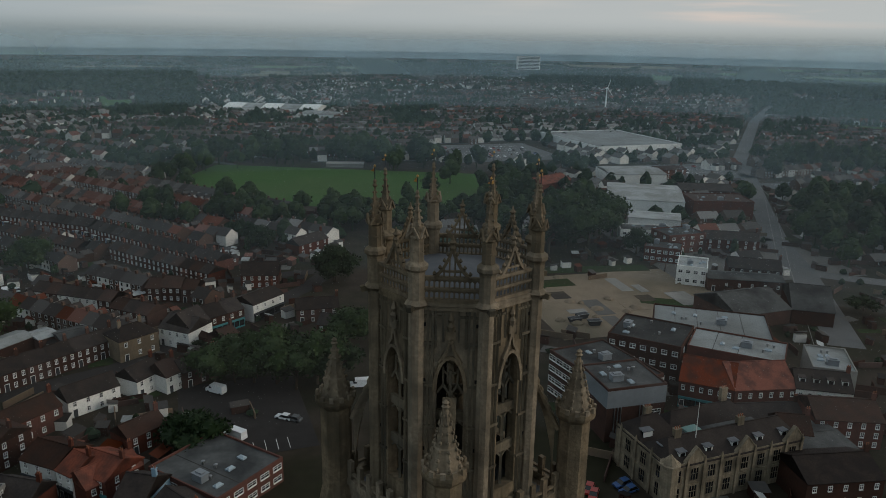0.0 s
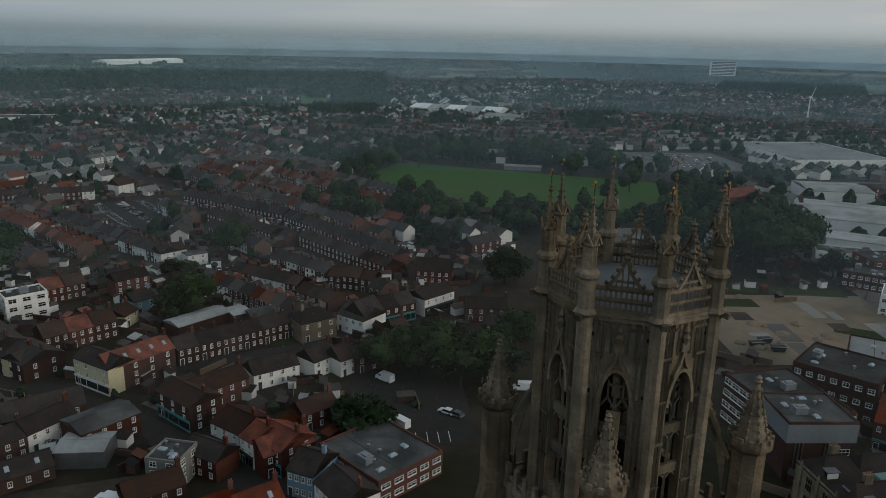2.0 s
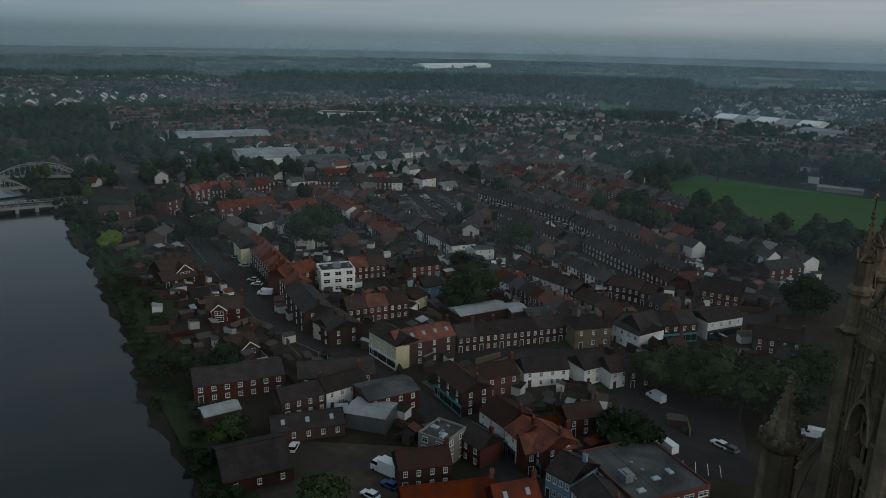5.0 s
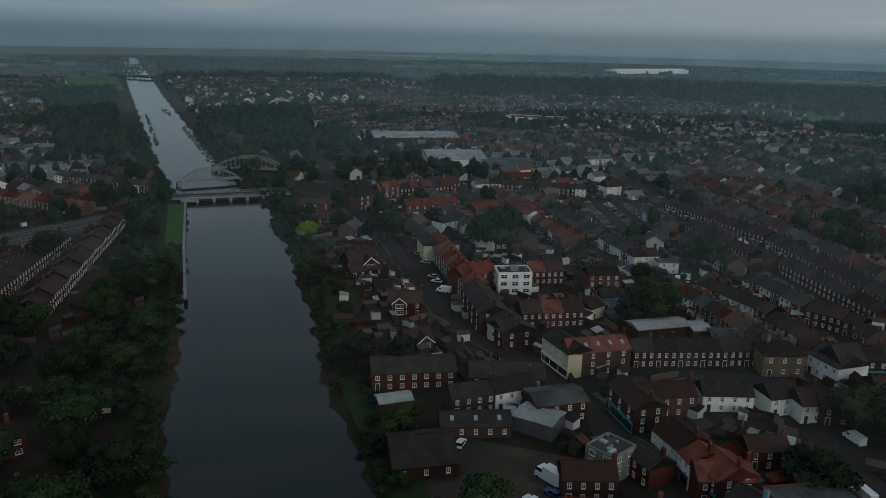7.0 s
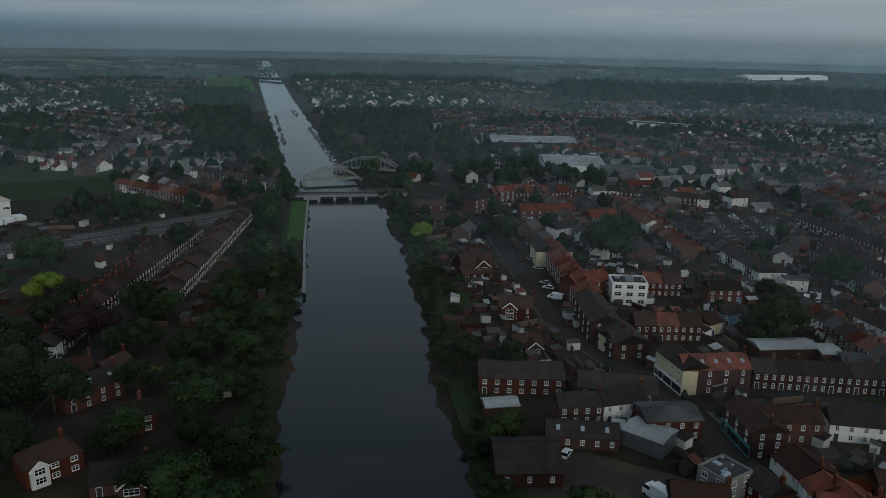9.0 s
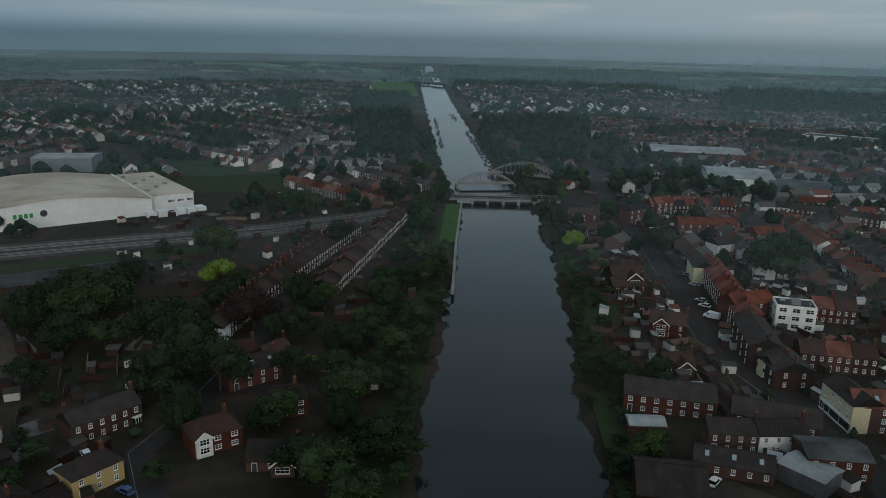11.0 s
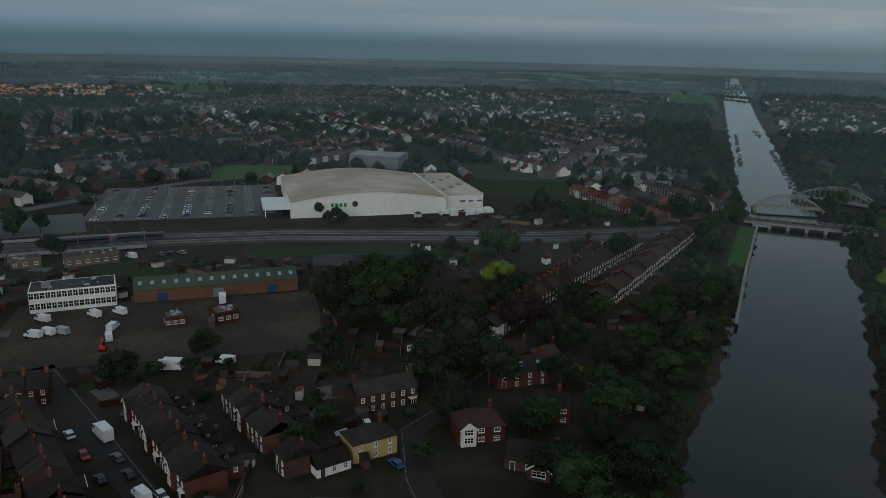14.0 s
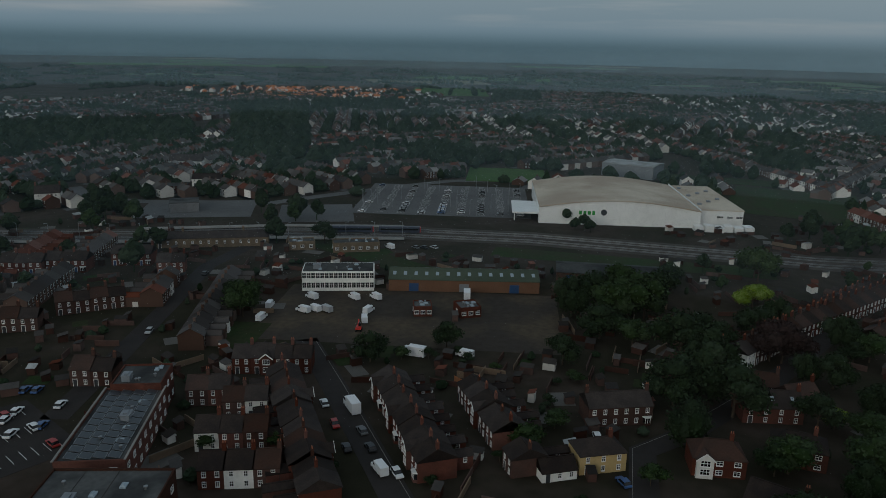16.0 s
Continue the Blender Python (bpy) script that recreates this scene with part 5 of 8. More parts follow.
front('buff-brick villa with a slate roof', -89.7, 194.1, -82.1, 203.2, 11, 7.4, 2.8, BRICK_BUFF, SLATE, 2, 3, hip=3.5, chimneys=2)
front('white-sided hall under a dark slate roof', -83.8, 207.9, -73.6, 203.7, 12, 6.4, 3.4, RENDER, SLATE, 2, 4, chimneys=0, category='hall')
front('brick chapel front with arched windows', -73.8, 205.2, -70.1, 213.0, 10, 7.6, 4.2, BRICK_BUFF, SLATE, 2, 3, chimneys=0, category='chapel')
row(['shop_dark'], -70.5, 214.6, -60.8, 226.2, 'brick shop parade')
front('white two-storey shop on the corner', -60.3, 226.6, -53.1, 238.8, 11, 7.0, 2.2, RENDER, SLATE, 2, 4, shop=IRON, category='shop')

# ---- market street ----
front('three-storey brick shop with bay windows', -105.0, 144.1, -92.5, 138.3, 10, 7.6, 2.4, BRICK_DARK, BROWN_TILE, 3, 3, shop=TEAL_PAINT, category='shop', ends=1)
front('long brick shop range with a tile roof', -96.5, 144.7, -88.2, 158.7, 9, 6.6, 2.6, BRICK, BROWN_TILE, 2, 5)
front('white-gabled shop with a brown tile roof', -84.9, 134.5, -76.1, 131.1, 11, 7.2, 2.6, RENDER, BROWN_TILE, 3, 3, shop=IRON, category='shop')
front('white-fronted three-storey shop with a red roof', -75.6, 130.6, -71.3, 128.2, 10, 7.4, 2.6, RENDER, RED_TILE, 3, 2, shop=IRON, category='shop')
front('brick shop with a red pantile roof', -72.6, 130.7, -64.2, 127.0, 11, 7.2, 2.8, BRICK, RED_TILE, 3, 3, shop=TEAL_PAINT, category='shop', ends=1)
front('brick shop range with a red tile roof', -67.4, 125.5, -60.1, 134.7, 9, 6.2, 2.6, BRICK, RED_TILE, 2, 4)
front('pale blue corner pub with a slate roof', -60.6, 122.0, -54.5, 120.9, 11, 6.8, 3.0, PALE_BLUE, SLATE, 2, 4, category='pub')
front('white-sided brick shop under a slate roof', -54.1, 120.6, -46.0, 114.3, 10, 5.8, 2.8, RENDER, SLATE, 2, 4)
front('brick terrace under a red pantile roof', -77.4, 96.6, -65.0, 110.5, 7, 4.8, 2.4, BRICK, RED_TILE, 2, 6)
front('gabled red-roofed house with a glass rooflight', -62.4, 106.3, -56.9, 113.8, 8, 5.2, 3.4, BRICK, RED_TILE, 2, 3, rooflights=2)
front('low brick house behind the shops', -84.8, 104.5, -77.6, 113.1, 8, 6.0, 2.6, BRICK_DARK, BROWN_TILE, 2, 4)
block_front('flat_roofed_house', 'narrow flat-roofed house with a stained wall', 'house', -89.3, 116.8, -82.0, 117.1, 8, 6.4, CONCRETE, FLAT_ROOF, 3, (2, 2))
front('brick cottage with white dormers', -85.3, 124.0, -76.4, 121.9, 8, 5.6, 2.6, BRICK, SLATE, 2, 3)
block_front('retail_unit', 'flat-roofed brick retail unit with a white fascia', 'shop', -41.5, 123.0, -32.3, 137.9, 20, 5.2, BRICK, FLAT_ROOF, 2, (5, 4), win=(2.4, 1.2))
front('white rear cottage with a slate roof', -88.7, 162.1, -80.4, 171.9, 8, 5.2, 3.0, RENDER, SLATE, 2, 4, chimneys=0)
front('white cottage pair behind the terrace', -76.5, 173.0, -72.6, 180.8, 9, 5.6, 3.0, RENDER, SLATE, 2, 3)
front('white-gabled cottage with a tile roof', -70.1, 175.8, -67.2, 180.4, 9, 5.6, 3.2, RENDER, BROWN_TILE, 2, 2)
front('brick workshop by the car park', -67.5, 145.6, -61.9, 153.5, 8, 5.2, 2.4, BRICK, BROWN_TILE, 2, 3)
front('brick house by the car park entrance', -66.9, 178.9, -59.2, 187.4, 8, 5.4, 2.6, BRICK_DARK, SLATE, 2, 3)

# ---- cottages above the yard ----
front('brick and slate barn with white gable ends', -131.6, 121.3, -118.4, 136.1, 10, 6.0, 3.0, BRICK_DARK, SLATE, 2, 5, chimneys=0)
front('white two-storey cottage range', -120.6, 120.4, -117.4, 131.9, 8, 5.8, 2.6, RENDER, SLATE, 2, 4)
front('low brick cottage range with white bays', -125.5, 110.2, -120.8, 120.7, 8, 5.6, 2.4, BRICK_DARK, SLATE, 2, 4)
front('brick bank building with a pink gable', -109.5, 123.3, -103.6, 135.7, 11, 6.0, 1.2, BRICK, FLAT_ROOF, 2, 4, chimneys=0)
front('long low brick workshop with rooflights', -119.2, 101.3, -109.2, 114.7, 8, 3.6, 2.4, BRICK_DARK, SLATE, 1, 5, rooflights=3, chimneys=0, door=None)
front('large dark slate barn at the yard', -111.4, 81.9, -104.6, 94.5, 17, 3.8, 3.6, BRICK_DARK, SLATE, 1, 3, chimneys=0, door=None, category='barn')
shed_front('shed', 'white metal-roofed open shed', -111.5, 117.2, -101.9, 120.6, 8, 4.0, 0.6, STEEL, PALE_ROOF)
shed_front('shed', 'corrugated lean-to beside the hall', -137.3, 96.9, -134.2, 105.0, 5, 2.8, 0.8, BRICK, PALE_ROOF)
shed_front('shed', 'long shed with a pale sheet roof', -126.3, 186.7, -118.4, 203.2, 8, 4.0, 0.8, BRICK_DARK, PALE_ROOF)
shed_front('shed', 'small shed with a pale roof', -116.0, 201.1, -112.5, 206.0, 8, 3.6, 0.6, BRICK_DARK, PALE_ROOF)
shed_front('shed', 'garage shed with a grey roof', -109.2, 200.6, -102.7, 207.2, 9, 3.6, 0.8, BRICK_DARK, FLAT_ROOF)

# ---- river bank houses ----
front('bungalow with white gables and a conservatory', -164.6, 125.9, -161.8, 134.5, 9, 2.8, 3.0, BRICK_DARK, BROWN_TILE, 1, 3, chimneys=1, gable=(1.0, 5.0, 2.0, BRICK_DARK))
front('brick house with white barge boards', -191.3, 138.6, -184.2, 147.8, 9, 5.4, 3.2, BRICK, BROWN_TILE, 2, 3, gable=(-2.0, 4.5, 1.2, BRICK))
front('brick house with dormers on the river', -233.8, 151.8, -231.1, 165.0, 14, 5.4, 4.0, BRICK_DARK, BROWN_TILE, 2, 3, gable=(1.0, 6.0, 1.5, BRICK_DARK))
front('brick house at the street bend', -340.4, 189.9, -333.1, 204.5, 12, 5.0, 2.6, BRICK, BROWN_TILE, 2, 3)
front('brick lodge by the river gardens', -209.5, 146.4, -207.2, 152.1, 7, 3.0, 2.2, BRICK, SLATE, 1, 2)

# ---- behind the red terrace ----
front('brick house with a red roof and white windows', -166.4, 211.7, -160.0, 221.9, 9, 7.6, 2.4, BRICK, SLATE, 3, 4)
front('pale blue house behind the terrace', -151.1, 200.3, -148.1, 207.7, 8, 5.4, 2.4, PALE_BLUE, SLATE, 2, 2)
front('yellow gabled cottage with a tile roof', -147.0, 189.7, -147.3, 197.0, 9, 4.6, 2.2, CREAM, BROWN_TILE, 2, 2)
row(['terrace_white', 'terrace_dark', 'terrace_white'], -204.5, 264.5, -175.4, 251.1, 'white and brick terrace')
front('white rendered house with a brown roof', -175.4, 251.1, -169.7, 260.7, 9, 5.6, 2.6, RENDER, BROWN_TILE, 2, 3)
front('white flat-fronted house beside the terrace', -164.5, 253.0, -159.5, 259.5, 7, 5.2, 0.6, RENDER, FLAT_ROOF, 2, 2, chimneys=0)
row(['terrace_white', 'terrace_dark', 'terrace_white', 'terrace_white'], -139.0, 240.5, -109.6, 231.5, 'grey and white terrace')
row(['terrace_dark', 'terrace'], -106.2, 225.7, -90.3, 218.6, 'brick terrace')
row(['town_red', 'town_brown'], -185.5, 199.8, -175.7, 215.8, 'red-roofed cottages')
row(['town_brown', 'town_red'], -155.7, 165.7, -145.4, 183.1, 'brick cottages')
row(['town_red', 'terrace_red', 'town_dark'], -347.3, 244.8, -330.4, 289.2, 'brick town houses')
row(['plain_white', 'plain_brick', 'plain_dark'], -326.2, 314.2, -277.8, 348.7, 'small houses')
front('tall white gabled mission hall', -273.4, 358.6, -270.8, 368.9, 10, 7.0, 4.0, RENDER, BROWN_TILE, 2, 2, chimneys=0)

front('long red-roofed range behind the terrace', -303.0, 231.0, -292.4, 258.1, 9, 6.2, 3.0, BRICK, RED_TILE, 2, 7)
front('red-roofed brick house with white windows', -274.7, 254.2, -273.5, 270.5, 9, 6.4, 3.0, BRICK, RED_TILE, 2, 6)
front('tall brick corner hotel with arched windows', -325.3, 216.9, -329.3, 234.6, 12, 9.0, 2.4, BRICK, SLATE, 3, 4, hip=4)
front('long brick range under a red roof', -345.4, 247.2, -343.8, 271.1, 9, 7.0, 3.0, BRICK, RED_TILE, 3, 6)
front('slate-roofed brick terrace with chimneys', -336.0, 268.8, -336.1, 298.1, 9, 6.4, 2.8, BRICK_DARK, SLATE, 2, 9, chimneys=2)
front('white-fronted house with a slate roof', -262.6, 222.3, -263.5, 235.3, 9, 6.4, 2.8, RENDER, SLATE, 2, 4)
front('white-gabled chalet by the river', -312.4, 182.5, -313.9, 203.4, 7, 3.2, 2.6, BRICK_DARK, BROWN_TILE, 1, 4, gable=(0.0, 4.0, 1.0, RENDER))
front('low brown house above the river gardens', -231.1, 150.1, -228.4, 162.7, 9, 3.2, 2.8, BRICK_DARK, BROWN_TILE, 1, 4)

# ---- long bay-fronted terraces by the park ----
row(['terrace_bay', 'terrace_bay', 'terrace'], -229.6, 352.8, -159.8, 327.6, 'bay-fronted terrace')
row(['terrace_bay', 'terrace', 'terrace_bay'], -157.6, 324.9, -87.1, 276.4, 'bay-fronted terrace')
front('brick school hall with tall windows', -73.4, 260.6, -60.1, 262.1, 12, 5.6, 4.0, BRICK, SLATE, 2, 5, category='school', chimneys=0)
front('detached brick villa by the park trees', -59.8, 301.9, -49.9, 316.1, 9, 5.6, 2.8, BRICK, SLATE, 2, 4)
row(['plain_brick', 'plain_dark'], -195.7, 319.8, -147.8, 292.9, 'rear terrace')
row(['plain_brick', 'plain_dark'], -136.0, 294.1, -86.6, 263.0, 'rear terrace')
row(['terrace_dark', 'town_brown'], -102.1, 245.1, -83.8, 244.1, 'brick rear houses')

# ---- beside the church car park ----
front('brick house with a slate roof by the school', -46.4, 226.3, -33.2, 229.6, 9, 5.6, 2.8, BRICK_DARK, SLATE, 2, 4)
front('brick house beside the lane', -38.0, 214.3, -29.2, 212.4, 9, 5.6, 2.6, BRICK, SLATE, 2, 3)
front('low range of brick garages', -32.5, 223.6, -22.4, 221.6, 8, 4.0, 2.4, BRICK_DARK, SLATE, 1, 3)
row(['terrace_dark'], -61.5, 199.9, -56.7, 206.5, 'brick rear houses')

# ---- sheds beyond the town ----
shed_front('warehouse', 'large warehouse with a pale roof and brick walls', -522.6, 364.5, -485.7, 427.3, 45, 7, 2.0, BRICK_DARK, PALE_ROOF)
shed_front('warehouse', 'white works with a saw-edged roof', -411.7, 333.7, -388.7, 369.6, 50, 6, 2.5, WHITE_CLAD, PALE_ROOF)
shed_front('warehouse', 'grey works shed with a felt roof', -373.5, 352.3, -350.5, 380.6, 40, 5, 1.5, GREY_CLAD, FLAT_ROOF)
block_front('school', 'long pale two-storey school', 'school', -586.7, 581.9, -533.2, 615.2, 25, 8, RENDER, FLAT_ROOF, 2, (10, 2))
front('brick institute with many windows', -248.8, 451.9, -236.3, 473.7, 14, 8, 3, BRICK, BROWN_TILE, 3, 7, hip=5, category='institute')

# ---- retail park and works ----
block("superstore", "low white superstore with a grey sheet roof", "superstore", 142, 655, 80, 98, 7.5, 21, WHITE_CLAD, SHEET_GREY)
shed_front('warehouse', 'long steel warehouse with a pale blue roof', 87.8, 395.0, 126.9, 387.0, 48, 8, 1.8, WHITE_CLAD, PALE_ROOF)
shed_front('warehouse', 'white warehouse with a stepped roof', 106.1, 474.2, 143.2, 478.0, 32, 7, 1.5, WHITE_CLAD, PALE_ROOF)
shed_front('warehouse', 'white unit beside the car park', 91.2, 360.5, 115.1, 354.1, 16, 6, 1.0, WHITE_CLAD, PALE_ROOF)
block_front('works_building', 'grey works with a flat roof', 'works', 81.4, 334.0, 104.5, 331.6, 12, 6, RENDER, FLAT_ROOF, 2, (6, 2))
block_front('works_building', 'brick flat-roofed works with many windows', 'works', 98.4, 315.6, 116.4, 321.7, 14, 8, BRICK, FLAT_ROOF, 3, (4, 2))
block_front('works_building', 'low works range of brick', 'works', 85.0, 305.5, 99.0, 300.3, 12, 6, BRICK, FLAT_ROOF, 2, (6, 2))
block_front('works_building', 'rust-brown warehouse with a flat front', 'works', 131.0, 385.5, 162.6, 385.4, 22, 9, BRICK, BROWN_TILE, 1, (0, 0))
block_front('works_building', 'white-fronted office with a flat roof', 'works', 89.7, 275.0, 100.2, 271.3, 15, 7, RENDER, PALE_ROOF, 2, (4, 3))
front('brick mill range with a slate roof', 116.2, 320.6, 138.5, 317.4, 12, 7, 3, BRICK, SLATE, 3, 6)
front('dark brick range with a slate roof', 111.9, 281.1, 130.9, 276.3, 14, 6, 3, BRICK_DARK, SLATE, 2, 6)
front('dark shed range along the road', 99.3, 267.6, 126.5, 263.7, 12, 5.5, 1.2, BRICK_DARK, FLAT_ROOF, 1, 6, chimneys=0)
front('long depot with a slate roof', 139.8, 436.2, 170.6, 434.0, 22, 6, 3, BRICK_DARK, SLATE, 2, 6)
front('terraced range by the roundabout', 141.8, 493.4, 162.5, 500.0, 14, 8, 2, BRICK, BROWN_TILE, 3, 4)
shed_front('warehouse', 'gabled market hall with a worn slate roof', 95.4, 227.4, 115.9, 234.7, 22, 5, 4, BRICK_DARK, FLAT_ROOF)
shed_front('warehouse', 'gabled market hall with white barge boards', 116.3, 234.8, 128.7, 231.2, 26, 5, 5, BRICK_DARK, FLAT_ROOF)
shed_front('house', 'red-roofed house by the car park', 33.8, 443.6, 49.7, 450.5, 14, 5, 3, BRICK, RED_TILE)
shed_front('house', 'red-roofed unit with white gables', 59.5, 446.0, 79.8, 466.6, 16, 5, 3, BRICK, RED_TILE)

# ---- shops round the church green ----
block_front('office_building', 'four-storey dark brick office with ribbon windows', 'office', 28.3, 180.4, 38.9, 159.3, 17, 12, BRICK_DARK, FLAT_ROOF, 4, (8, 5), ribbon=True, sides='fr', win=(1.6, 1.5))
wing = block_front('office_wing', 'dark brick stair block with a grey panelled top storey', 'office', 38.2, 155.7, 52.7, 159.8, 14, 13.0, BRICK_DARK, FLAT_ROOF, 0, (0, 0))
part('top_panel', Mesh().box(-7.62, -7.08, 8.6, 7.62, 7.08, 12.9), GREY_CLAD, wing, 'grey metal panels')
for x in (-5.5, -4.7, -3.9, 1.0, 1.8):
    part('mullion', Mesh().box(x - 0.12, -7.16, 0, x + 0.12, -6.98, 8.6), STEEL, wing)
for z in (2.2, 5.6):
    add_window(wing, 4.8, -7.0, z, 3.4, 1.5, 0, 3)
block_front('shop_block', 'brick flat-roofed shop block with a pale roof', 'shop', 46.4, 195.2, 64.0, 185.7, 18, 11, BRICK_DARK, FLAT_ROOF, 3, (7, 2))
front('long brick store front under a steep red roof', 60.5, 174.4, 72.6, 169.2, 17, 8.4, 4.6, BRICK, RED_TILE, 2, 6, shop=TEAL_PAINT, category='shop', chimneys=0)
front('curved brick store front under a steep red roof', 72.8, 169.2, 89.1, 171.1, 17, 8.4, 4.6, BRICK, RED_TILE, 2, 6, shop=TEAL_PAINT, category='shop', chimneys=0)
block_front('store_roof', 'wide store with a pale flat roof', 'shop', 66.9, 189.7, 88.9, 178.9, 15, 10, BRICK, PALE_ROOF, 0, (0, 0))
block_front('store_roof', 'wide store with a dark flat roof', 'shop', 62.0, 206.0, 94.0, 197.0, 22, 8.5, BRICK_DARK, SHEET_GREY, 0, (0, 0))
front('white mansard building with four dormers', 88.6, 170.9, 101.6, 168.3, 12, 8.5, 3.5, RENDER, SLATE, 2, 6, dormers=4, category='shop', chimneys=1)
block_front('shop_block', 'stained shop block with a flat roof', 'shop', 97.5, 181.4, 107.7, 178.4, 16, 8, CONCRETE, PALE_ROOF, 0, (0, 0))
front('dark brick range on the square', 70.2, 160.5, 87.1, 162.3, 9, 4.6, 2.2, BRICK_DARK, SLATE, 2, 6)
front('brick building with a flat white fascia', 77.6, 143.0, 91.2, 145.8, 16, 6, 0.8, BRICK_DARK, FLAT_ROOF, 1, 4, chimneys=0)
front('brick shop on the square with a tile roof', 86.4, 155.8, 101.6, 154.5, 14, 8, 3, BRICK, BROWN_TILE, 3, 5)
front('brown brick end house', 76.0, 150.8, 83.1, 149.8, 10, 7, 3, BRICK, BROWN_TILE, 2, 3)
front('dark slate range below the square', 73.0, 130.7, 89.6, 132.8, 14, 7, 3, BRICK_DARK, SLATE, 2, 5)

# ---- west bank houses ----
front('yellow-rendered house with a hipped slate roof', -147.0, -24.5, -153.0, -15.4, 8, 5.4, 2.4, YELLOW, SLATE, 2, 3, hip=3, ends=1)
front('white cottage annex with a slate roof', -140.7, -31.2, -145.5, -24.7, 6, 2.8, 2.2, RENDER, SLATE, 1, 3, chimneys=0)
front('pair of brick villas with bays and white windows', -169.3, -26.9, -177.3, -12.7, 9, 6.0, 2.6, BRICK_DARK, SLATE, 2, 6, bay=True, chimneys=2)
front('red-brick house with a white gabled bay', -157.0, -1.8, -159.9, 9.3, 9, 5.2, 3.0, BRICK, BROWN_TILE, 2, 3, hip=3, ends=1, win=(1.7, 1.3), gable=(-3.2, 3.6, 1.0, RENDER))
front('brick bungalow with a white-framed gable', -148.1, 8.8, -145.3, 19.5, 10, 3.0, 3.0, BRICK_DARK, SLATE, 1, 3, win=(1.8, 1.3), gable=(2.6, 5.0, 2.5, BRICK_DARK))
front('brick house with a hipped slate roof among trees', -169.8, 14.1, -169.6, 26.0, 9, 5.4, 2.6, BRICK, SLATE, 2, 3, hip=3, win=(1.6, 1.3))
front('long brick house with skylights', -187.7, 8.3, -192.5, 22.5, 10, 5.0, 3.2, BRICK, SLATE, 2, 4, rooflights=3)
front('brick house half hidden by trees', -196.6, 19.9, -202.5, 27.0, 8, 5.0, 3.0, BRICK, BROWN_TILE, 2, 3)
front('small brick house with a tile roof', -204.6, 6.0, -205.4, 17.0, 8, 4.0, 2.8, BRICK_DARK, BROWN_TILE, 2, 3)
row(['terrace_white', 'terrace_dark', 'terrace', 'terrace_white', 'terrace'], -222.4, 8.9, -313.2, 55.2, 'white and brick street terrace')
row(['terrace', 'terrace_dark'], -204.9, -4.7, -225.8, 6.8, 'brick terrace')
row(['terrace_dark', 'terrace', 'town_brown'], -253.1, 48.6, -360.6, 107.8, 'terrace on the west bank')
row(['terrace_dark', 'terrace'], -236.9, 14.2, -340.9, 79.6, 'brick street terrace')

front('white inn with a slate roof at the station road', -298.1, -361.0, -306.7, -351.2, 12, 7.0, 4.0, RENDER, SLATE, 2, 3, chimneys=2, category='inn')
front('long white two-storey house with gables', -381.7, -322.3, -390.3, -306.2, 10, 5.6, 3.0, RENDER, SLATE, 2, 5, chimneys=2)
front('white church hall with a tall gable', -427.0, -379.7, -438.1, -359.8, 12, 7.0, 4.5, RENDER, SLATE, 2, 4, chimneys=0, category='hall')
front('flat brick works by the station road', -354.5, -325.2, -362.2, -310.5, 12, 5.0, 0.8, BRICK, FLAT_ROOF, 2, 6, chimneys=0, category='works')
front('white villa among the roadside trees', 260.7, 576.2, 269.7, 571.9, 10, 7.0, 3.0, RENDER, SLATE, 2, 3, chimneys=2)
front('long white house by the roadside trees', 249.0, 500.4, 266.0, 498.0, 9, 5.0, 2.6, RENDER, SLATE, 2, 5)

# ---- depot and station ----
block_front('depot_office', 'white two-storey depot office with ribbon windows', 'office', -230.5, -146.6, -242.3, -122.5, 12, 7.5, RENDER, FLAT_ROOF, 2, (16, 3), win=(1.5, 2.2), sides='fr', parapet=0.1, ribbon=True, frame_mat=WHITE_PAINT)
shed_front('warehouse', 'long depot shed with a mossy roof and rooflights', -244.7, -117.5, -265.6, -64.5, 16, 4.6, 2.2, BRICK_ORANGE, MOSS_ROOF, doors=3, rooflights=14)
shed_front('warehouse', 'low dark-roofed depot shed', -282.9, -62.1, -293.2, -18.6, 16, 4.2, 1.6, BRICK_DARK, FLAT_ROOF, doors=4)
block_front('store_building', 'small flat-roofed brick store in the yard', 'store', -222.8, -97.5, -225.6, -91.8, 7, 3.2, BRICK, FLAT_ROOF, 1, (3, 1))
block_front('store_building', 'flat-roofed brick store beside the lorries', 'store', -227.6, -82.2, -232.3, -76.3, 8, 3.4, BRICK, FLAT_ROOF, 1, (3, 1))
front('long stone station house with a slate roof', -254.3, -237.0, -280.0, -195.2, 10, 5.0, 2.4, BRICK_BUFF, SLATE, 1, 14, chimneys=2, category='station', hip=3)
shed_front('canopy', 'station platform canopy with a flat roof', -314.5, -281.6, -324.1, -270.0, 14, 5, 0.6, STEEL, FLAT_ROOF)
block_front('station_store', 'low brick railway store', 'store', -282.4, -162.9, -293.4, -145.4, 8, 4, BRICK_BUFF, FLAT_ROOF, 1, (6, 1))
block_front('station_store', 'low brick railway hut', 'store', -277.0, -182.2, -283.9, -173.0, 7, 3.5, BRICK_BUFF, FLAT_ROOF, 1, (3, 1))
shed_front('warehouse', 'grey plant building behind the supermarket', -558.3, -93.7, -551.0, -56.0, 26, 9, 1.0, GREY_CLAD, PALE_ROOF)
car('van', 0, -210.5, -147.3, 20)
car('van', 0, -198.9, -142.7, 10)
car('van', 0, -211.0, -134.0, 80)
car('van', 0, -213.7, -131.1, 70)
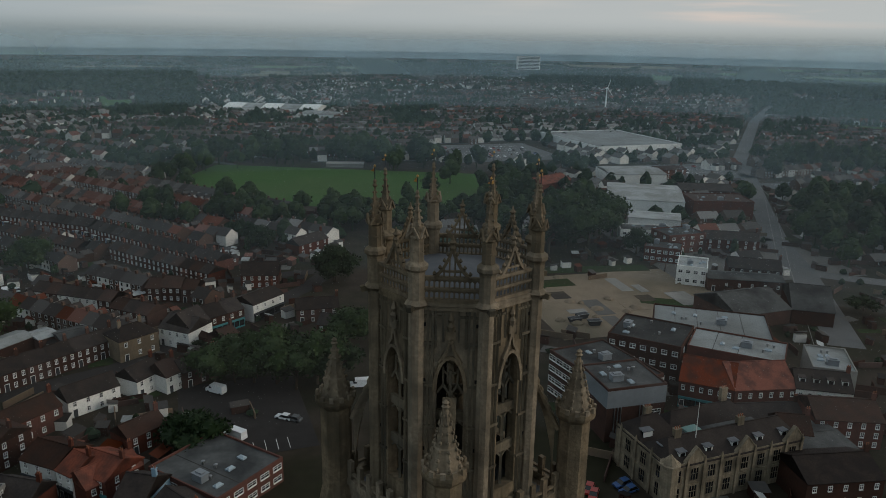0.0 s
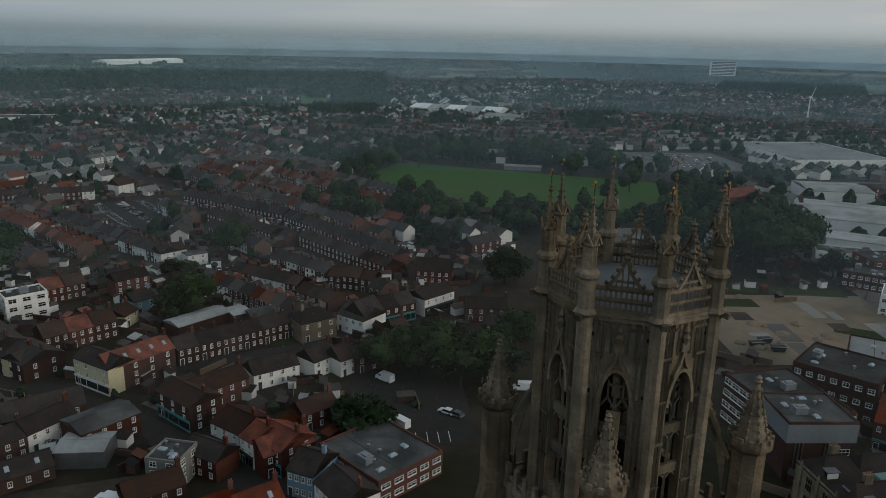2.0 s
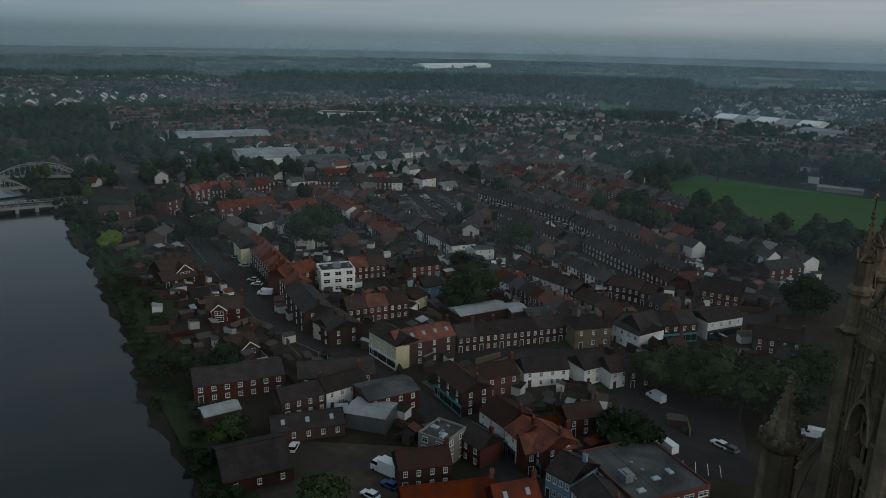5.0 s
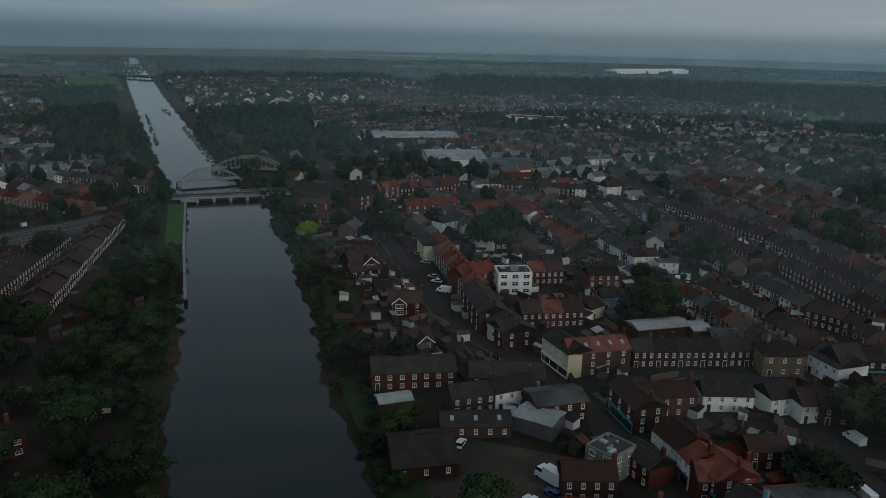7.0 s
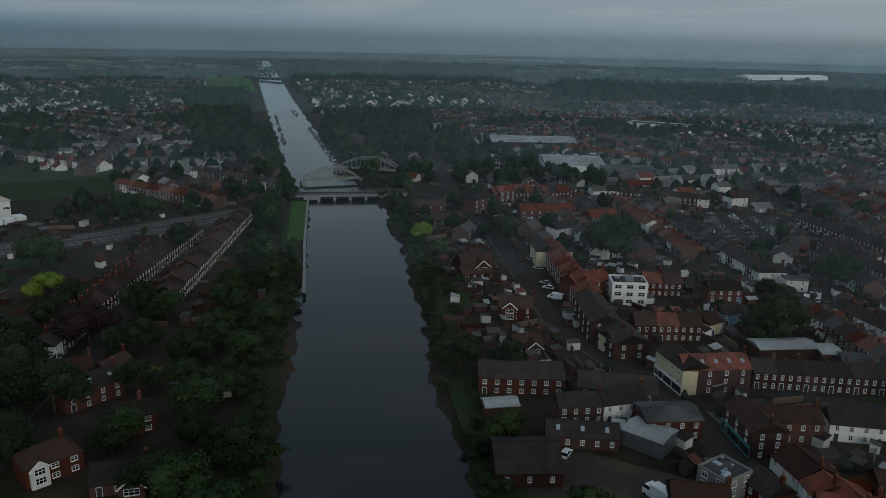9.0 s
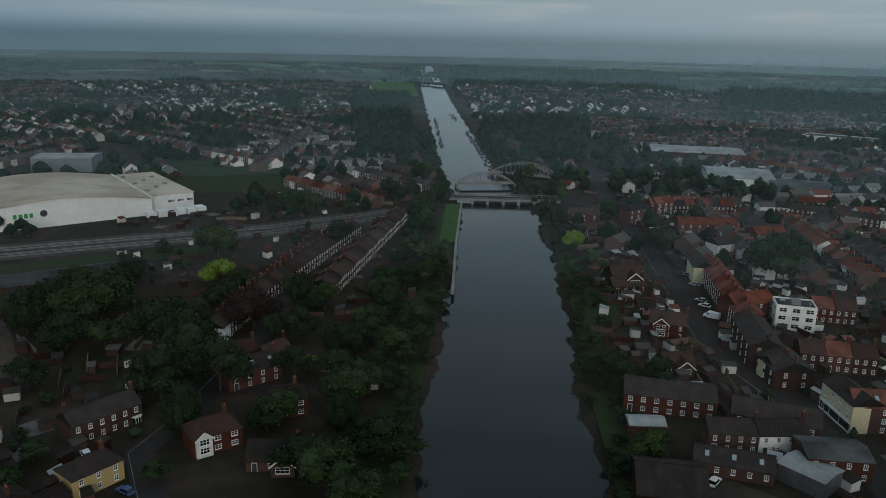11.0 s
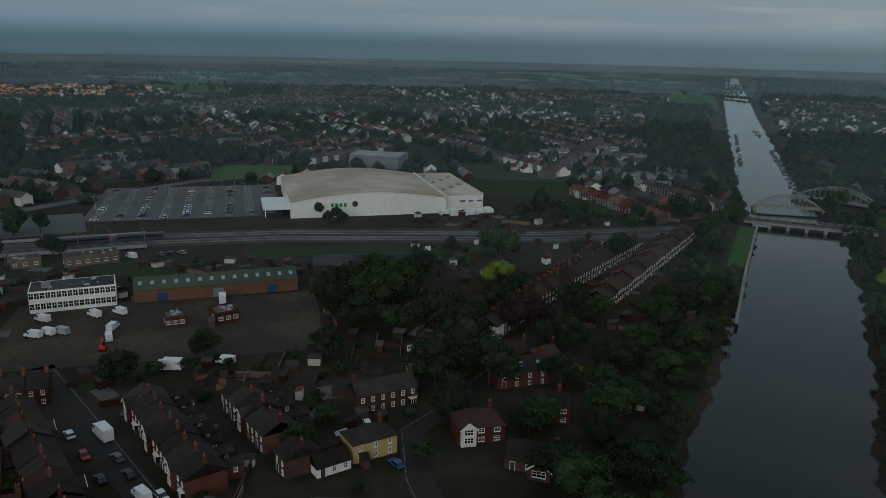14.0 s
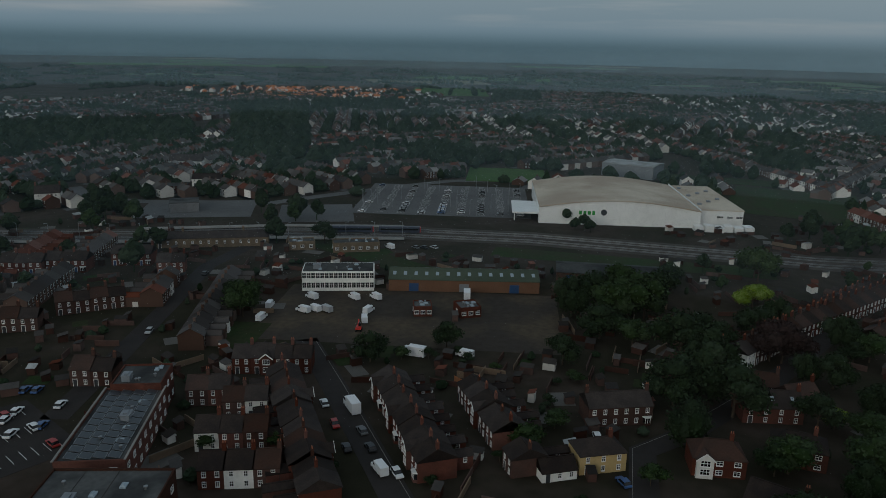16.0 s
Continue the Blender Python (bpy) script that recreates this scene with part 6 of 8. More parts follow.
car('van', 1, -214.8, -127.2, 70)
car('van', 0, -230.7, -124.7, 60)
car('van', 0, -224.7, -138.9, 70)
car('van', 0, -234.1, -117.6, 60)
car('van', 0, -220.1, -113.4, 0)
car('van', 0, -211.6, -110.6, 30)
car('truck', 0, -249.1, -87.6, 20)
car('truck', 0, -154.0, -84.2, 47)
car('van', 0, -130.9, -64.9, 50)
car('car', 2, -138.5, -71.1, 47)
car('car', 5, -144.7, -76.5, 47)
car('car', 0, -164.9, -24.0, 20)
car('car', 3, -147.3, -15.0, 40)
car('truck', 0, -192.0, -83.8, 90)
car('van', 0, -197.6, -69.6, 85)
car('van', 0, -300.0, -143.5, 60)
car('car', 5, -305.2, -133.1, 60)
car('car', 2, -306.9, -129.6, 60)
car('car', 1, -309.0, -125.4, 60)
car('car', 0, -114.6, -157.5, 20)
car('car', 0, -118.8, -158.8, 20)
car('car', 0, -125.8, -152.0, 20)
car('car', 3, -128.2, -167.1, 20)
car('car', 3, -129.5, -164.2, 20)
car('car', 0, -110.3, -150.4, 20)
car('car', 3, -116.1, -147.3, 20)
car('van', 0, -58.0, 177.4, -25)
car('van', 0, -46.9, 155.0, -30)
car('car', 0, -50.0, 154.1, -20)
car('car', 0, -37.7, 164.1, -20)
car('car', 5, -35.2, 163.4, -20)
car('van', 0, -21.3, 182.2, 10)
car('car', 0, -113.9, 103.0, -60)
car('truck', 0, -91.2, 108.4, 0)
car('car', 3, -87.4, 104.9, 0)
car('car', 0, -88.3, 99.8, 0)
car('van', 0, -198.4, 168.9, 30)
car('car', 0, -208.9, 174.1, 30)
car('car', 1, -214.1, 176.6, 30)
car('car', 1, -230.7, 186.2, 30)
car('car', 1, -242.8, 191.5, 30)
car('van', 0, -153.6, 249.8, -60)
car('car', 0, -151.0, 253.0, -60)
car('car', 1, -146.7, 252.5, -60)
car('car', 3, 38.5, 138.3, 30)
car('car', 3, 39.3, 135.9, 30)
car('car', 4, 31.2, 136.1, 70)
car('car', 4, 31.7, 134.1, 70)

# ---- single trees ----
tree(7, -224.6, 220.2, 1.5)
tree(1, -133.8, 204.5, 1.2)
tree(0, -135.7, 199.4, 1.0)
tree(0, -360.5, 329.9, 1.2)
tree(8, -55.2, 152.1, 2.0)
tree(1, -156.9, 271.8, 1.1)
tree(1, -59.0, 180.0, 0.9)
tree(2, -54.8, 183.3, 0.9)
tree(1, -49.6, 183.4, 1.0)
tree(1, -43.4, 184.4, 1.1)
tree(0, -38.5, 184.4, 1.1)
tree(1, -32.7, 183.4, 1.1)
tree(0, -27.3, 182.4, 1.1)
tree(1, -27.4, 209.3, 1.0)
tree(0, -40.8, 269.9, 1.2)
tree(8, -211.3, 314.8, 2.0)
tree(2, -261.5, 296.9, 0.8)
tree(0, -270.0, 193.4, 1.0)
tree(5, -293.2, 167.8, 1.0)
tree(3, -306.7, 215.8, 1.0)
tree(8, -53.7, 148.6, 2.2)
tree(1, -55.4, 187.7, 1.0)
tree(2, -49.6, 186.2, 0.9)
tree(1, -43.5, 183.0, 1.0)
tree(1, -37.7, 179.9, 1.0)
tree(0, -35.9, 186.7, 1.0)
tree(0, -143.8, 361.3, 0.9)
tree(0, -77.1, 309.7, 0.9)
tree(0, -39.9, 269.5, 1.2)
tree(7, 54.7, 323.0, 1.9)
tree(0, 45.9, 313.3, 1.7)
tree(1, 64.9, 323.7, 1.7)
tree(7, 73.9, 344.0, 1.6)
tree(0, 66.8, 365.5, 1.6)
tree(0, 84.5, 315.9, 1.0)
tree(3, 49.6, 342.3, 1.6)
tree(8, 144.6, 243.0, 1.8)
tree(0, -388.6, -82.4, 0.9)
tree(5, -283.9, 10.6, 1.1)
tree(5, -282.1, 6.8, 0.8)
tree(0, -258.8, -42.6, 1.2)
tree(1, -255.9, -28.1, 1.3)
tree(0, -271.8, -22.2, 1.2)
tree(3, -246.5, -48.1, 1.1)
tree(0, -229.4, -35.1, 1.1)
tree(2, -318.9, 12.7, 1.2)
tree(0, -216.9, -9.5, 1.4)
tree(3, -204.3, -1.0, 1.3)
tree(0, -189.7, -8.6, 1.2)
tree(4, -232.9, 15.4, 1.2)
tree(1, -198.5, -149.9, 0.9)
tree(0, -206.7, -159.5, 0.8)
tree(0, -295.6, -175.0, 0.9)
tree(0, -202.2, -77.3, 0.7)
tree(6, -151.9, -37.9, 1.3)
tree(6, -165.1, -34.4, 1.2)
tree(0, -182.8, -93.7, 0.8)
tree(6, -149.2, -9.6, 1.0)
tree(4, -232.4, 18.8, 1.1)
tree(4, -233.9, 22.6, 1.0)
tree(5, -289.8, 12.7, 1.0)
tree(2, -323.2, 11.2, 1.2)
tree(0, -318.9, 64.1, 1.1)
tree(5, -193.7, 29.7, 0.7)
tree(0, -189.8, 6.0, 1.3)
tree(3, -195.8, -2.4, 1.3)
tree(0, -255.2, -24.4, 1.3)
tree(1, -246.9, -32.1, 1.3)
tree(0, -422.0, 115.6, 1.1)
tree(2, -274.4, 198.6, 0.9)
tree(5, -292.7, 165.7, 1.0)
tree(0, -334.2, 178.5, 0.9)
tree(0, -352.7, 183.0, 0.9)
tree(0, -163.6, 106.2, 0.9)
tree(0, -718.1, 311.3, 1.2)
tree(1, -683.2, 384.2, 1.2)
tree(0, -577.8, 293.3, 1.1)

# ---- terraces filling the streets between, past those that one could count ----
homes, woods = Mesh(), Mesh()


def far_house(m, x, y, turn, w, d, h, rise, red, panes=False, pale=None, light=False):
    c, s = math.cos(turn), math.sin(turn)

    def P(u, v, z):
        return (x + u * c - v * s, y + u * s + v * c, z)
    a, b = w / 2, d / 2
    pale = random.random() < 0.2 if pale is None else pale
    m.add([P(-a, -b, -0.2), P(a, -b, -0.2), P(a, b, -0.2), P(-a, b, -0.2), P(-a, -b, h), P(a, -b, h), P(a, b, h), P(-a, b, h), P(-a, 0, h + rise), P(a, 0, h + rise)],
          [(0, 1, 5, 4), (1, 2, 6, 9, 5), (2, 3, 7, 6), (3, 0, 4, 8, 7)], 1 if pale else 0)
    o = 0.35
    m.add([P(-a - o, -b - o, h - 0.2), P(a + o, -b - o, h - 0.2), P(a + o, 0, h + rise + 0.1), P(-a - o, 0, h + rise + 0.1), P(a + o, b + o, h - 0.2), P(-a - o, b + o, h - 0.2)], [(0, 1, 2, 3), (3, 2, 4, 5)], 6 if light else 3 if red else 2)
    k = Mesh().box(a * 0.6, -0.4, h + rise * 0.6, a * 0.6 + 0.9, 0.4, h + rise + 1.1)
    m.add([P(*p) for p in k.v], k.f, 0)
    for z in ((0.9, h - 1.9) if h > 4 else (0.9,)):
        for u in (-a * 0.5, a * 0.5):
            for v in ((-b - 0.06, b + 0.06) if panes else (-b - 0.06,)):
                q = -0.05 if v < 0 else 0.05
                for g, t, i, j in ((0.62, 0, 0, 4), (0.4, 0.16, 0.04, 5)):
                    f = [P(u - g, v + (q if i else 0), z + t), P(u + g, v + (q if i else 0), z + t), P(u + g, v + (q if i else 0), z + 1.45 - t), P(u - g, v + (q if i else 0), z + 1.45 - t)]
                    m.add(f, [(0, 1, 2, 3)] if v < 0 else [(3, 2, 1, 0)], j)
    if panes:
        w2 = w * 0.45
        k = walls(5.0, w2, h * 0.75, 1.2)
        r = gable_roof(5.0, w2, h * 0.75, 1.2, 0.15)
        for mm, mt in ((k, 1 if pale else 0), (r, 3 if red else 2)):
            m.add([P(-a * 0.45 - p[1], b + 2.3 + p[0], p[2]) for p in mm.v], mm.f, mt)


def fill_far(x0, y0, x1, y1, rows, spacing, red=0.12, pale=0.15, skip=0.04):
    """rows of small houses, each further to the left of the first line."""
    length = math.hypot(x1 - x0, y1 - y0)
    ux, uy = (x1 - x0) / length, (y1 - y0) / length
    turn = math.atan2(uy, ux)
    for i in range(rows):
        s = 0.0
        r = random.random() < red
        flip = math.pi if i % 2 else 0.0
        while s < length:
            w = random.uniform(5.0, 6.2)
            x, y = x0 + ux * (s + w / 2) - uy * (spacing * i + 4), y0 + uy * (s + w / 2) + ux * (spacing * i + 4)
            if random.random() > skip and is_free(x, y, 1.9) and river_at(x, y)[0] > 12:
                far_house(homes, x, y, turn + flip, w, 7.6, 4.9, random.uniform(2.0, 2.5), r if random.random() < 0.85 else not r, True, random.random() < pale)
                take(x, y, 2.6)
            s += w


fill_far(-285, 425, -120, 320, 4, 22)
fill_far(-230, 330, -150, 275, 3, 18)
fill_far(-330, 265, -230, 215, 4, 19)
fill_far(-150, 232, -95, 205, 3, 17)
fill(["terrace_gable", "terrace_bay", "terrace"], -165, -84, -128, -54, 1, 20, "bay-fronted street terrace", 0)
fill(["terrace", "terrace_annex", "terrace_gable", "terrace_dark", "terrace_white"], -116, -66, -162, -105, 1, 19, "brick street terrace", 0.05)
row(['plain_dark', 'terrace_white', 'plain_brick'], -136.8, -110.8, -147.6, -90.8, 'small backyard houses', force=False)
row(['terrace_white', 'plain_brick', 'plain_dark'], -121.6, -106.9, -133.1, -84.4, 'small backyard houses', force=False)
row(['plain_brick', 'plain_white', 'plain_dark'], -109.6, -96.3, -122.2, -71.5, 'small backyard houses', force=False)
row(['plain_dark', 'plain_brick'], -138.4, -123.3, -142.7, -115.3, 'small backyard houses', force=False)
fill(["terrace_annex", "terrace", "terrace_gable"], -171, -62, -140, -38, 1, 20, "brick terrace backs", 0)
row(['terrace_bay', 'terrace'], -198.0, -263.3, -204.9, -249.1, 'bay-fronted terrace')
row(['terrace_bay', 'terrace'], -207.6, -250.4, -215.9, -233.2, 'bay-fronted terrace')
row(['terrace_bay', 'terrace'], -225.9, -234.4, -232.8, -220.1, 'bay-fronted terrace')
row(['terrace_bay', 'terrace'], -223.9, -209.2, -230.1, -200.0, 'bay-fronted terrace')
row(['terrace_dark', 'terrace_annex'], -154.5, -209.1, -161.9, -198.9, 'brick terrace')
row(['terrace_dark', 'terrace_annex'], -172.9, -205.9, -188.3, -192.9, 'brick terrace')
row(['terrace_dark', 'terrace_annex'], -135.3, -159.0, -139.3, -150.2, 'brick terrace')
row(['terrace', 'terrace_gable', 'terrace'], -159.4, -124.8, -170.1, -101.2, 'brick terrace by the yard')
fill_far(-150.0, -156.6, -219.9, -193.6, 1, 20)
fill_far(-226.4, -180.1, -168.5, -151.0, 1, 20)
fill_far(-170, -215, -250, -255, 3, 24)
fill_far(-310, 470, -230, 430, 3, 26)
fill_far(-540, 400, -380, 440, 4, 30)
fill_far(-470, 60, -400, 95, 4, 28)
fill_far(240, 430, 330, 470, 4, 40)
fill_far(-560, 170, -470, 150, 3, 26)
fill_far(-527, 57, -746, 126, 1, 20, 0.1, 0.35)
fill_far(-629, 5, -540, 61, 1, 20, 0.1, 0.4)

# ---- stone sessions house with slate roofs ----
def sessions_house():
    ob = thing("sessions_house", "honey stone public building with steep slate roofs and dormers", "public building", 58, 145, 21)
    for nm, x0, y0, x1, y1, h, rise in (("front_range", -17, -9, 17, 1, 9, 3.6), ("side_range", -17, 1, -7, 9.5, 9, 3.6), ("rear_range", -7, 4, 15, 12, 7.5, 3.2)):
        w, d = x1 - x0, y1 - y0
        along = w >= d
        a, b = (w, d) if along else (d, w)
        r = gable_roof(a, b, h, rise, 0.25, hip=3.0)
        m = Mesh().box(-a / 2, -b / 2, -0.3, a / 2, b / 2, h)
        for pn, mm, mt in ((nm, m, STONE_PALE), (nm + "_roof", r, SLATE)):
            q = part(pn, mm, mt, ob)
            q.matrix_basis = pose((x0 + x1) / 2, (y0 + y1) / 2, 0, 0, 0, 0 if along else 90)
    for i in range(8):
        for z in (1.2, 5.2):
            add_window(ob, -15 + i * 4.2, -9, z, 2.0, 2.9, 0, 2, STONE_PALE)
    for i in range(3):
        for z in (1.2, 5.2):
            add_window(ob, -17, -6 + i * 5.4, z, 2.0, 2.9, -90, 2, STONE_PALE)
    for i in range(5):
        dm = Mesh().box(-0.8, 0, 0, 0.8, 2.2, 1.5).box(-1.0, -0.2, 1.5, 1.0, 2.4, 1.65, 1).box(-0.55, -0.04, 0.25, 0.55, 0, 1.3, 2)
        q = part("dormer", dm, [WHITE_PAINT, LEAD, GLASS], ob, "white-painted dormer")
        q.matrix_basis = pose(-13 + i * 6.5, -7.6, 9.6)
        if i < 2:
            q = part("dormer", dm, [WHITE_PAINT, LEAD, GLASS], ob, "white-painted dormer")
            q.matrix_basis = pose(-15.6, 5.5 - 9 + i * 6.0, 9.6, 0, 0, -90)
    for i in range(9):
        part("pilaster", Mesh().box(-17 + i * 4.2 - 0.3, -9.35, -0.3, -17 + i * 4.2 + 0.3, -8.98, 9.0).lathe(-17 + i * 4.2, -9.2, [(0.3, 9.0), (0.3, 9.7), (0.05, 10.6)], 4, 0.5), STONE_PALE, ob)
    for i in range(4):
        part("pilaster", Mesh().box(-17.35, -8.7 + i * 5.4 - 0.3, -0.3, -16.98, -8.7 + i * 5.4 + 0.3, 9.0).lathe(-17.2, -8.7 + i * 5.4, [(0.3, 9.0), (0.3, 9.7), (0.05, 10.6)], 4, 0.5), STONE_PALE, ob)
    for z0, z1, o in ((4.4, 4.7, 0.14), (8.5, 8.75, 0.2), (8.75, 9.5, 0.06)):
        part("string_course", Mesh().box(-17 - o, -9 - o, z0, 17, -8.9, z1).box(-17 - o, -8.9, z0, -16.9, 9.5, z1), STONE_PALE, ob)
    for i in range(3):
        x = -10.7 + i * 12.6
        gm = Mesh().loft([[(x - 2.6, q, 9.4), (x + 2.6, q, 9.4), (x + 0.2, q, 12.4), (x - 0.2, q, 12.4)] for q in (-9.1, -8.4)])
        gm.beam((x - 2.7, -8.8, 9.4), (x, -8.8, 12.6), 0.9, 0.2).beam((x + 2.7, -8.8, 9.4), (x, -8.8, 12.6), 0.9, 0.2)
        part("gable", gm, STONE_PALE, ob, "stone gable over the front")
    for x, y in ((-12, -4), (4, -4), (-12, 6), (10, 8)):
        c = part("chimney", chimney_mesh(1.6, 1.0, 2.2, 3), [STONE_PALE, POT], ob)
        c.matrix_basis = pose(x, y, 12)
    lan = Mesh().lathe(0, 0, [(2.6, 0), (2.6, 0.5), (0.15, 1.8)], 4, 0.5)
    q = part("roof_lantern", lan, COPPER_GREEN, ob, "pale green glazed roof lantern")
    q.matrix_basis = pose(-2, 2.6, 8.2)
    part("courtyard_roof", Mesh().box(-7, 1, 0, 15, 4, 8.2), FLAT_ROOF, ob)
    part("flagpole", Mesh().lathe(-8, -5, [(0.09, 11), (0.05, 20)], 6), WHITE_PAINT, ob, "white flagpole")
    bay = Mesh()
    bay.lathe(-17, -9, [(1.9, -0.3), (1.9, 9.6), (2.15, 9.8), (2.15, 10.3), (1.7, 10.4), (0.1, 12.2)], 8, 0.5)
    part("corner_bay", bay, STONE_PALE, ob, "octagonal stone corner bay")
    for x, y, r in ((50, 141, 10), (66, 147, 10), (55, 158, 9), (68, 158, 9)):
        take(x, y, r)


STONE_PALE = material("honey_stone", (0.30, 0.245, 0.175), 0.9, (0.10, 0.085, 0.064), 1.3, 0.9, fine=0.6, streak=0.5)
sessions_house()

# ---- large plots ----
plot("park", -72, 458, 190, 118, -6, GRASS, 0.06, "mown green park grass", "park")
plot("car_park", -48, 166, 30, 40, 20, ASPHALT, 0.05, "asphalt car park behind the shops", "car park")
plot("cleared_ground", 66, 256, 74, 62, 15, RUBBLE, 0.04, "cleared building ground with pale rubble", "ground")
plot("verge", 88, 252, 34, 7, -12, ROUGH_GRASS, 0.09, "strip of rough green grass", "grass", False)
plot("verge", 62, 292, 44, 8, 8, ROUGH_GRASS, 0.09, "strip of rough green grass", "grass", False)
plot("yard", -98, 102, 34, 26, 32, YARD, 0.05, "worn dirt yard with pale patches", "yard")
plot("car_park", -236, 330, 70, 46, -38, ASPHALT, 0.05, "asphalt car park among houses", "car park")
plot("yard", -224, -98, 56, 100, 16.5, YARD, 0.05, "worn asphalt depot yard", "yard")
plot("lawn", -184, -143, 22, 18, 16, ROUGH_GRASS, 0.09, "rough green lawn beside the depot", "grass")
plot("car_park", -105, -152, 30, 34, -20, ASPHALT, 0.05, "asphalt car park beside a flat-roofed hall", "car park")
plot("station_yard", -330, -275, 44, 60, 30, PALE_ASPHALT, 0.055, "pale asphalt station forecourt", "yard")
plot("car_park", -350, -212, 44, 40, 30, PALE_ASPHALT, 0.05, "pale asphalt car park by the station", "car park", False)
plot("car_park", -418, -163, 92, 100, 108 - 90, PALE_ASPHALT, 0.06, "large supermarket car park", "car park")
plot("works_yard", 118, 350, 80, 140, 12, PAVING, 0.045, "paved works yards between sheds", "yard", False)
plot("car_park", 40, 610, 90, 90, 18, PALE_ASPHALT, 0.05, "asphalt car park before the superstore", "car park")
plot("car_park", 165, 530, 90, 60, 15, PALE_ASPHALT, 0.05, "asphalt retail car park", "car park")
plot("car_park", 250, 478, 80, 46, 15, PALE_ASPHALT, 0.05, "asphalt car park among trees", "car park")


for cx, cy, lx, ly, tn in ((-220, 139, 26, 16, 152), (-260, 162, 30, 14, 152), (-300, 178, 30, 14, 152)):
    plot("lawn", cx, cy, lx, ly, tn, ROUGH_GRASS, 0.085, "green garden lawn above the river", "lawn", False)
plot("verge", -284, -145, 16, 120, -21, ROUGH_GRASS, 0.05, "rough grass beside the railway", "grass")
plot("verge", -325, -40, 16, 120, 8, ROUGH_GRASS, 0.05, "rough grass beside the railway", "grass", False)

# ---- supermarket with its curved roof ----
def supermarket():
    x0, y0, x1, y1 = -382.0, -95.3, -415.2, 7.5
    cx, cy, w, turn = line_frame(x0, y0, x1, y1, 78)
    ob = thing("supermarket", "long white supermarket with a curved tan roof", "supermarket", cx, cy, turn)
    d, split, n = 78, w * 0.22, 18

    def top(x):
        u = (x + w / 2) / (w - split)
        return 9.2 + 4.4 * math.sin(math.pi * max(0, min(1, u))) if x < w / 2 - split else 9.2
    xs = [-w / 2 + (w - split) * i / n for i in range(n + 1)]
    m, r = Mesh(), Mesh()
    for a, b in zip(xs, xs[1:]):
        za, zb = top(a) - 0.5, top(b) - 0.5
        m.add([(a, -d / 2, -0.3), (b, -d / 2, -0.3), (b, -d / 2, zb), (a, -d / 2, za), (a, d / 2, -0.3), (b, d / 2, -0.3), (b, d / 2, zb), (a, d / 2, za)], [(0, 1, 2, 3), (7, 6, 5, 4)])
    m.add([(-w / 2, -d / 2, -0.3), (-w / 2, d / 2, -0.3), (-w / 2, d / 2, 8.7), (-w / 2, -d / 2, 8.7)], [(3, 2, 1, 0)])
    m.box(w / 2 - split, -d / 2 + 6, -0.3, w / 2, d / 2, 8.6)
    part("wall", m, WHITE_CLAD, ob, "white metal cladding")
    r.loft([[(x, -d / 2 - 0.6, top(x) - 0.5 + 0.0 * k), (x, -d / 2 - 0.6, top(x)), (x, d / 2 + 0.4, top(x)), (x, d / 2 + 0.4, top(x) - 0.5)] for k, x in enumerate(xs[:-1] + [xs[-1] - 0.01])])
    part("low_roof", Mesh().box(w / 2 - split + 0.05, -d / 2 + 5.6, 8.6, w / 2 + 0.4, d / 2 + 0.4, 9.0), TAN_ROOF, ob)
    part("roof", r, TAN_ROOF, ob, "tan membrane roof")
    k = Mesh().box(w / 2 - split - 0.2, -d / 2 - 0.4, 8.9, w / 2 - split + 0.3, d / 2 + 0.3, 9.9)
    part("coping", k, WHITE_CLAD, ob)
    part("entrance_canopy", Mesh().box(-w / 2 - 14, -d / 2 + 3, 4.2, -w / 2 + 0.1, -d / 2 + 34, 5.0).box(-w / 2 - 13, -d / 2 + 4, -0.3, -w / 2 - 12.6, -d / 2 + 4.4, 4.2).box(-w / 2 - 13, -d / 2 + 32, -0.3, -w / 2 - 12.6, -d / 2 + 32.4, 4.2), WHITE_CLAD, ob)
    part("glazing", Mesh().box(-w / 2 - 0.12, -d / 2 + 6, 0.2, -w / 2, -d / 2 + 30, 4.0), GLASS, ob)
    for i in range(4):
        part("sign", Mesh().box(-w / 2 + 21 + i * 2.3, -d / 2 - 0.3, 5.4, -w / 2 + 22.5 + i * 2.3, -d / 2 - 0.02, 7.4), GREEN_PAINT, ob, "plain green sign shape")
    disc = Mesh().loft([[(-w / 2 + 34 + 1.6 * math.cos(q), yy, 6.8 + 1.6 * math.sin(q)) for q in (2 * math.pi * j / 16 for j in range(16))] for yy in (-d / 2 - 0.02, -d / 2 - 0.2)])
    part("sign", disc, IRON, ob, "plain dark round sign")
    for i in range(6):
        part("loading_store", Mesh().box(w / 2 - 28 + i * 5, -d / 2 - 7 - (i % 3), 0, w / 2 - 23.6 + i * 5, -d / 2 - 2, 2.6 + (i % 2) * 0.6), WHITE_CLAD, ob)
    for i in range(7):
        part("roof_vent", Mesh().box(-1, -1, 0, 1, 1, 0.9), GREY_CLAD, ob).matrix_basis = pose(w / 2 - 20 + (i % 3) * 7, -20 + i * 8, 9.0)
    for i in range(3):
        add_window(ob, w / 2 - 12 + i * 5, -d / 2 + 6, 4.5, 3.4, 1.2)
    for k in range(8):
        take(x0 + (x1 - x0) * (k + 0.5) / 8 - 25, y0 + (y1 - y0) * (k + 0.5) / 8, 30)


supermarket()


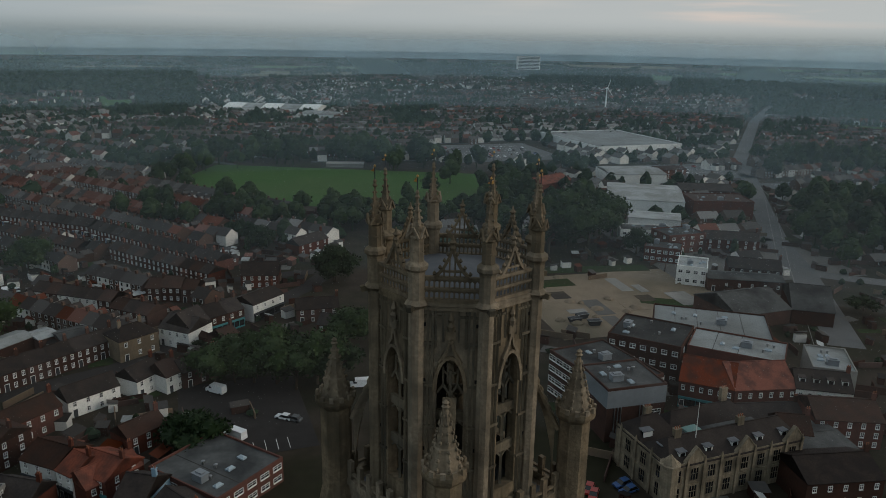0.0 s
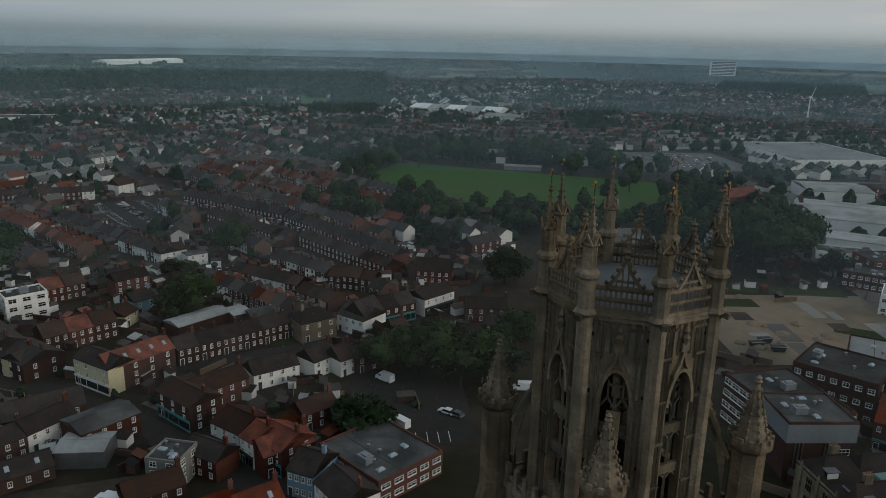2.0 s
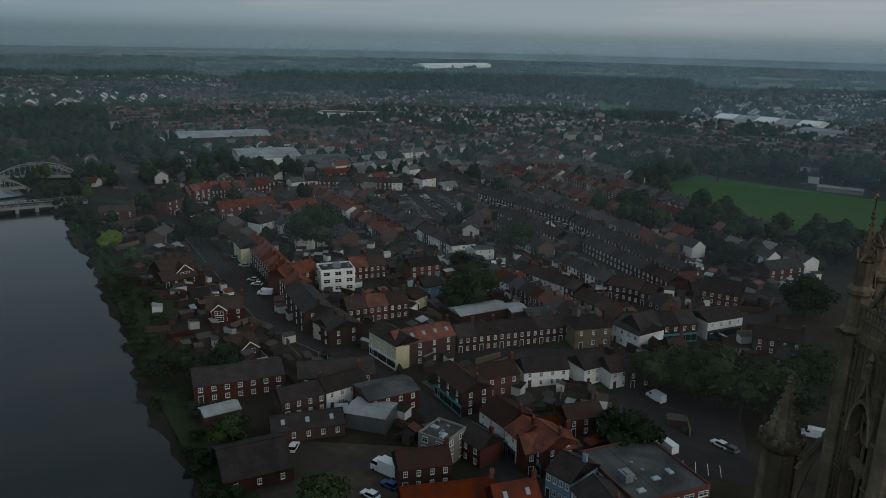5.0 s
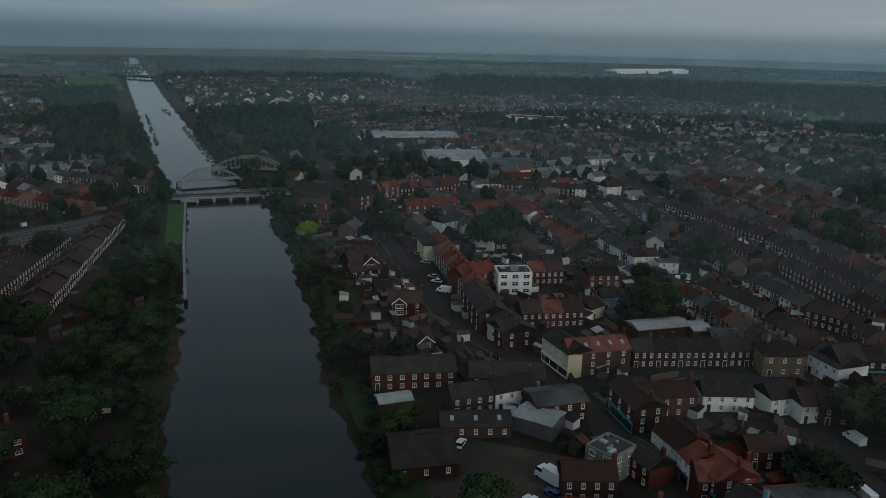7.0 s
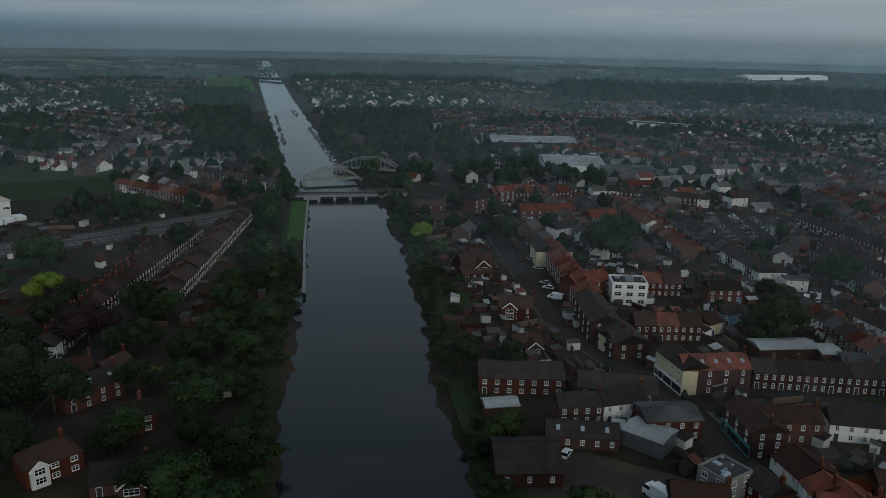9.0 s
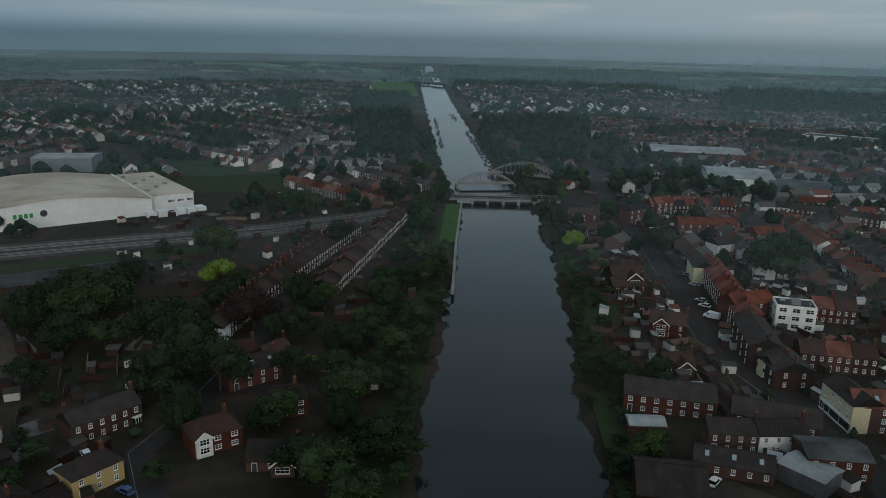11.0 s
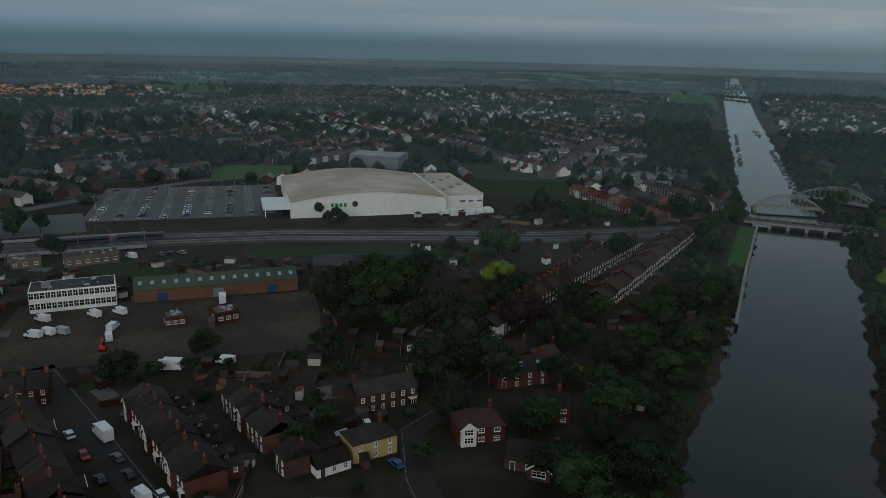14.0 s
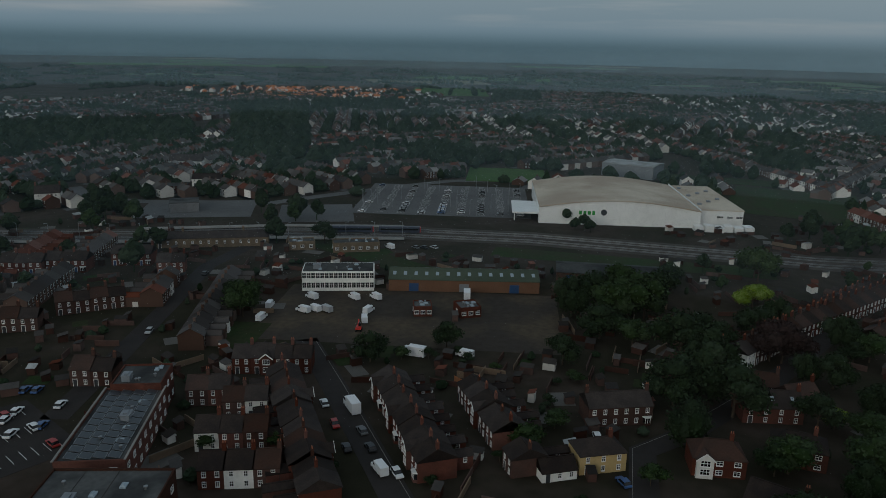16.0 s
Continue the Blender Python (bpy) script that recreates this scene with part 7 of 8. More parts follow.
# ---- railway ----
RAIL = [(-235, -330), (-268, -262), (-305, -205), (-330, -150), (-347, -90), (-355, -20), (-362, 40), (-382, 110)]
strip("railway", RAIL, 26, BALLAST, 0.12, "wide railway bed of dark ballast", "railway")


def offset_line(line, s):
    pts = [Vector(p) for p in line]
    out = []
    for i, p in enumerate(pts):
        d = (pts[min(i + 1, len(pts) - 1)] - pts[max(i - 1, 0)]).normalized()
        out.append((p.x - d.y * s, p.y + d.x * s))
    return out


for s in (-8, -4, 3, 7):
    m = Mesh()
    for q in (-0.72, 0.72):
        line = offset_line(RAIL, s + q)
        wide = offset_line(RAIL, s + q + 0.12)
        m.loft([[(*a, 0.1), (*b, 0.1), (*b, 0.32), (*a, 0.32)] for a, b in zip(line, wide)])
    tagged(m.made("railway_track", STEEL), "pair of worn steel rails on ballast", "track", "railway tracks")
for s, a, b in ((-14.5, 0, 4), (10.5, 1, 4)):
    strip("platform", offset_line(RAIL[a:b], s), 5, CONCRETE, 0.95, "long concrete station platform", "platform")


def train_car(x, y, turn, paint, label):
    ob = thing("train_carriage", label, "train", x, y, turn, 0.3, "train")
    m = Mesh().loft([[(-10, -1.35, z0), (10, -1.35, z0), (10, 1.35, z0), (-10, 1.35, z0)] for z0 in (0.9, 3.2)] + [[(-10, -1.0, 3.7), (10, -1.0, 3.7), (10, 1.0, 3.7), (-10, 1.0, 3.7)]])
    part("body", m, TRAIN_PAINT, ob)
    part("window_band", Mesh().box(-9.2, -1.39, 2.0, 9.2, 1.39, 2.8), CAR_GLASS, ob)
    part("end", Mesh().box(-10.3, -1.3, 0.9, -9.98, 1.3, 3.4), paint, ob, "red train end")
    for x0 in (-7, 7):
        part("bogie", Mesh().box(x0 - 1.6, -1.1, 0.05, x0 + 1.6, 1.1, 0.9), IRON, ob)


train_car(-317, -172, -65, RED_PAINT, "dark blue railway carriage with a red end")
train_car(-326.5, -151, -66, RED_PAINT, "dark blue railway carriage behind another")


def mast(x, y, h, name="lamp_post", label="tall thin grey lamp post", cat="lamp post", arm=1.5, group="lamp posts"):
    ob = thing(name, label, cat, x, y, random.uniform(0, 360), 0, group)
    part("pole", Mesh().lathe(0, 0, [(0.14, -0.2), (0.07, h)], 6), STEEL, ob)
    part("lamp_head", Mesh().beam((0, 0, h), (arm, 0, h + 0.15), 0.1, 0.1).box(arm - 0.3, -0.15, h + 0.05, arm + 0.4, 0.15, h + 0.22), STEEL, ob)


for i in range(16):
    p = Vector(offset_line(RAIL, -11)[0]).lerp(Vector(offset_line(RAIL, -11)[3]), i / 15)
    mast(p.x, p.y, 8, arm=1.2)
for i in range(26):
    mast(-418 + random.uniform(-45, 42), -163 + random.uniform(-46, 46), 8)

# bay lines and cars of the supermarket's car park
lines = Mesh()
base = pose(-418, -163, 0.075, 0, 0, 18)
for i in range(9):
    y = -44 + i * 11
    for k in range(34):
        x = -42 + k * 2.55
        lines.box(x - 0.06, y - 2.4, 0, x + 0.06, y + 2.4, 0.012, 0, base)
        if random.random() < (0.5 if k > 22 else 0.1) and i % 2 == 0 or (k > 28 and random.random() < 0.2):
            p = base @ Vector((x + 1.27, y + 0.2, 0))
            car("car", random.choice((0, 0, 1, 1, 2, 3, 5, 5)), p.x, p.y, 18 + 90)
tagged(lines.made("parking_lines", WHITE_PAINT), "white painted parking bay lines", "road marking", kind="stuff")

# bays of the car parks by the church and among the houses
lines = Mesh()
for cx, cy, tn, nr, nk in ((-38, 152, 20, 1, 5), (-236, 330, -38, 4, 22), (-105, -152, -20, 3, 9), (165, 530, 15, 4, 28), (250, 478, 15, 4, 24), (40, 610, 18, 6, 26)):
    b = pose(cx, cy, 0.062, 0, 0, tn)
    for i in range(nr):
        for k in range(nk):
            x, y = (k - nk / 2) * 2.6, (i - nr / 2 + 0.5) * 11
            lines.box(x - 0.06, y - 2.4, 0, x + 0.06, y + 2.4, 0.012, 0, b)
            if cx != -38 and random.random() < 0.18:
                p = b @ Vector((x + 1.3, y, 0))
                car("car", random.choice((0, 0, 1, 2, 3, 4, 5)), p.x, p.y, tn + 90)
tagged(lines.made("parking_lines", WHITE_PAINT), "worn white parking bay lines", "road marking", kind="stuff")


# ---- flat-roofed hall with solar panels, and its neighbour ----
hall = block("sports_hall", "flat-roofed brick hall with rows of solar panels", "hall", -115, -123, 34, 14, 7, 208, BRICK, FLAT_ROOF, 2, (8, 3), parapet=0.6)
for i in range(11):
    for k in range(4):
        q = part("solar_panel", Mesh().box(-1.2, -1.2, 0, 1.2, 1.2, 0.08).box(-1.1, -1.1, 0.08, 1.1, 1.1, 0.1, 1), [STEEL, SOLAR], hall)
        q.matrix_basis = pose(-14.5 + i * 2.9, -4.4 + k * 2.9, 7.35, 12, 0, 0)
for y in (-7.06, 7.06):
    part("coping", Mesh().box(-17.2, y - 0.22, 7.6, 17.2, y + 0.22, 7.78), CONCRETE, hall, "pale concrete coping")
block("civic_hall", "grey-roofed brick civic hall", "hall", -90.0, -102.6, 23.4, 18, 8.6, 114, BRICK_DARK, FLAT_ROOF, 2, (6, 3))
block("hall_wing", "raised flat roof wing of a hall", "hall", -134.5, -133, 12, 12, 8.5, 208, BRICK, FLAT_ROOF, 2, (3, 3))


# ---- road bridge with its sluice, and the arched bridge ----
def road_bridge():
    ob = thing("road_bridge", "low concrete road bridge with a sluice beneath", "bridge", -398, 178, 68)
    part("deck", Mesh().box(-33, -6, 0.7, 33, 6, 1.7), CONCRETE, ob)
    part("roadway", Mesh().box(-33, -4.2, 1.7, 33, 4.2, 1.76), ASPHALT, ob)
    for i in range(5):
        part("pier", Mesh().loft([[(-18 + i * 9 - 0.8, -6.5, z), (-18 + i * 9 + 0.8, -6.5, z), (-18 + i * 9 + 0.8, 6.5, z), (-18 + i * 9 - 0.8, 6.5, z)] for z in (-3, 0.7)]), CONCRETE, ob)
    for i in range(4):
        part("sluice_gate", Mesh().box(-17.2 + i * 9, -2.2, -3, -9.8 + i * 9, -1.8, 0.2), IRON, ob, "dark iron sluice gate")
    for y in (-5.8, 5.8):
        m = Mesh()
        m.beam((-33, y, 2.8), (33, y, 2.8), 0.12, 0.1).beam((-33, y, 2.3), (33, y, 2.3), 0.08, 0.08)
        for i in range(34):
            m.box(-33 + 2 * i - 0.06, y - 0.06, 1.7, -33 + 2 * i + 0.06, y + 0.06, 2.8)
        part("railing", m, STEEL, ob, "pale steel railing")


road_bridge()
for cx, cy, tn, span, rise in ((-446, 187, 80, 36, 7), (-470, 226, 42, 50, 8)):
    ob = thing("arched_bridge", "steel bowstring bridge with latticed arches", "bridge", cx, cy, tn, 0, "arched bridges")
    part("deck", Mesh().box(-span / 2, -3, 1.2, span / 2, 3, 2.0), CONCRETE, ob)
    for y in (-3, 3):
        m = Mesh()
        prev = None
        for i in range(17):
            u = i / 16
            p = (-span / 2 + span * u, y, 2.0 + rise * 4 * u * (1 - u))
            q = (p[0], y, 2.0 + (rise - 1.4) * 4 * u * (1 - u))
            if prev:
                m.beam(prev[0], p, 0.4, 0.4).beam(prev[1], q, 0.25, 0.25).beam(prev[0], q, 0.15, 0.15)
            if 0 < i < 16:
                m.beam((p[0], y, 2.0), p, 0.2, 0.2)
            prev = (p, q)
        part("arch", m, CONCRETE, ob, "pale latticed arch")
    part("abutment", Mesh().box(-span / 2 - 2, -3.5, -3, -span / 2, 3.5, 1.2), CONCRETE, ob)
    part("abutment", Mesh().box(span / 2, -3.5, -3, span / 2 + 2, 3.5, 1.2), CONCRETE, ob)


# ---- moored boats ----
BOATS = []
BOAT_PAINT = material("dulled_boat_paint", (0.58, 0.58, 0.56), 0.5, (0.16, 0.17, 0.18), 4.0, 0.9, 0.5)
BOAT_TOP = material("boat_canvas", (0.05, 0.06, 0.085), 0.8, (0.12, 0.12, 0.12), 6.0, 0.9, 0.6)


def boat(x, y, turn, size=1.0):
    m = pose(x, y, -1.35, 0, 0, turn) @ Matrix.Diagonal((size, size, size, 1))
    if not BOATS:
        ob = new("boat")
        tagged(ob, "white cabin cruiser moored at the bank", "boat", "moored boats")
        part("hull", Mesh().loft([[(-4.4, -0.9, -0.3), (2.2, -0.9, -0.3), (4.0, 0, -0.2), (2.2, 0.9, -0.3), (-4.4, 0.9, -0.3)], [(-4.6, -1.35, 1.0), (2.6, -1.35, 1.1), (5.2, 0, 1.3), (2.6, 1.35, 1.1), (-4.6, 1.35, 1.0)]]), BOAT_PAINT, ob)
        part("cabin", Mesh().loft([[(-3.0, -1.0, 1.0), (1.8, -1.0, 1.1), (1.8, 1.0, 1.1), (-3.0, 1.0, 1.0)], [(-2.8, -0.85, 2.1), (0.9, -0.85, 2.0), (0.9, 0.85, 2.0), (-2.8, 0.85, 2.1)]]), BOAT_TOP, ob)
        part("window", Mesh().box(-2.6, -1.0, 1.45, 0.8, 1.0, 1.8), CAR_GLASS, ob)
        BOATS.append(ob)
        ob.matrix_basis = m
    else:
        ob = copy_thing(BOATS[0], m)
    return ob


for n, x0, y0, x1, y1, spread in ((22, -508, 217, -737, 285, 0.9), (13, -640, 224.5, -878, 297, 0.9), (7, -865, 322, -925, 331, 3.0)):
    for i in range(n):
        u = (i + random.uniform(-0.3, 0.3)) / n
        boat(x0 + (x1 - x0) * u, y0 + (y1 - y0) * u + random.uniform(-spread, spread), 163 + random.choice((0, 180)) + random.uniform(-14, 14), random.uniform(0.85, 1.25))

# ---- green river banks and parked cars along the streets ----
for n, x0, y0, x1, y1, tn, fl in ((16, -180, 150.5, -286, 199, 154, 0.2), (6, -128, -58, -166, -93, 43, 0.3), (9, -121, -62, -160, -98, 43, 0.3), (16, -92, 280, -225, 365, 146, 0.5), (8, -170, -166, -236, -194, 203, 0.5)):
    car_row(n, x0, y0, x1, y1, tn, fl)

# ---- quay wall ----
strip("quay", [(-245, 91), (-312, 117), (-398, 152)], 1.2, CONCRETE, 0.5, "low concrete quay wall", "quay")
strip("bank", [(-318, 115), (-396, 146)], 8, GRASS, 0.12, "mown grass river bank", "grass")

# ---- patches, heaps and skips on the cleared ground ----
pr = random.Random(17)
for i in range(16):
    plot("slab", 66 + pr.uniform(-32, 32), 256 + pr.uniform(-27, 27), pr.uniform(5, 16), pr.uniform(3, 9), 15 + pr.choice((0, 90)), pr.choice((CONCRETE, YARD, PAVING, ROUGH_GRASS, RUBBLE)), 0.07 + i * 0.006, "broken slab left on cleared ground", "slab", False)
for i in range(14):
    x, y = 66 + pr.uniform(-30, 30), 256 + pr.uniform(-26, 26)
    hm = Mesh()
    clump_r = pr.uniform(1.0, 2.6)
    hm.loft([[(clump_r * f * pr.uniform(0.8, 1.2) * math.cos(6.283 * k / 9), clump_r * f * pr.uniform(0.8, 1.2) * math.sin(6.283 * k / 9), z) for k in range(9)] for f, z in ((1.0, 0.0), (0.8, 0.5), (0.4, 0.95), (0.1, 1.1))])
    hp = hm.made("rubble_heap", RUBBLE)
    hp.matrix_basis = pose(x, y, 0.05)
    tagged(hp, "low heap of pale broken rubble", "rubble heap", "rubble heaps")
for x, y, tn in ((44, 232, 20), (47, 236, 25), (50, 230, 10)):
    sk = thing("skip", "dark steel waste skip on cleared ground", "skip", x, y, tn, 0.05, "skips")
    part("body", Mesh().loft([[(-1.6, -0.9, 0.0), (1.6, -0.9, 0.0), (1.6, 0.9, 0.0), (-1.6, 0.9, 0.0)], [(-2.2, -1.1, 1.6), (2.2, -1.1, 1.6), (2.2, 1.1, 1.6), (-2.2, 1.1, 1.6)]]), IRON, sk)
    part("rim", Mesh().box(-2.3, -1.2, 1.6, 2.3, -1.05, 1.75).box(-2.3, 1.05, 1.6, 2.3, 1.2, 1.75), STEEL, sk)

# ---- small things of the yards and streets ----
def digger(x, y, turn):
    ob = thing("excavator", "small red excavator parked in the yard", "excavator", x, y, turn, 0.05)
    part("track", Mesh().box(-1.4, -1.0, 0, 1.4, -0.55, 0.7), TYRE, ob)
    part("track", Mesh().box(-1.4, 0.55, 0, 1.4, 1.0, 0.7), TYRE, ob)
    part("body", Mesh().loft([[(-1.5, -0.9, 0.7), (0.8, -0.9, 0.7), (0.8, 0.9, 0.7), (-1.5, 0.9, 0.7)], [(-1.4, -0.8, 1.6), (0.6, -0.8, 1.6), (0.6, 0.8, 1.6), (-1.4, 0.8, 1.6)]]), RED_PAINT, ob)
    part("cab", Mesh().loft([[(-0.5, -0.8, 1.6), (0.7, -0.8, 1.6), (0.7, 0.1, 1.6), (-0.5, 0.1, 1.6)], [(-0.4, -0.7, 2.7), (0.5, -0.7, 2.7), (0.5, 0.0, 2.7), (-0.4, 0.0, 2.7)]]), CAR_GLASS, ob)
    part("arm", Mesh().beam((0.7, 0.3, 1.4), (2.4, 0.3, 2.9), 0.35, 0.4).beam((2.4, 0.3, 2.9), (3.6, 0.3, 1.2), 0.3, 0.35).box(3.2, -0.1, 0.4, 4.0, 0.7, 1.2), RED_PAINT, ob)


digger(-203.5, -108.5, 200)
fence = thing("board_fence", "orange-brown wooden board fence", "fence", -178, -62, 62)
for i in range(16):
    part("board", Mesh().box(-0.28, -0.03, 0, 0.28, 0.03, 1.8), ORANGE_WOOD, fence).matrix_basis = pose(-4.8 + i * 0.62, 0.02 * (i % 2), 0)
for line, w, o in (([(-106, -41), (-123, -57), (-165, -96), (-188, -118)], 0.14, -2.6), ([(-112, 1), (-143, -10), (-163, -13), (-176, -4), (-212, 14)], 0.14, 2.4), ([(-140, 147), (-175, 151), (-232, 177), (-290, 204)], 0.14, 3.2), ([(115, 215), (143, 295), (196, 440), (223, 574)], 0.2, 0.0), ([(115, 215), (143, 295), (196, 440), (223, 574)], 0.2, 4.2)):
    strip("road_line", offset_line(line, o), w * 0.75, CONCRETE, 0.085, "worn white painted road line", "road marking", block=False)

# ---- wind turbine, hospital, church far off ----
wt = thing("wind_turbine", "white three-bladed wind turbine", "wind turbine", 203, 965, 20)
part("mast", Mesh().lathe(0, 0, [(1.1, 0), (0.6, 30)], 10), WHITE_PAINT, wt)
part("nacelle", Mesh().box(-0.8, -1.5, 30, 0.8, 1.5, 31.4), WHITE_PAINT, wt)
for k in range(3):
    a = radians(20 + 120 * k)
    part("blade", Mesh().loft([[(-0.5, -1.7, 0), (0.5, -1.7, 0), (0.4, -1.5, 0), (-0.4, -1.5, 0)], [(-0.12, -1.65, 12), (0.12, -1.65, 12), (0.1, -1.55, 12), (-0.1, -1.55, 12)]]), WHITE_PAINT, wt).matrix_basis = Matrix.Translation((0, 0, 30.7)) @ Matrix.Rotation(a, 4, "Y")
block("hospital", "tall pale hospital block with ribbon windows", "hospital", 228, 2140, 63, 18, 40, 5, FAR_PALE, FLAT_ROOF, 9, (1, 1), ribbon=True, win=(60, 2.6), sides="f", z0=6)
shed_front("glasshouse", "very long pale glasshouse roof", -1327.1, 1741.1, -1272.2, 2007.6, 50, 9, 4, WHITE_CLAD, WHITE_CLAD, category="glasshouse")
for k in range(5):
    xa, ya, xb, yb = -260.6, 894.1, -146.7, 882.9
    shed_front("works_building", "pale saw-roofed works by the fields", xa + (xb - xa) * k / 5, ya + (yb - ya) * k / 5, xa + (xb - xa) * (k + 0.96) / 5, ya + (yb - ya) * (k + 0.96) / 5, 42, 6, 3.4, WHITE_CLAD, PALE_ROOF if k % 2 else WHITE_CLAD, category="works")
shed_front("warehouse", "pale-roofed warehouse by the fields", -159.4, 833.9, -117.8, 818.7, 30, 6, 2, WHITE_CLAD, PALE_ROOF)
shed("pavilion", "low pale concrete pavilion in the park", -70, 528, 26, 8, 2.5, 0.8, 4, CONCRETE, CONCRETE, category="pavilion")

# ---- trees and hedges ----
for (ax, ay, aw), (bx, by, bw) in zip(RIVER[1:8], RIVER[2:9]):
    length = math.hypot(bx - ax, by - ay)
    ux, uy = (bx - ax) / length, (by - ay) / length
    n = int(length / 6)
    for i in range(n):
        s = (i + random.random()) / n * length
        w = aw + (bw - aw) * s / length
        for side, lo, hi, chance, kinds, size in ((1, 6, 26, 0.95, (0, 1, 3, 7, 0), (0.6, 0.98)), (1, 3, 10, 0.9, (6, 8, 6), (0.8, 1.3)), (-1, 2.5, 9, 1.0, (6, 8, 8), (0.5, 1.1)), (-1, 6, 14, 0.8, (6, 8, 6), (0.6, 1.1)), (-1, 12, 24, 0.3, (6, 0, 2), (0.6, 0.9))):
            if random.random() < chance:
                o = w + random.uniform(lo, hi)
                x, y = ax + ux * s - uy * o * side * 1, ay + uy * s + ux * o * side * 1
                if is_free(x, y, 1.2):
                    tree(random.choice(kinds), x, y, random.uniform(*size), group="riverside trees")
scatter([0, 1, 3, 7], 44, (-160, 345, -20, 388), (0.7, 1.2), 0.5, "park trees")
scatter([0, 1, 3, 7], 14, (-30, 352, 30, 400), (0.8, 1.2), 0.6, "park trees")
for x, y in ((-374, -74), (-377, -70), (-373, -66)):
    tree(3, x, y, 0.62)
for x, y, k in ((-118, 402, 1.1), (-104, 398, 1.2), (-60, 396, 1.0), (-48, 398, 0.9), (-20, 402, 1.1), (-8, 430, 1.1), (-150, 432, 1.2), (4, 470, 1.4), (8, 500, 1.3), (-160, 500, 1.3), (-142, 512, 1.2), (-35, 516, 1.2)):
    tree(1, x, y, k, group="park trees")
scatter([0, 1, 3, 7], 16, (-175, 425, -130, 520), (0.9, 1.3), 1.0, "park trees")
scatter([0, 1, 3], 34, (-190, 522, 30, 565), (1.1, 1.7), 0.6, "park trees")
scatter([0, 1, 3, 7], 22, (10, 330, 80, 450), (1.0, 1.4), 1.0, "park trees")
scatter([0, 1, 7, 3], 60, (168, 296, 250, 440), (0.9, 1.4), 0.6, "roadside trees")
scatter([0, 1, 7, 3], 26, (245, 520, 330, 590), (1.0, 1.5), 0.8, "roadside trees")
scatter([0, 1, 3, 6], 16, (-330, -50, -180, 60), (0.5, 0.9), 1.0, "garden trees")
scatter([0, 3, 0, 1], 15, (-262, -6, -158, 52), (0.6, 1.0), 0.8, "garden trees")
scatter([6, 8, 0], 46, (-330, 190, -60, 390), (0.5, 0.9), 0.6, "garden trees")
scatter([0, 1, 6], 24, (-420, 25, -330, 130), (0.7, 1.1), 1.0, "trackside trees")
scatter([6, 8], 24, (-200, -120, -120, -20), (0.5, 0.9), 0.4, "garden shrubs")
scatter([0, 1, 3], 40, (-560, 150, -330, 330), (0.8, 1.2), 1.5, "garden trees")
scatter([0, 1, 3], 30, (-340, -330, -180, -180), (0.7, 1.1), 1.0, "garden trees")
scatter([0, 1, 3], 22, (200, 380, 340, 600), (0.8, 1.2), 1.5, "roadside trees")


# ---- distance: small houses, trees, woods and fields ----
def clump(m, x, y, r, h, rng, base=0.0):
    n = 7
    rings = []
    for k, (f, z) in enumerate(((0.55, 0.05), (1.0, 0.32), (0.92, 0.6), (0.5, 0.88), (0.12, 1.0))):
        rings.append([(x + r * f * rng.uniform(0.7, 1.2) * math.cos(2 * math.pi * i / n + k), y + r * f * rng.uniform(0.7, 1.2) * math.sin(2 * math.pi * i / n + k), base + h * z * rng.uniform(0.9, 1.1)) for i in range(n)])
    m.loft(rings)


rng = random.Random(5)
# belts of trees and open fields: bearing from, to, distance from, to
WOODS = [(18.3, 50.5, 1260, 1800), (40.6, 50.6, 1190, 1400), (53.8, 70.2, 1590, 2500), (18, 30.2, 1230, 1800), (59.8, 66.2, 740, 930), (39.5, 48.6, 800, 850),
         (18.8, 23.4, 880, 950), (18.0, 22.0, 950, 1200), (-24.2, -16.5, 1340, 1800), (-31, -21.9, 1000, 1290), (-36, -22, 1450, 1800), (-3.4, 5.8, 1950, 2250), (-15, -6, 1500, 1900), (65.5, 67.8, 680, 830), (57, 64.6, 600, 740),
         (121.7, 127.1, 600, 1150), (130, 146, 700, 900), (114.6, 121.2, 1080, 1200), (109, 114.4, 570, 640), (73.2, 77.4, 620, 1240), (81.3, 82.8, 960, 1250), (104.5, 107.8, 1260, 1450), (86, 88.5, 800, 880), (96, 98, 900, 960), (101, 103, 760, 810)]
FIELDS = [(23.9, 29.7, 1090, 1180, 0), (22.3, 24.3, 965, 1120, 0), (23.3, 27.2, 660, 705, 1), (17.3, 24.0, 1815, 1900, 3), (24.5, 32, 1010, 1060, 0), (4.1, 14.6, 1720, 1940, 2), (5, 14, 2120, 2270, 3),
          (-30.2, -27.4, 890, 980, 0), (-30.5, -27.4, 1300, 1430, 0), (108.4, 113.9, 1430, 1690, 0), (72.9, 76.1, 1290, 1900, 0), (103.7, 109.6, 515, 575, 0), (82.0, 90.3, 460, 556, 1), (87.4, 99.0, 562, 588, 1), (-20, -13, 1850, 2150, 0), (34, 44, 1960, 2250, 0)]
FIELD_KINDS = (GRASS, ROUGH_GRASS, FIELD_TAN, FIELD_PALE)


def sector(rows, az, r, grow=0.0):
    return any(q[0] - grow < az < q[1] + grow and q[2] - grow * 15 < r < q[3] + grow * 15 for q in rows)


def polar(x, y):
    return math.degrees(math.atan2(-x, y)), math.hypot(x, y)


def at(az, r):
    return -r * math.sin(radians(az)), r * math.cos(radians(az))


def in_wood(az, r):
    return sector(WOODS, az, r)


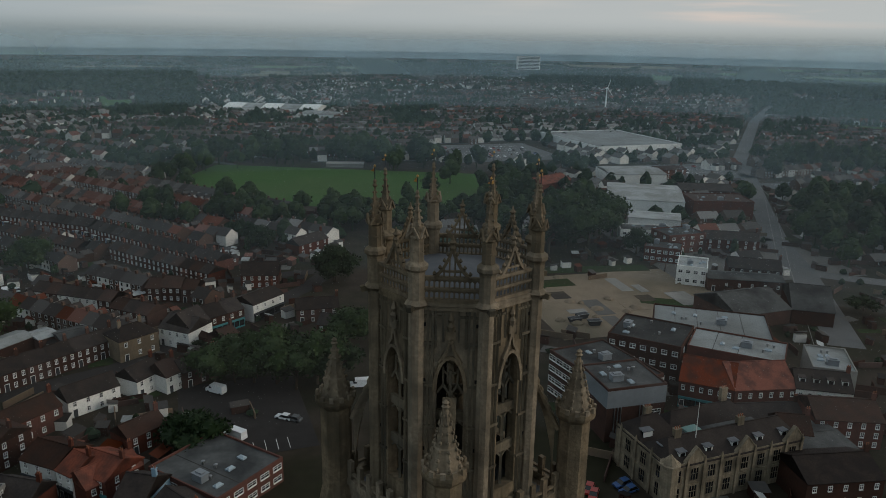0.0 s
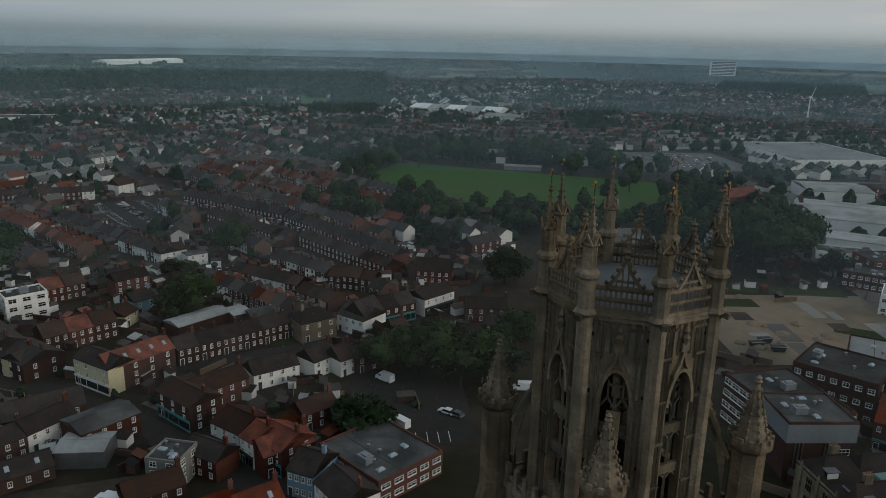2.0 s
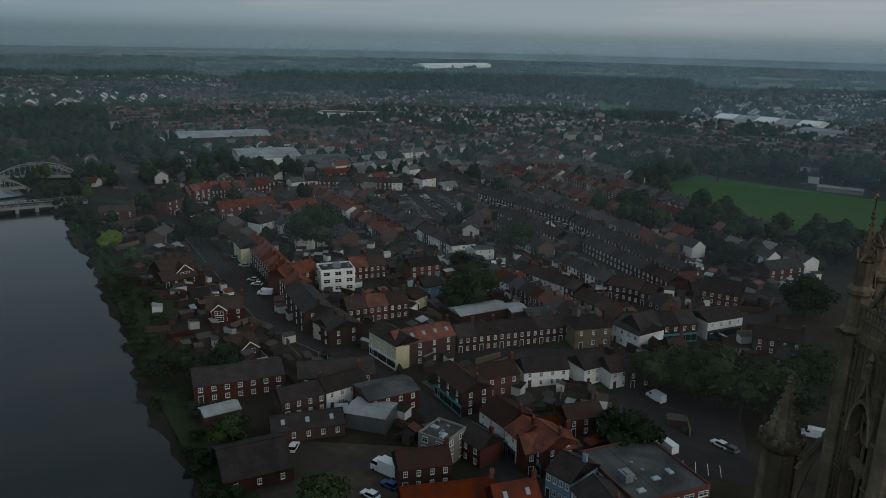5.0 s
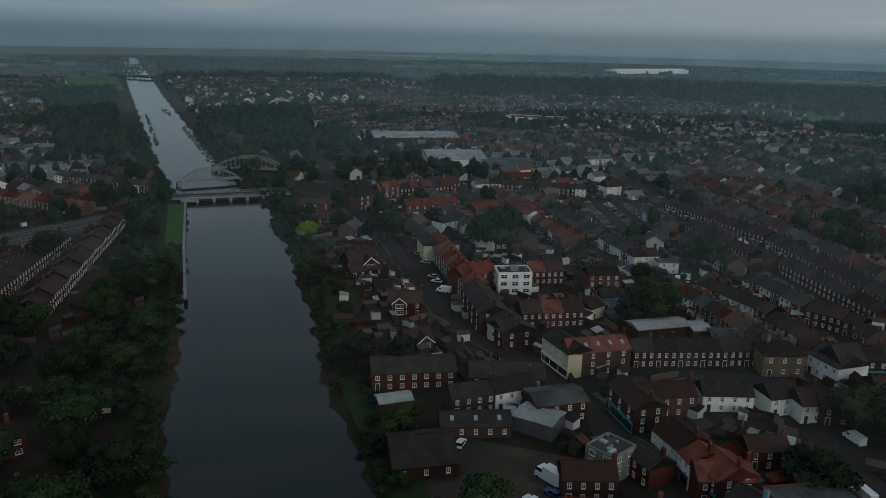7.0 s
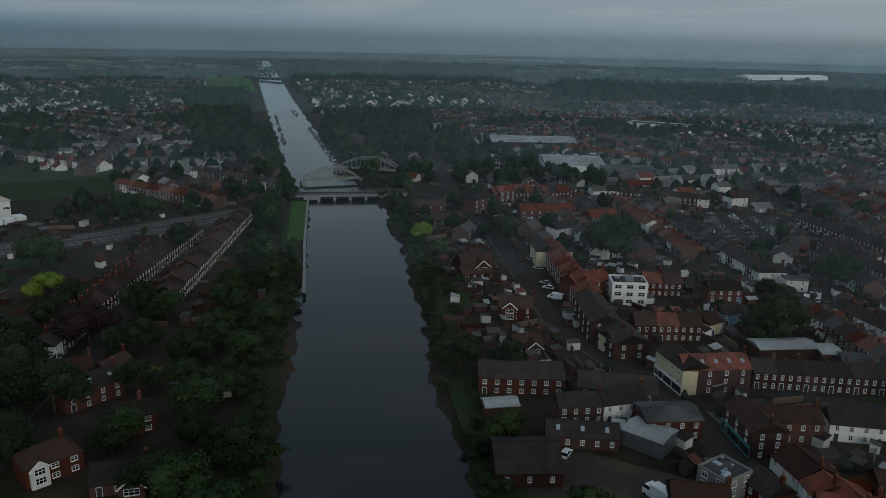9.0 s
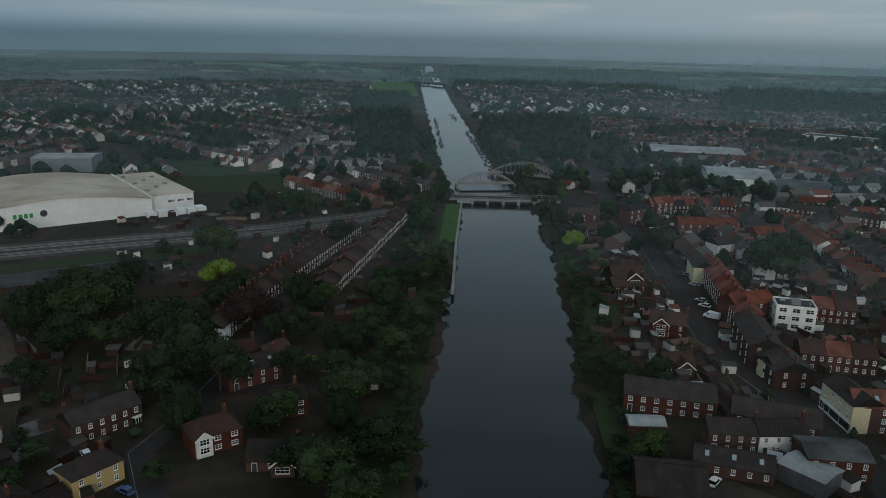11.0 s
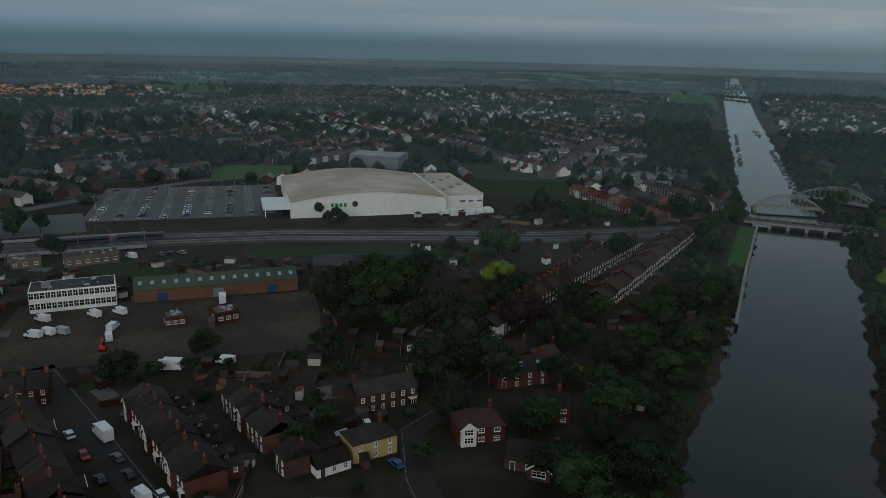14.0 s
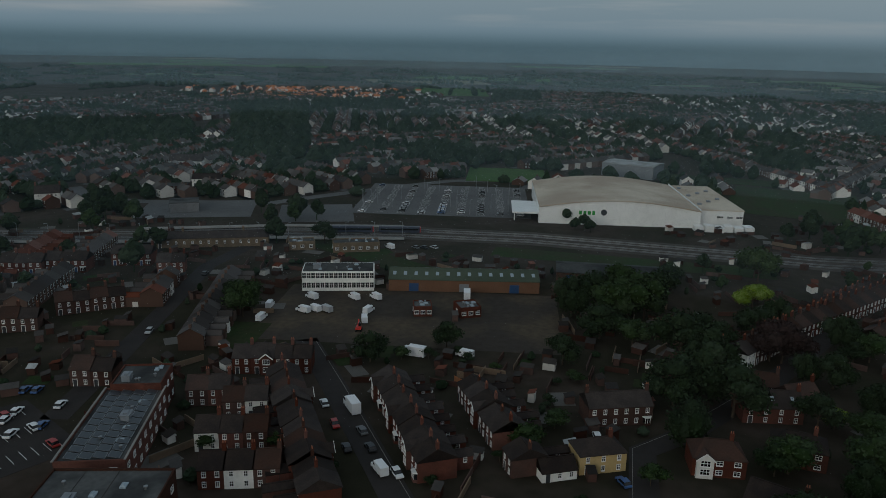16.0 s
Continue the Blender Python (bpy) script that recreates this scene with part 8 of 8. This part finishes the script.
def town_edge(az):
    e = np.interp(az, [-36, -20, -8, 6, 16, 20, 48, 54, 70, 78, 95, 110, 118, 146], [1300, 1500, 1750, 1700, 1500, 1230, 1250, 1560, 1580, 1500, 1560, 1500, 1450, 1200])
    return e * (1 + 0.10 * noise.noise(Vector((az / 5, 0, 2))))


# districts, each with its own direction of streets
seeds = []
for i in range(260):
    az, r = rng.uniform(-38, 148), math.sqrt(rng.uniform(330 ** 2, 1800 ** 2))
    x, y = at(az, r)
    if all((x - a) ** 2 + (y - b) ** 2 > 130 ** 2 for a, b, c, k in seeds):
        seeds.append((x, y, rng.choice((0.42, 0.42 + math.pi / 2, -0.55, 0.1, 1.2)) + rng.uniform(-0.15, 0.15), rng.random()))
lanes = Mesh()
for sx, sy, turn, style in seeds:
    c, s = math.cos(turn), math.sin(turn)
    pitch = 15 if style < 0.4 else 18.5
    red = 0.22 if style > 0.85 else 0.03
    low = style > 0.62
    mine = [q for q in seeds if (q[0] - sx) ** 2 + (q[1] - sy) ** 2 < 520 ** 2]
    for j in range(-9, 10):
        u = -170.0
        band = rng.random() < red
        back = j % 2
        while u < 170:
            w = rng.uniform(5.6, 7.2) if style < 0.4 else rng.uniform(8.0, 11.0)
            v = j * pitch + (2.5 if back else -2.5) + rng.uniform(-0.6, 0.6)
            x, y = sx + u * c - v * s, sy + u * s + v * c
            u += w + (0.0 if style < 0.4 and rng.random() < 0.9 else rng.uniform(1.5, 4.5))
            az, r = polar(x, y)
            if not -37 < az < 147 or r < (450 if az > 60 else 330) or r > town_edge(az) or sector(WOODS, az, r, 0.15) or sector(FIELDS, az, r, 0.15):
                continue
            if min(mine, key=lambda q: (q[0] - x) ** 2 + (q[1] - y) ** 2)[:2] != (sx, sy) or river_at(x, y)[0] < 24:
                continue
            if (r < 1200 and not is_free(x, y, 6.5)) or (-180 < x < 35 and 390 < y < 535):
                continue
            if rng.random() < 0.10 or noise.noise(Vector((x / 70, y / 70, 4))) < -0.20:
                clump(woods, x, y, rng.uniform(3.5, 6), rng.uniform(6, 11), rng)
                continue
            far_house(homes, x, y, turn + (0 if back else math.pi), w, rng.uniform(7, 8.5), 2.6 if low and rng.random() < 0.7 else 4.9, rng.uniform(2.0, 2.7), band if rng.random() < 0.8 else not band, False, rng.random() < (0.40 if style < 0.7 else 0.7), rng.random() < (0.6 if low else 0.2))
            if not back:
                k = [(x + a * c - (b - pitch / 2 + 2.5) * s, y + a * s + (b - pitch / 2 + 2.5) * c, 0.05) for a, b in ((-8, -2.6), (8, -2.6), (8, 2.6), (-8, 2.6))]
                lanes.add(k, [(0, 1, 2, 3)], 0)
            for q in range(rng.choice((1, 2, 2, 3, 4))):
                b = rng.uniform(7.5, 13) * (-1 if not back else 1) * -1
                tx, ty = x - b * s * (1 if back else 1), y + b * c
                if river_at(tx, ty)[0] > 6 and (r > 1200 or is_free(tx, ty, 3)):
                    clump(woods, tx, ty, rng.uniform(1.8, 4.4), rng.uniform(3.5, 9), rng)
            if rng.random() < 0.14:
                k = pose(x + rng.uniform(-5, 5), y + rng.uniform(-9, 9), 0, 0, 0, math.degrees(turn))
                lanes.box(-1.0, -2.1, -0.1, 1.0, 2.1, 1.5, rng.choice((1, 1, 2)), k)
tagged(lanes.made("far_streets", [ROAD_FAR, WHITE_PAINT, FAR_ROOF]), "pale suburban streets with parked cars", "street", kind="stuff")
# woods: crowded crowns, each belt with its own thickness
for a0, a1, r0, r1 in WOODS:
    area = radians(a1 - a0) * (r1 ** 2 - r0 ** 2) / 2
    big = 1.0 if r0 > 1150 else 0.72
    for i in range(int(min(1500, area / (62 * big)))):
        az, r = rng.uniform(a0, a1), math.sqrt(rng.uniform(r0 ** 2, r1 ** 2))
        edge = min((az - a0) / (a1 - a0), (a1 - az) / (a1 - a0))
        x, y = at(az, r)
        if river_at(x, y)[0] < 5 or (r < 1200 and not is_free(x, y, 4)) or rng.random() > 0.45 + edge * 6:
            continue
        clump(woods, x, y, rng.uniform(5, 8.5) * big, rng.uniform(10, 16) * big, rng)
# hedges and lines of trees across the fens
for i in range(900):
    az, r = rng.uniform(-36, 146), rng.uniform(1550, 2900)
    x, y = at(az, r)
    if r < town_edge(az) + 60 or river_at(x, y)[0] < 30:
        continue
    dirn = rng.choice((0.35, 0.35, 1.9, 1.1))
    size = rng.uniform(0.5, 1.1)
    for k in range(rng.randint(4, 16)):
        clump(woods, x + k * 11 * math.cos(dirn), y + k * 11 * math.sin(dirn), rng.uniform(4.5, 7) * size, rng.uniform(5, 10) * size, rng)
for side in (-1, 1):
    bank = [(x - side * 0.384 * (w + 8), y - side * 0.923 * (w + 8)) for x, y, w in RIVER[1:7]]
    strip("bank", bank, 9, ROUGH_GRASS, 0.07, "rough green river bank", "grass", block=False)
joined_trees()
# outhouses, garden walls, sheds and bins that crowd the backs
bits = Mesh()
br = random.Random(3)
for x0, y0, x1, y1, n in ((-350, 120, -45, 400, 4200), (-300, -320, -105, -15, 1400), (-460, -30, -170, 110, 500), (30, 130, 230, 500, 1400), (-560, 240, -340, 440, 1000)):
    for i in range(n):
        x, y = br.uniform(x0, x1), br.uniform(y0, y1)
        if not is_free(x, y, 1.2) or river_at(x, y)[0] < 12:
            continue
        a = pose(x, y, 0, 0, 0, round(noise.noise(Vector((x / 90, y / 90, 3))) * 8) * 22 + br.choice((0, 90)) + 25)
        k = br.random()
        if k < 0.45:
            w, d, h = br.uniform(0.8, 2.2), br.uniform(0.7, 1.5), br.uniform(1.7, 2.5)
            bits.box(-w, -d, -0.2, w, d, h, br.choice((0, 0, 0, 0, 1)), a)
            bits.add([tuple(a @ Vector(p)) for p in ((-w - 0.2, -d - 0.2, h + 0.02), (w + 0.2, -d - 0.2, h + 0.02), (w + 0.2, d + 0.2, h + 0.7), (-w - 0.2, d + 0.2, h + 0.7))], [(0, 1, 2, 3)], br.choice((2, 2, 2, 2, 2, 2, 2, 3, 2, 4)))
            take(x, y, 1.8)
        elif k < 0.75:
            bits.box(-br.uniform(3, 7), -0.12, -0.2, br.uniform(2, 6), 0.12, br.uniform(1.4, 2.0), br.choice((0, 0, 6)), a)
        elif k < 0.88:
            clump(woods, x, y, br.uniform(0.8, 2.0), br.uniform(1.2, 3.2), br)
        else:
            w, d = br.uniform(2.0, 4.5), br.uniform(1.5, 3.5)
            bits.box(-w, -d, -0.2, w, d, 0.05 + 0.02 * br.random(), br.choice((7, 7, 8, 8)), a)
tagged(bits.made("outhouses", [OUT_WALL, FAR_PALE, OUT_ROOF, FAR_ROOF_RED, PALE_ROOF, CONCRETE, SHED_WOOD, ROUGH_GRASS, PAVING]), "outhouses, garden walls and paved yards behind the terraces", "outhouses", kind="stuff")
tagged(homes.made("far_houses", [FAR_WALL, FAR_PALE, FAR_ROOF, FAR_ROOF_RED, WHITE_PAINT, GLASS, FAR_ROOF_PALE]), "crowded brick suburbs stretching into the distance", "houses", kind="stuff")
tagged(woods.made("far_trees", FAR_LEAF), "distant woods, hedges and garden trees", "trees", kind="stuff")
for i, (a0, a1, r0, r1, kind) in enumerate(FIELDS):
    az, r = (a0 + a1) / 2, (r0 + r1) / 2
    x, y = at(az, r)
    plot("field", x, y, radians(a1 - a0) * r, r1 - r0, az, FIELD_KINDS[kind], 0.08 + i * 0.004, "open green field among the houses" if kind < 2 else "pale farm field", "field", False)
fr = random.Random(9)
for i in range(90):
    az, r = fr.uniform(-36, 140), fr.uniform(1600, 4200)
    if in_wood(az, r) or sector(FIELDS, az, r) or abs(az - 71) < 6 or r < town_edge(az) + 200:
        continue
    x, y = at(az, r)
    plot("field", x, y, fr.uniform(200, 600), fr.uniform(90, 260), az + fr.uniform(-15, 15), FIELD_KINDS[fr.choice((0, 0, 1, 1, 2, 3))], 0.16 + i * 0.004, "far farm field", "field", False)


# ---- estate on the edge of the fields, sunlight painted into its roof colour ----
estate = Mesh()
er = random.Random(21)
for i in range(190):
    az, r = er.gauss(122, 4.0), er.uniform(1250, 1550)
    if not 112 < az < 133:
        continue
    # bright roofs and many pale walls stand in for the sun patch
    far_house(estate, -r * math.sin(radians(az)), r * math.cos(radians(az)), er.choice((0.3, 1.87, 0.9)), er.uniform(8, 11), 8, 5.2, 2.8, True, False, er.random() < 0.55)
tagged(estate.made("estate_houses", [FAR_WALL, FAR_PALE, FAR_ROOF, SUNLIT_ROOF, WHITE_PAINT, GLASS]), "estate by the fields with sunlight painted into its roofs", "houses", kind="stuff")

# ---- veils imitating distance haze, and the painted hazy horizon behind them ----
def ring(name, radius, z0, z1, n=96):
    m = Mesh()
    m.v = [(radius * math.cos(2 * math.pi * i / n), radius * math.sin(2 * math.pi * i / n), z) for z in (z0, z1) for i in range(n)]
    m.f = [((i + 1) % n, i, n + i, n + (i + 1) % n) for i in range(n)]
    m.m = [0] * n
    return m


def haze_veil_material(name, thick, top, radius, west, east_most):
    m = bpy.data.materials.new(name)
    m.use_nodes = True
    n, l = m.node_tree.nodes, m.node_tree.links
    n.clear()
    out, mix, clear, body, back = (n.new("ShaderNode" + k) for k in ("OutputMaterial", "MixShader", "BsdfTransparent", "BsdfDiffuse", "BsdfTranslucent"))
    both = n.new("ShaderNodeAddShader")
    # the near veil's warm tint lifts dark tones the way glare would
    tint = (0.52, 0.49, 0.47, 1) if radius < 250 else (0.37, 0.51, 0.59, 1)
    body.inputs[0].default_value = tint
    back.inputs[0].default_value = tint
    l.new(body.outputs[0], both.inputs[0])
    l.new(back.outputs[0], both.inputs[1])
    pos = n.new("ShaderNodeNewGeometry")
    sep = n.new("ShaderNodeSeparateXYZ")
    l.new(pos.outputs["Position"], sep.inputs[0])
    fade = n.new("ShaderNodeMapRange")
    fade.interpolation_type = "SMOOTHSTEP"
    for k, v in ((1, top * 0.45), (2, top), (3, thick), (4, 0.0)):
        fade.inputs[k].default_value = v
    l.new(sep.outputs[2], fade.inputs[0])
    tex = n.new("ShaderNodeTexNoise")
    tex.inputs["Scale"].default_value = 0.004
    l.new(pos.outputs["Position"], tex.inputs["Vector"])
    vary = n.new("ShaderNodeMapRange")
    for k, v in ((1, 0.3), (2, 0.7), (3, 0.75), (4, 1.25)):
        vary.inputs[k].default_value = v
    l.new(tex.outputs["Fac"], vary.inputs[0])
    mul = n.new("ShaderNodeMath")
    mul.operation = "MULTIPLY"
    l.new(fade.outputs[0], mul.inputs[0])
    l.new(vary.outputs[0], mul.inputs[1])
    # thicker on the bright side of the sky, to imitate glare there
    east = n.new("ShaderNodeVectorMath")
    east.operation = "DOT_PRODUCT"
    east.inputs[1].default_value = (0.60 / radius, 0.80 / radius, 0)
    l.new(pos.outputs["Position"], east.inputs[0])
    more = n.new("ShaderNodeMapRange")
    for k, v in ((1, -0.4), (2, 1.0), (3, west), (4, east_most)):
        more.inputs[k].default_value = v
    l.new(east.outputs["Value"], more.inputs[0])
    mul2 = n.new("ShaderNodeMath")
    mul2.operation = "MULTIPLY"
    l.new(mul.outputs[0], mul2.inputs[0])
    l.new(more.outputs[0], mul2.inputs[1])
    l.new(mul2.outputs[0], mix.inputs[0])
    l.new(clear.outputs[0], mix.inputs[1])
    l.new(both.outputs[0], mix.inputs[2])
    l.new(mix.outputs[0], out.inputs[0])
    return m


# added rings, no real mist: they stand in for haze and glare
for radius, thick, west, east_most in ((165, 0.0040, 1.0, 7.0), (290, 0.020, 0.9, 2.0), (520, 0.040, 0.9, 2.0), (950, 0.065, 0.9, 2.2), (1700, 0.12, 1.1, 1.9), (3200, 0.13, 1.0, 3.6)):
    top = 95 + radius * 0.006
    tagged(ring("mist", radius, -1, top).made("mist", haze_veil_material("mist_%d" % radius, thick, top, radius, west, east_most)), "added translucent veil imitating distance haze", "mist", "mist banks", "stuff")


# horizon haze painted as a glowing gradient that fades into the sky
def backdrop_material():
    m = bpy.data.materials.new("painted_horizon_haze")
    m.use_nodes = True
    n, l = m.node_tree.nodes, m.node_tree.links
    n.clear()
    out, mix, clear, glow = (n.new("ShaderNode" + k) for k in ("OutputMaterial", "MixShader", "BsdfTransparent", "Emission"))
    pos = n.new("ShaderNodeNewGeometry")
    sep = n.new("ShaderNodeSeparateXYZ")
    l.new(pos.outputs["Position"], sep.inputs[0])
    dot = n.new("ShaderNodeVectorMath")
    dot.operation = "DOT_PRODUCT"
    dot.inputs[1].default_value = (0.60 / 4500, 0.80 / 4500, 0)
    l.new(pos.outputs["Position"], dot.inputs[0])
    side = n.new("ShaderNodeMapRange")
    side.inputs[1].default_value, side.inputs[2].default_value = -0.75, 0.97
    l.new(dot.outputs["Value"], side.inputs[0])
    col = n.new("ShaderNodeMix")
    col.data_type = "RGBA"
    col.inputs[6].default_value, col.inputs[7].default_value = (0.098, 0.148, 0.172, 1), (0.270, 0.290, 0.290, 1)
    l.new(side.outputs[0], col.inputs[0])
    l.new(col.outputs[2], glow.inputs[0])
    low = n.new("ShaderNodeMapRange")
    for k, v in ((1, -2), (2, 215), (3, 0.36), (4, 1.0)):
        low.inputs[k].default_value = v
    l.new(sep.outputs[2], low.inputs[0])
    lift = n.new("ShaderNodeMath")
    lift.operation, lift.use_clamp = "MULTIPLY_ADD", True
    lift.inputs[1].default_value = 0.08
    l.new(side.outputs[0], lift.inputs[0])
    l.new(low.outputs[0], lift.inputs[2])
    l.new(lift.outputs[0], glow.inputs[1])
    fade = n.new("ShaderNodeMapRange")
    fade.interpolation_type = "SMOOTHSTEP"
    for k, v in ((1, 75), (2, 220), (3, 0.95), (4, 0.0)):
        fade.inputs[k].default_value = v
    l.new(sep.outputs[2], fade.inputs[0])
    l.new(fade.outputs[0], mix.inputs[0])
    l.new(clear.outputs[0], mix.inputs[1])
    l.new(glow.outputs[0], mix.inputs[2])
    l.new(mix.outputs[0], out.inputs[0])
    return m


tagged(ring("backdrop", 4500, -2, 221).made("backdrop", backdrop_material()), "glowing backdrop ring with painted horizon haze", "backdrop", kind="structure")
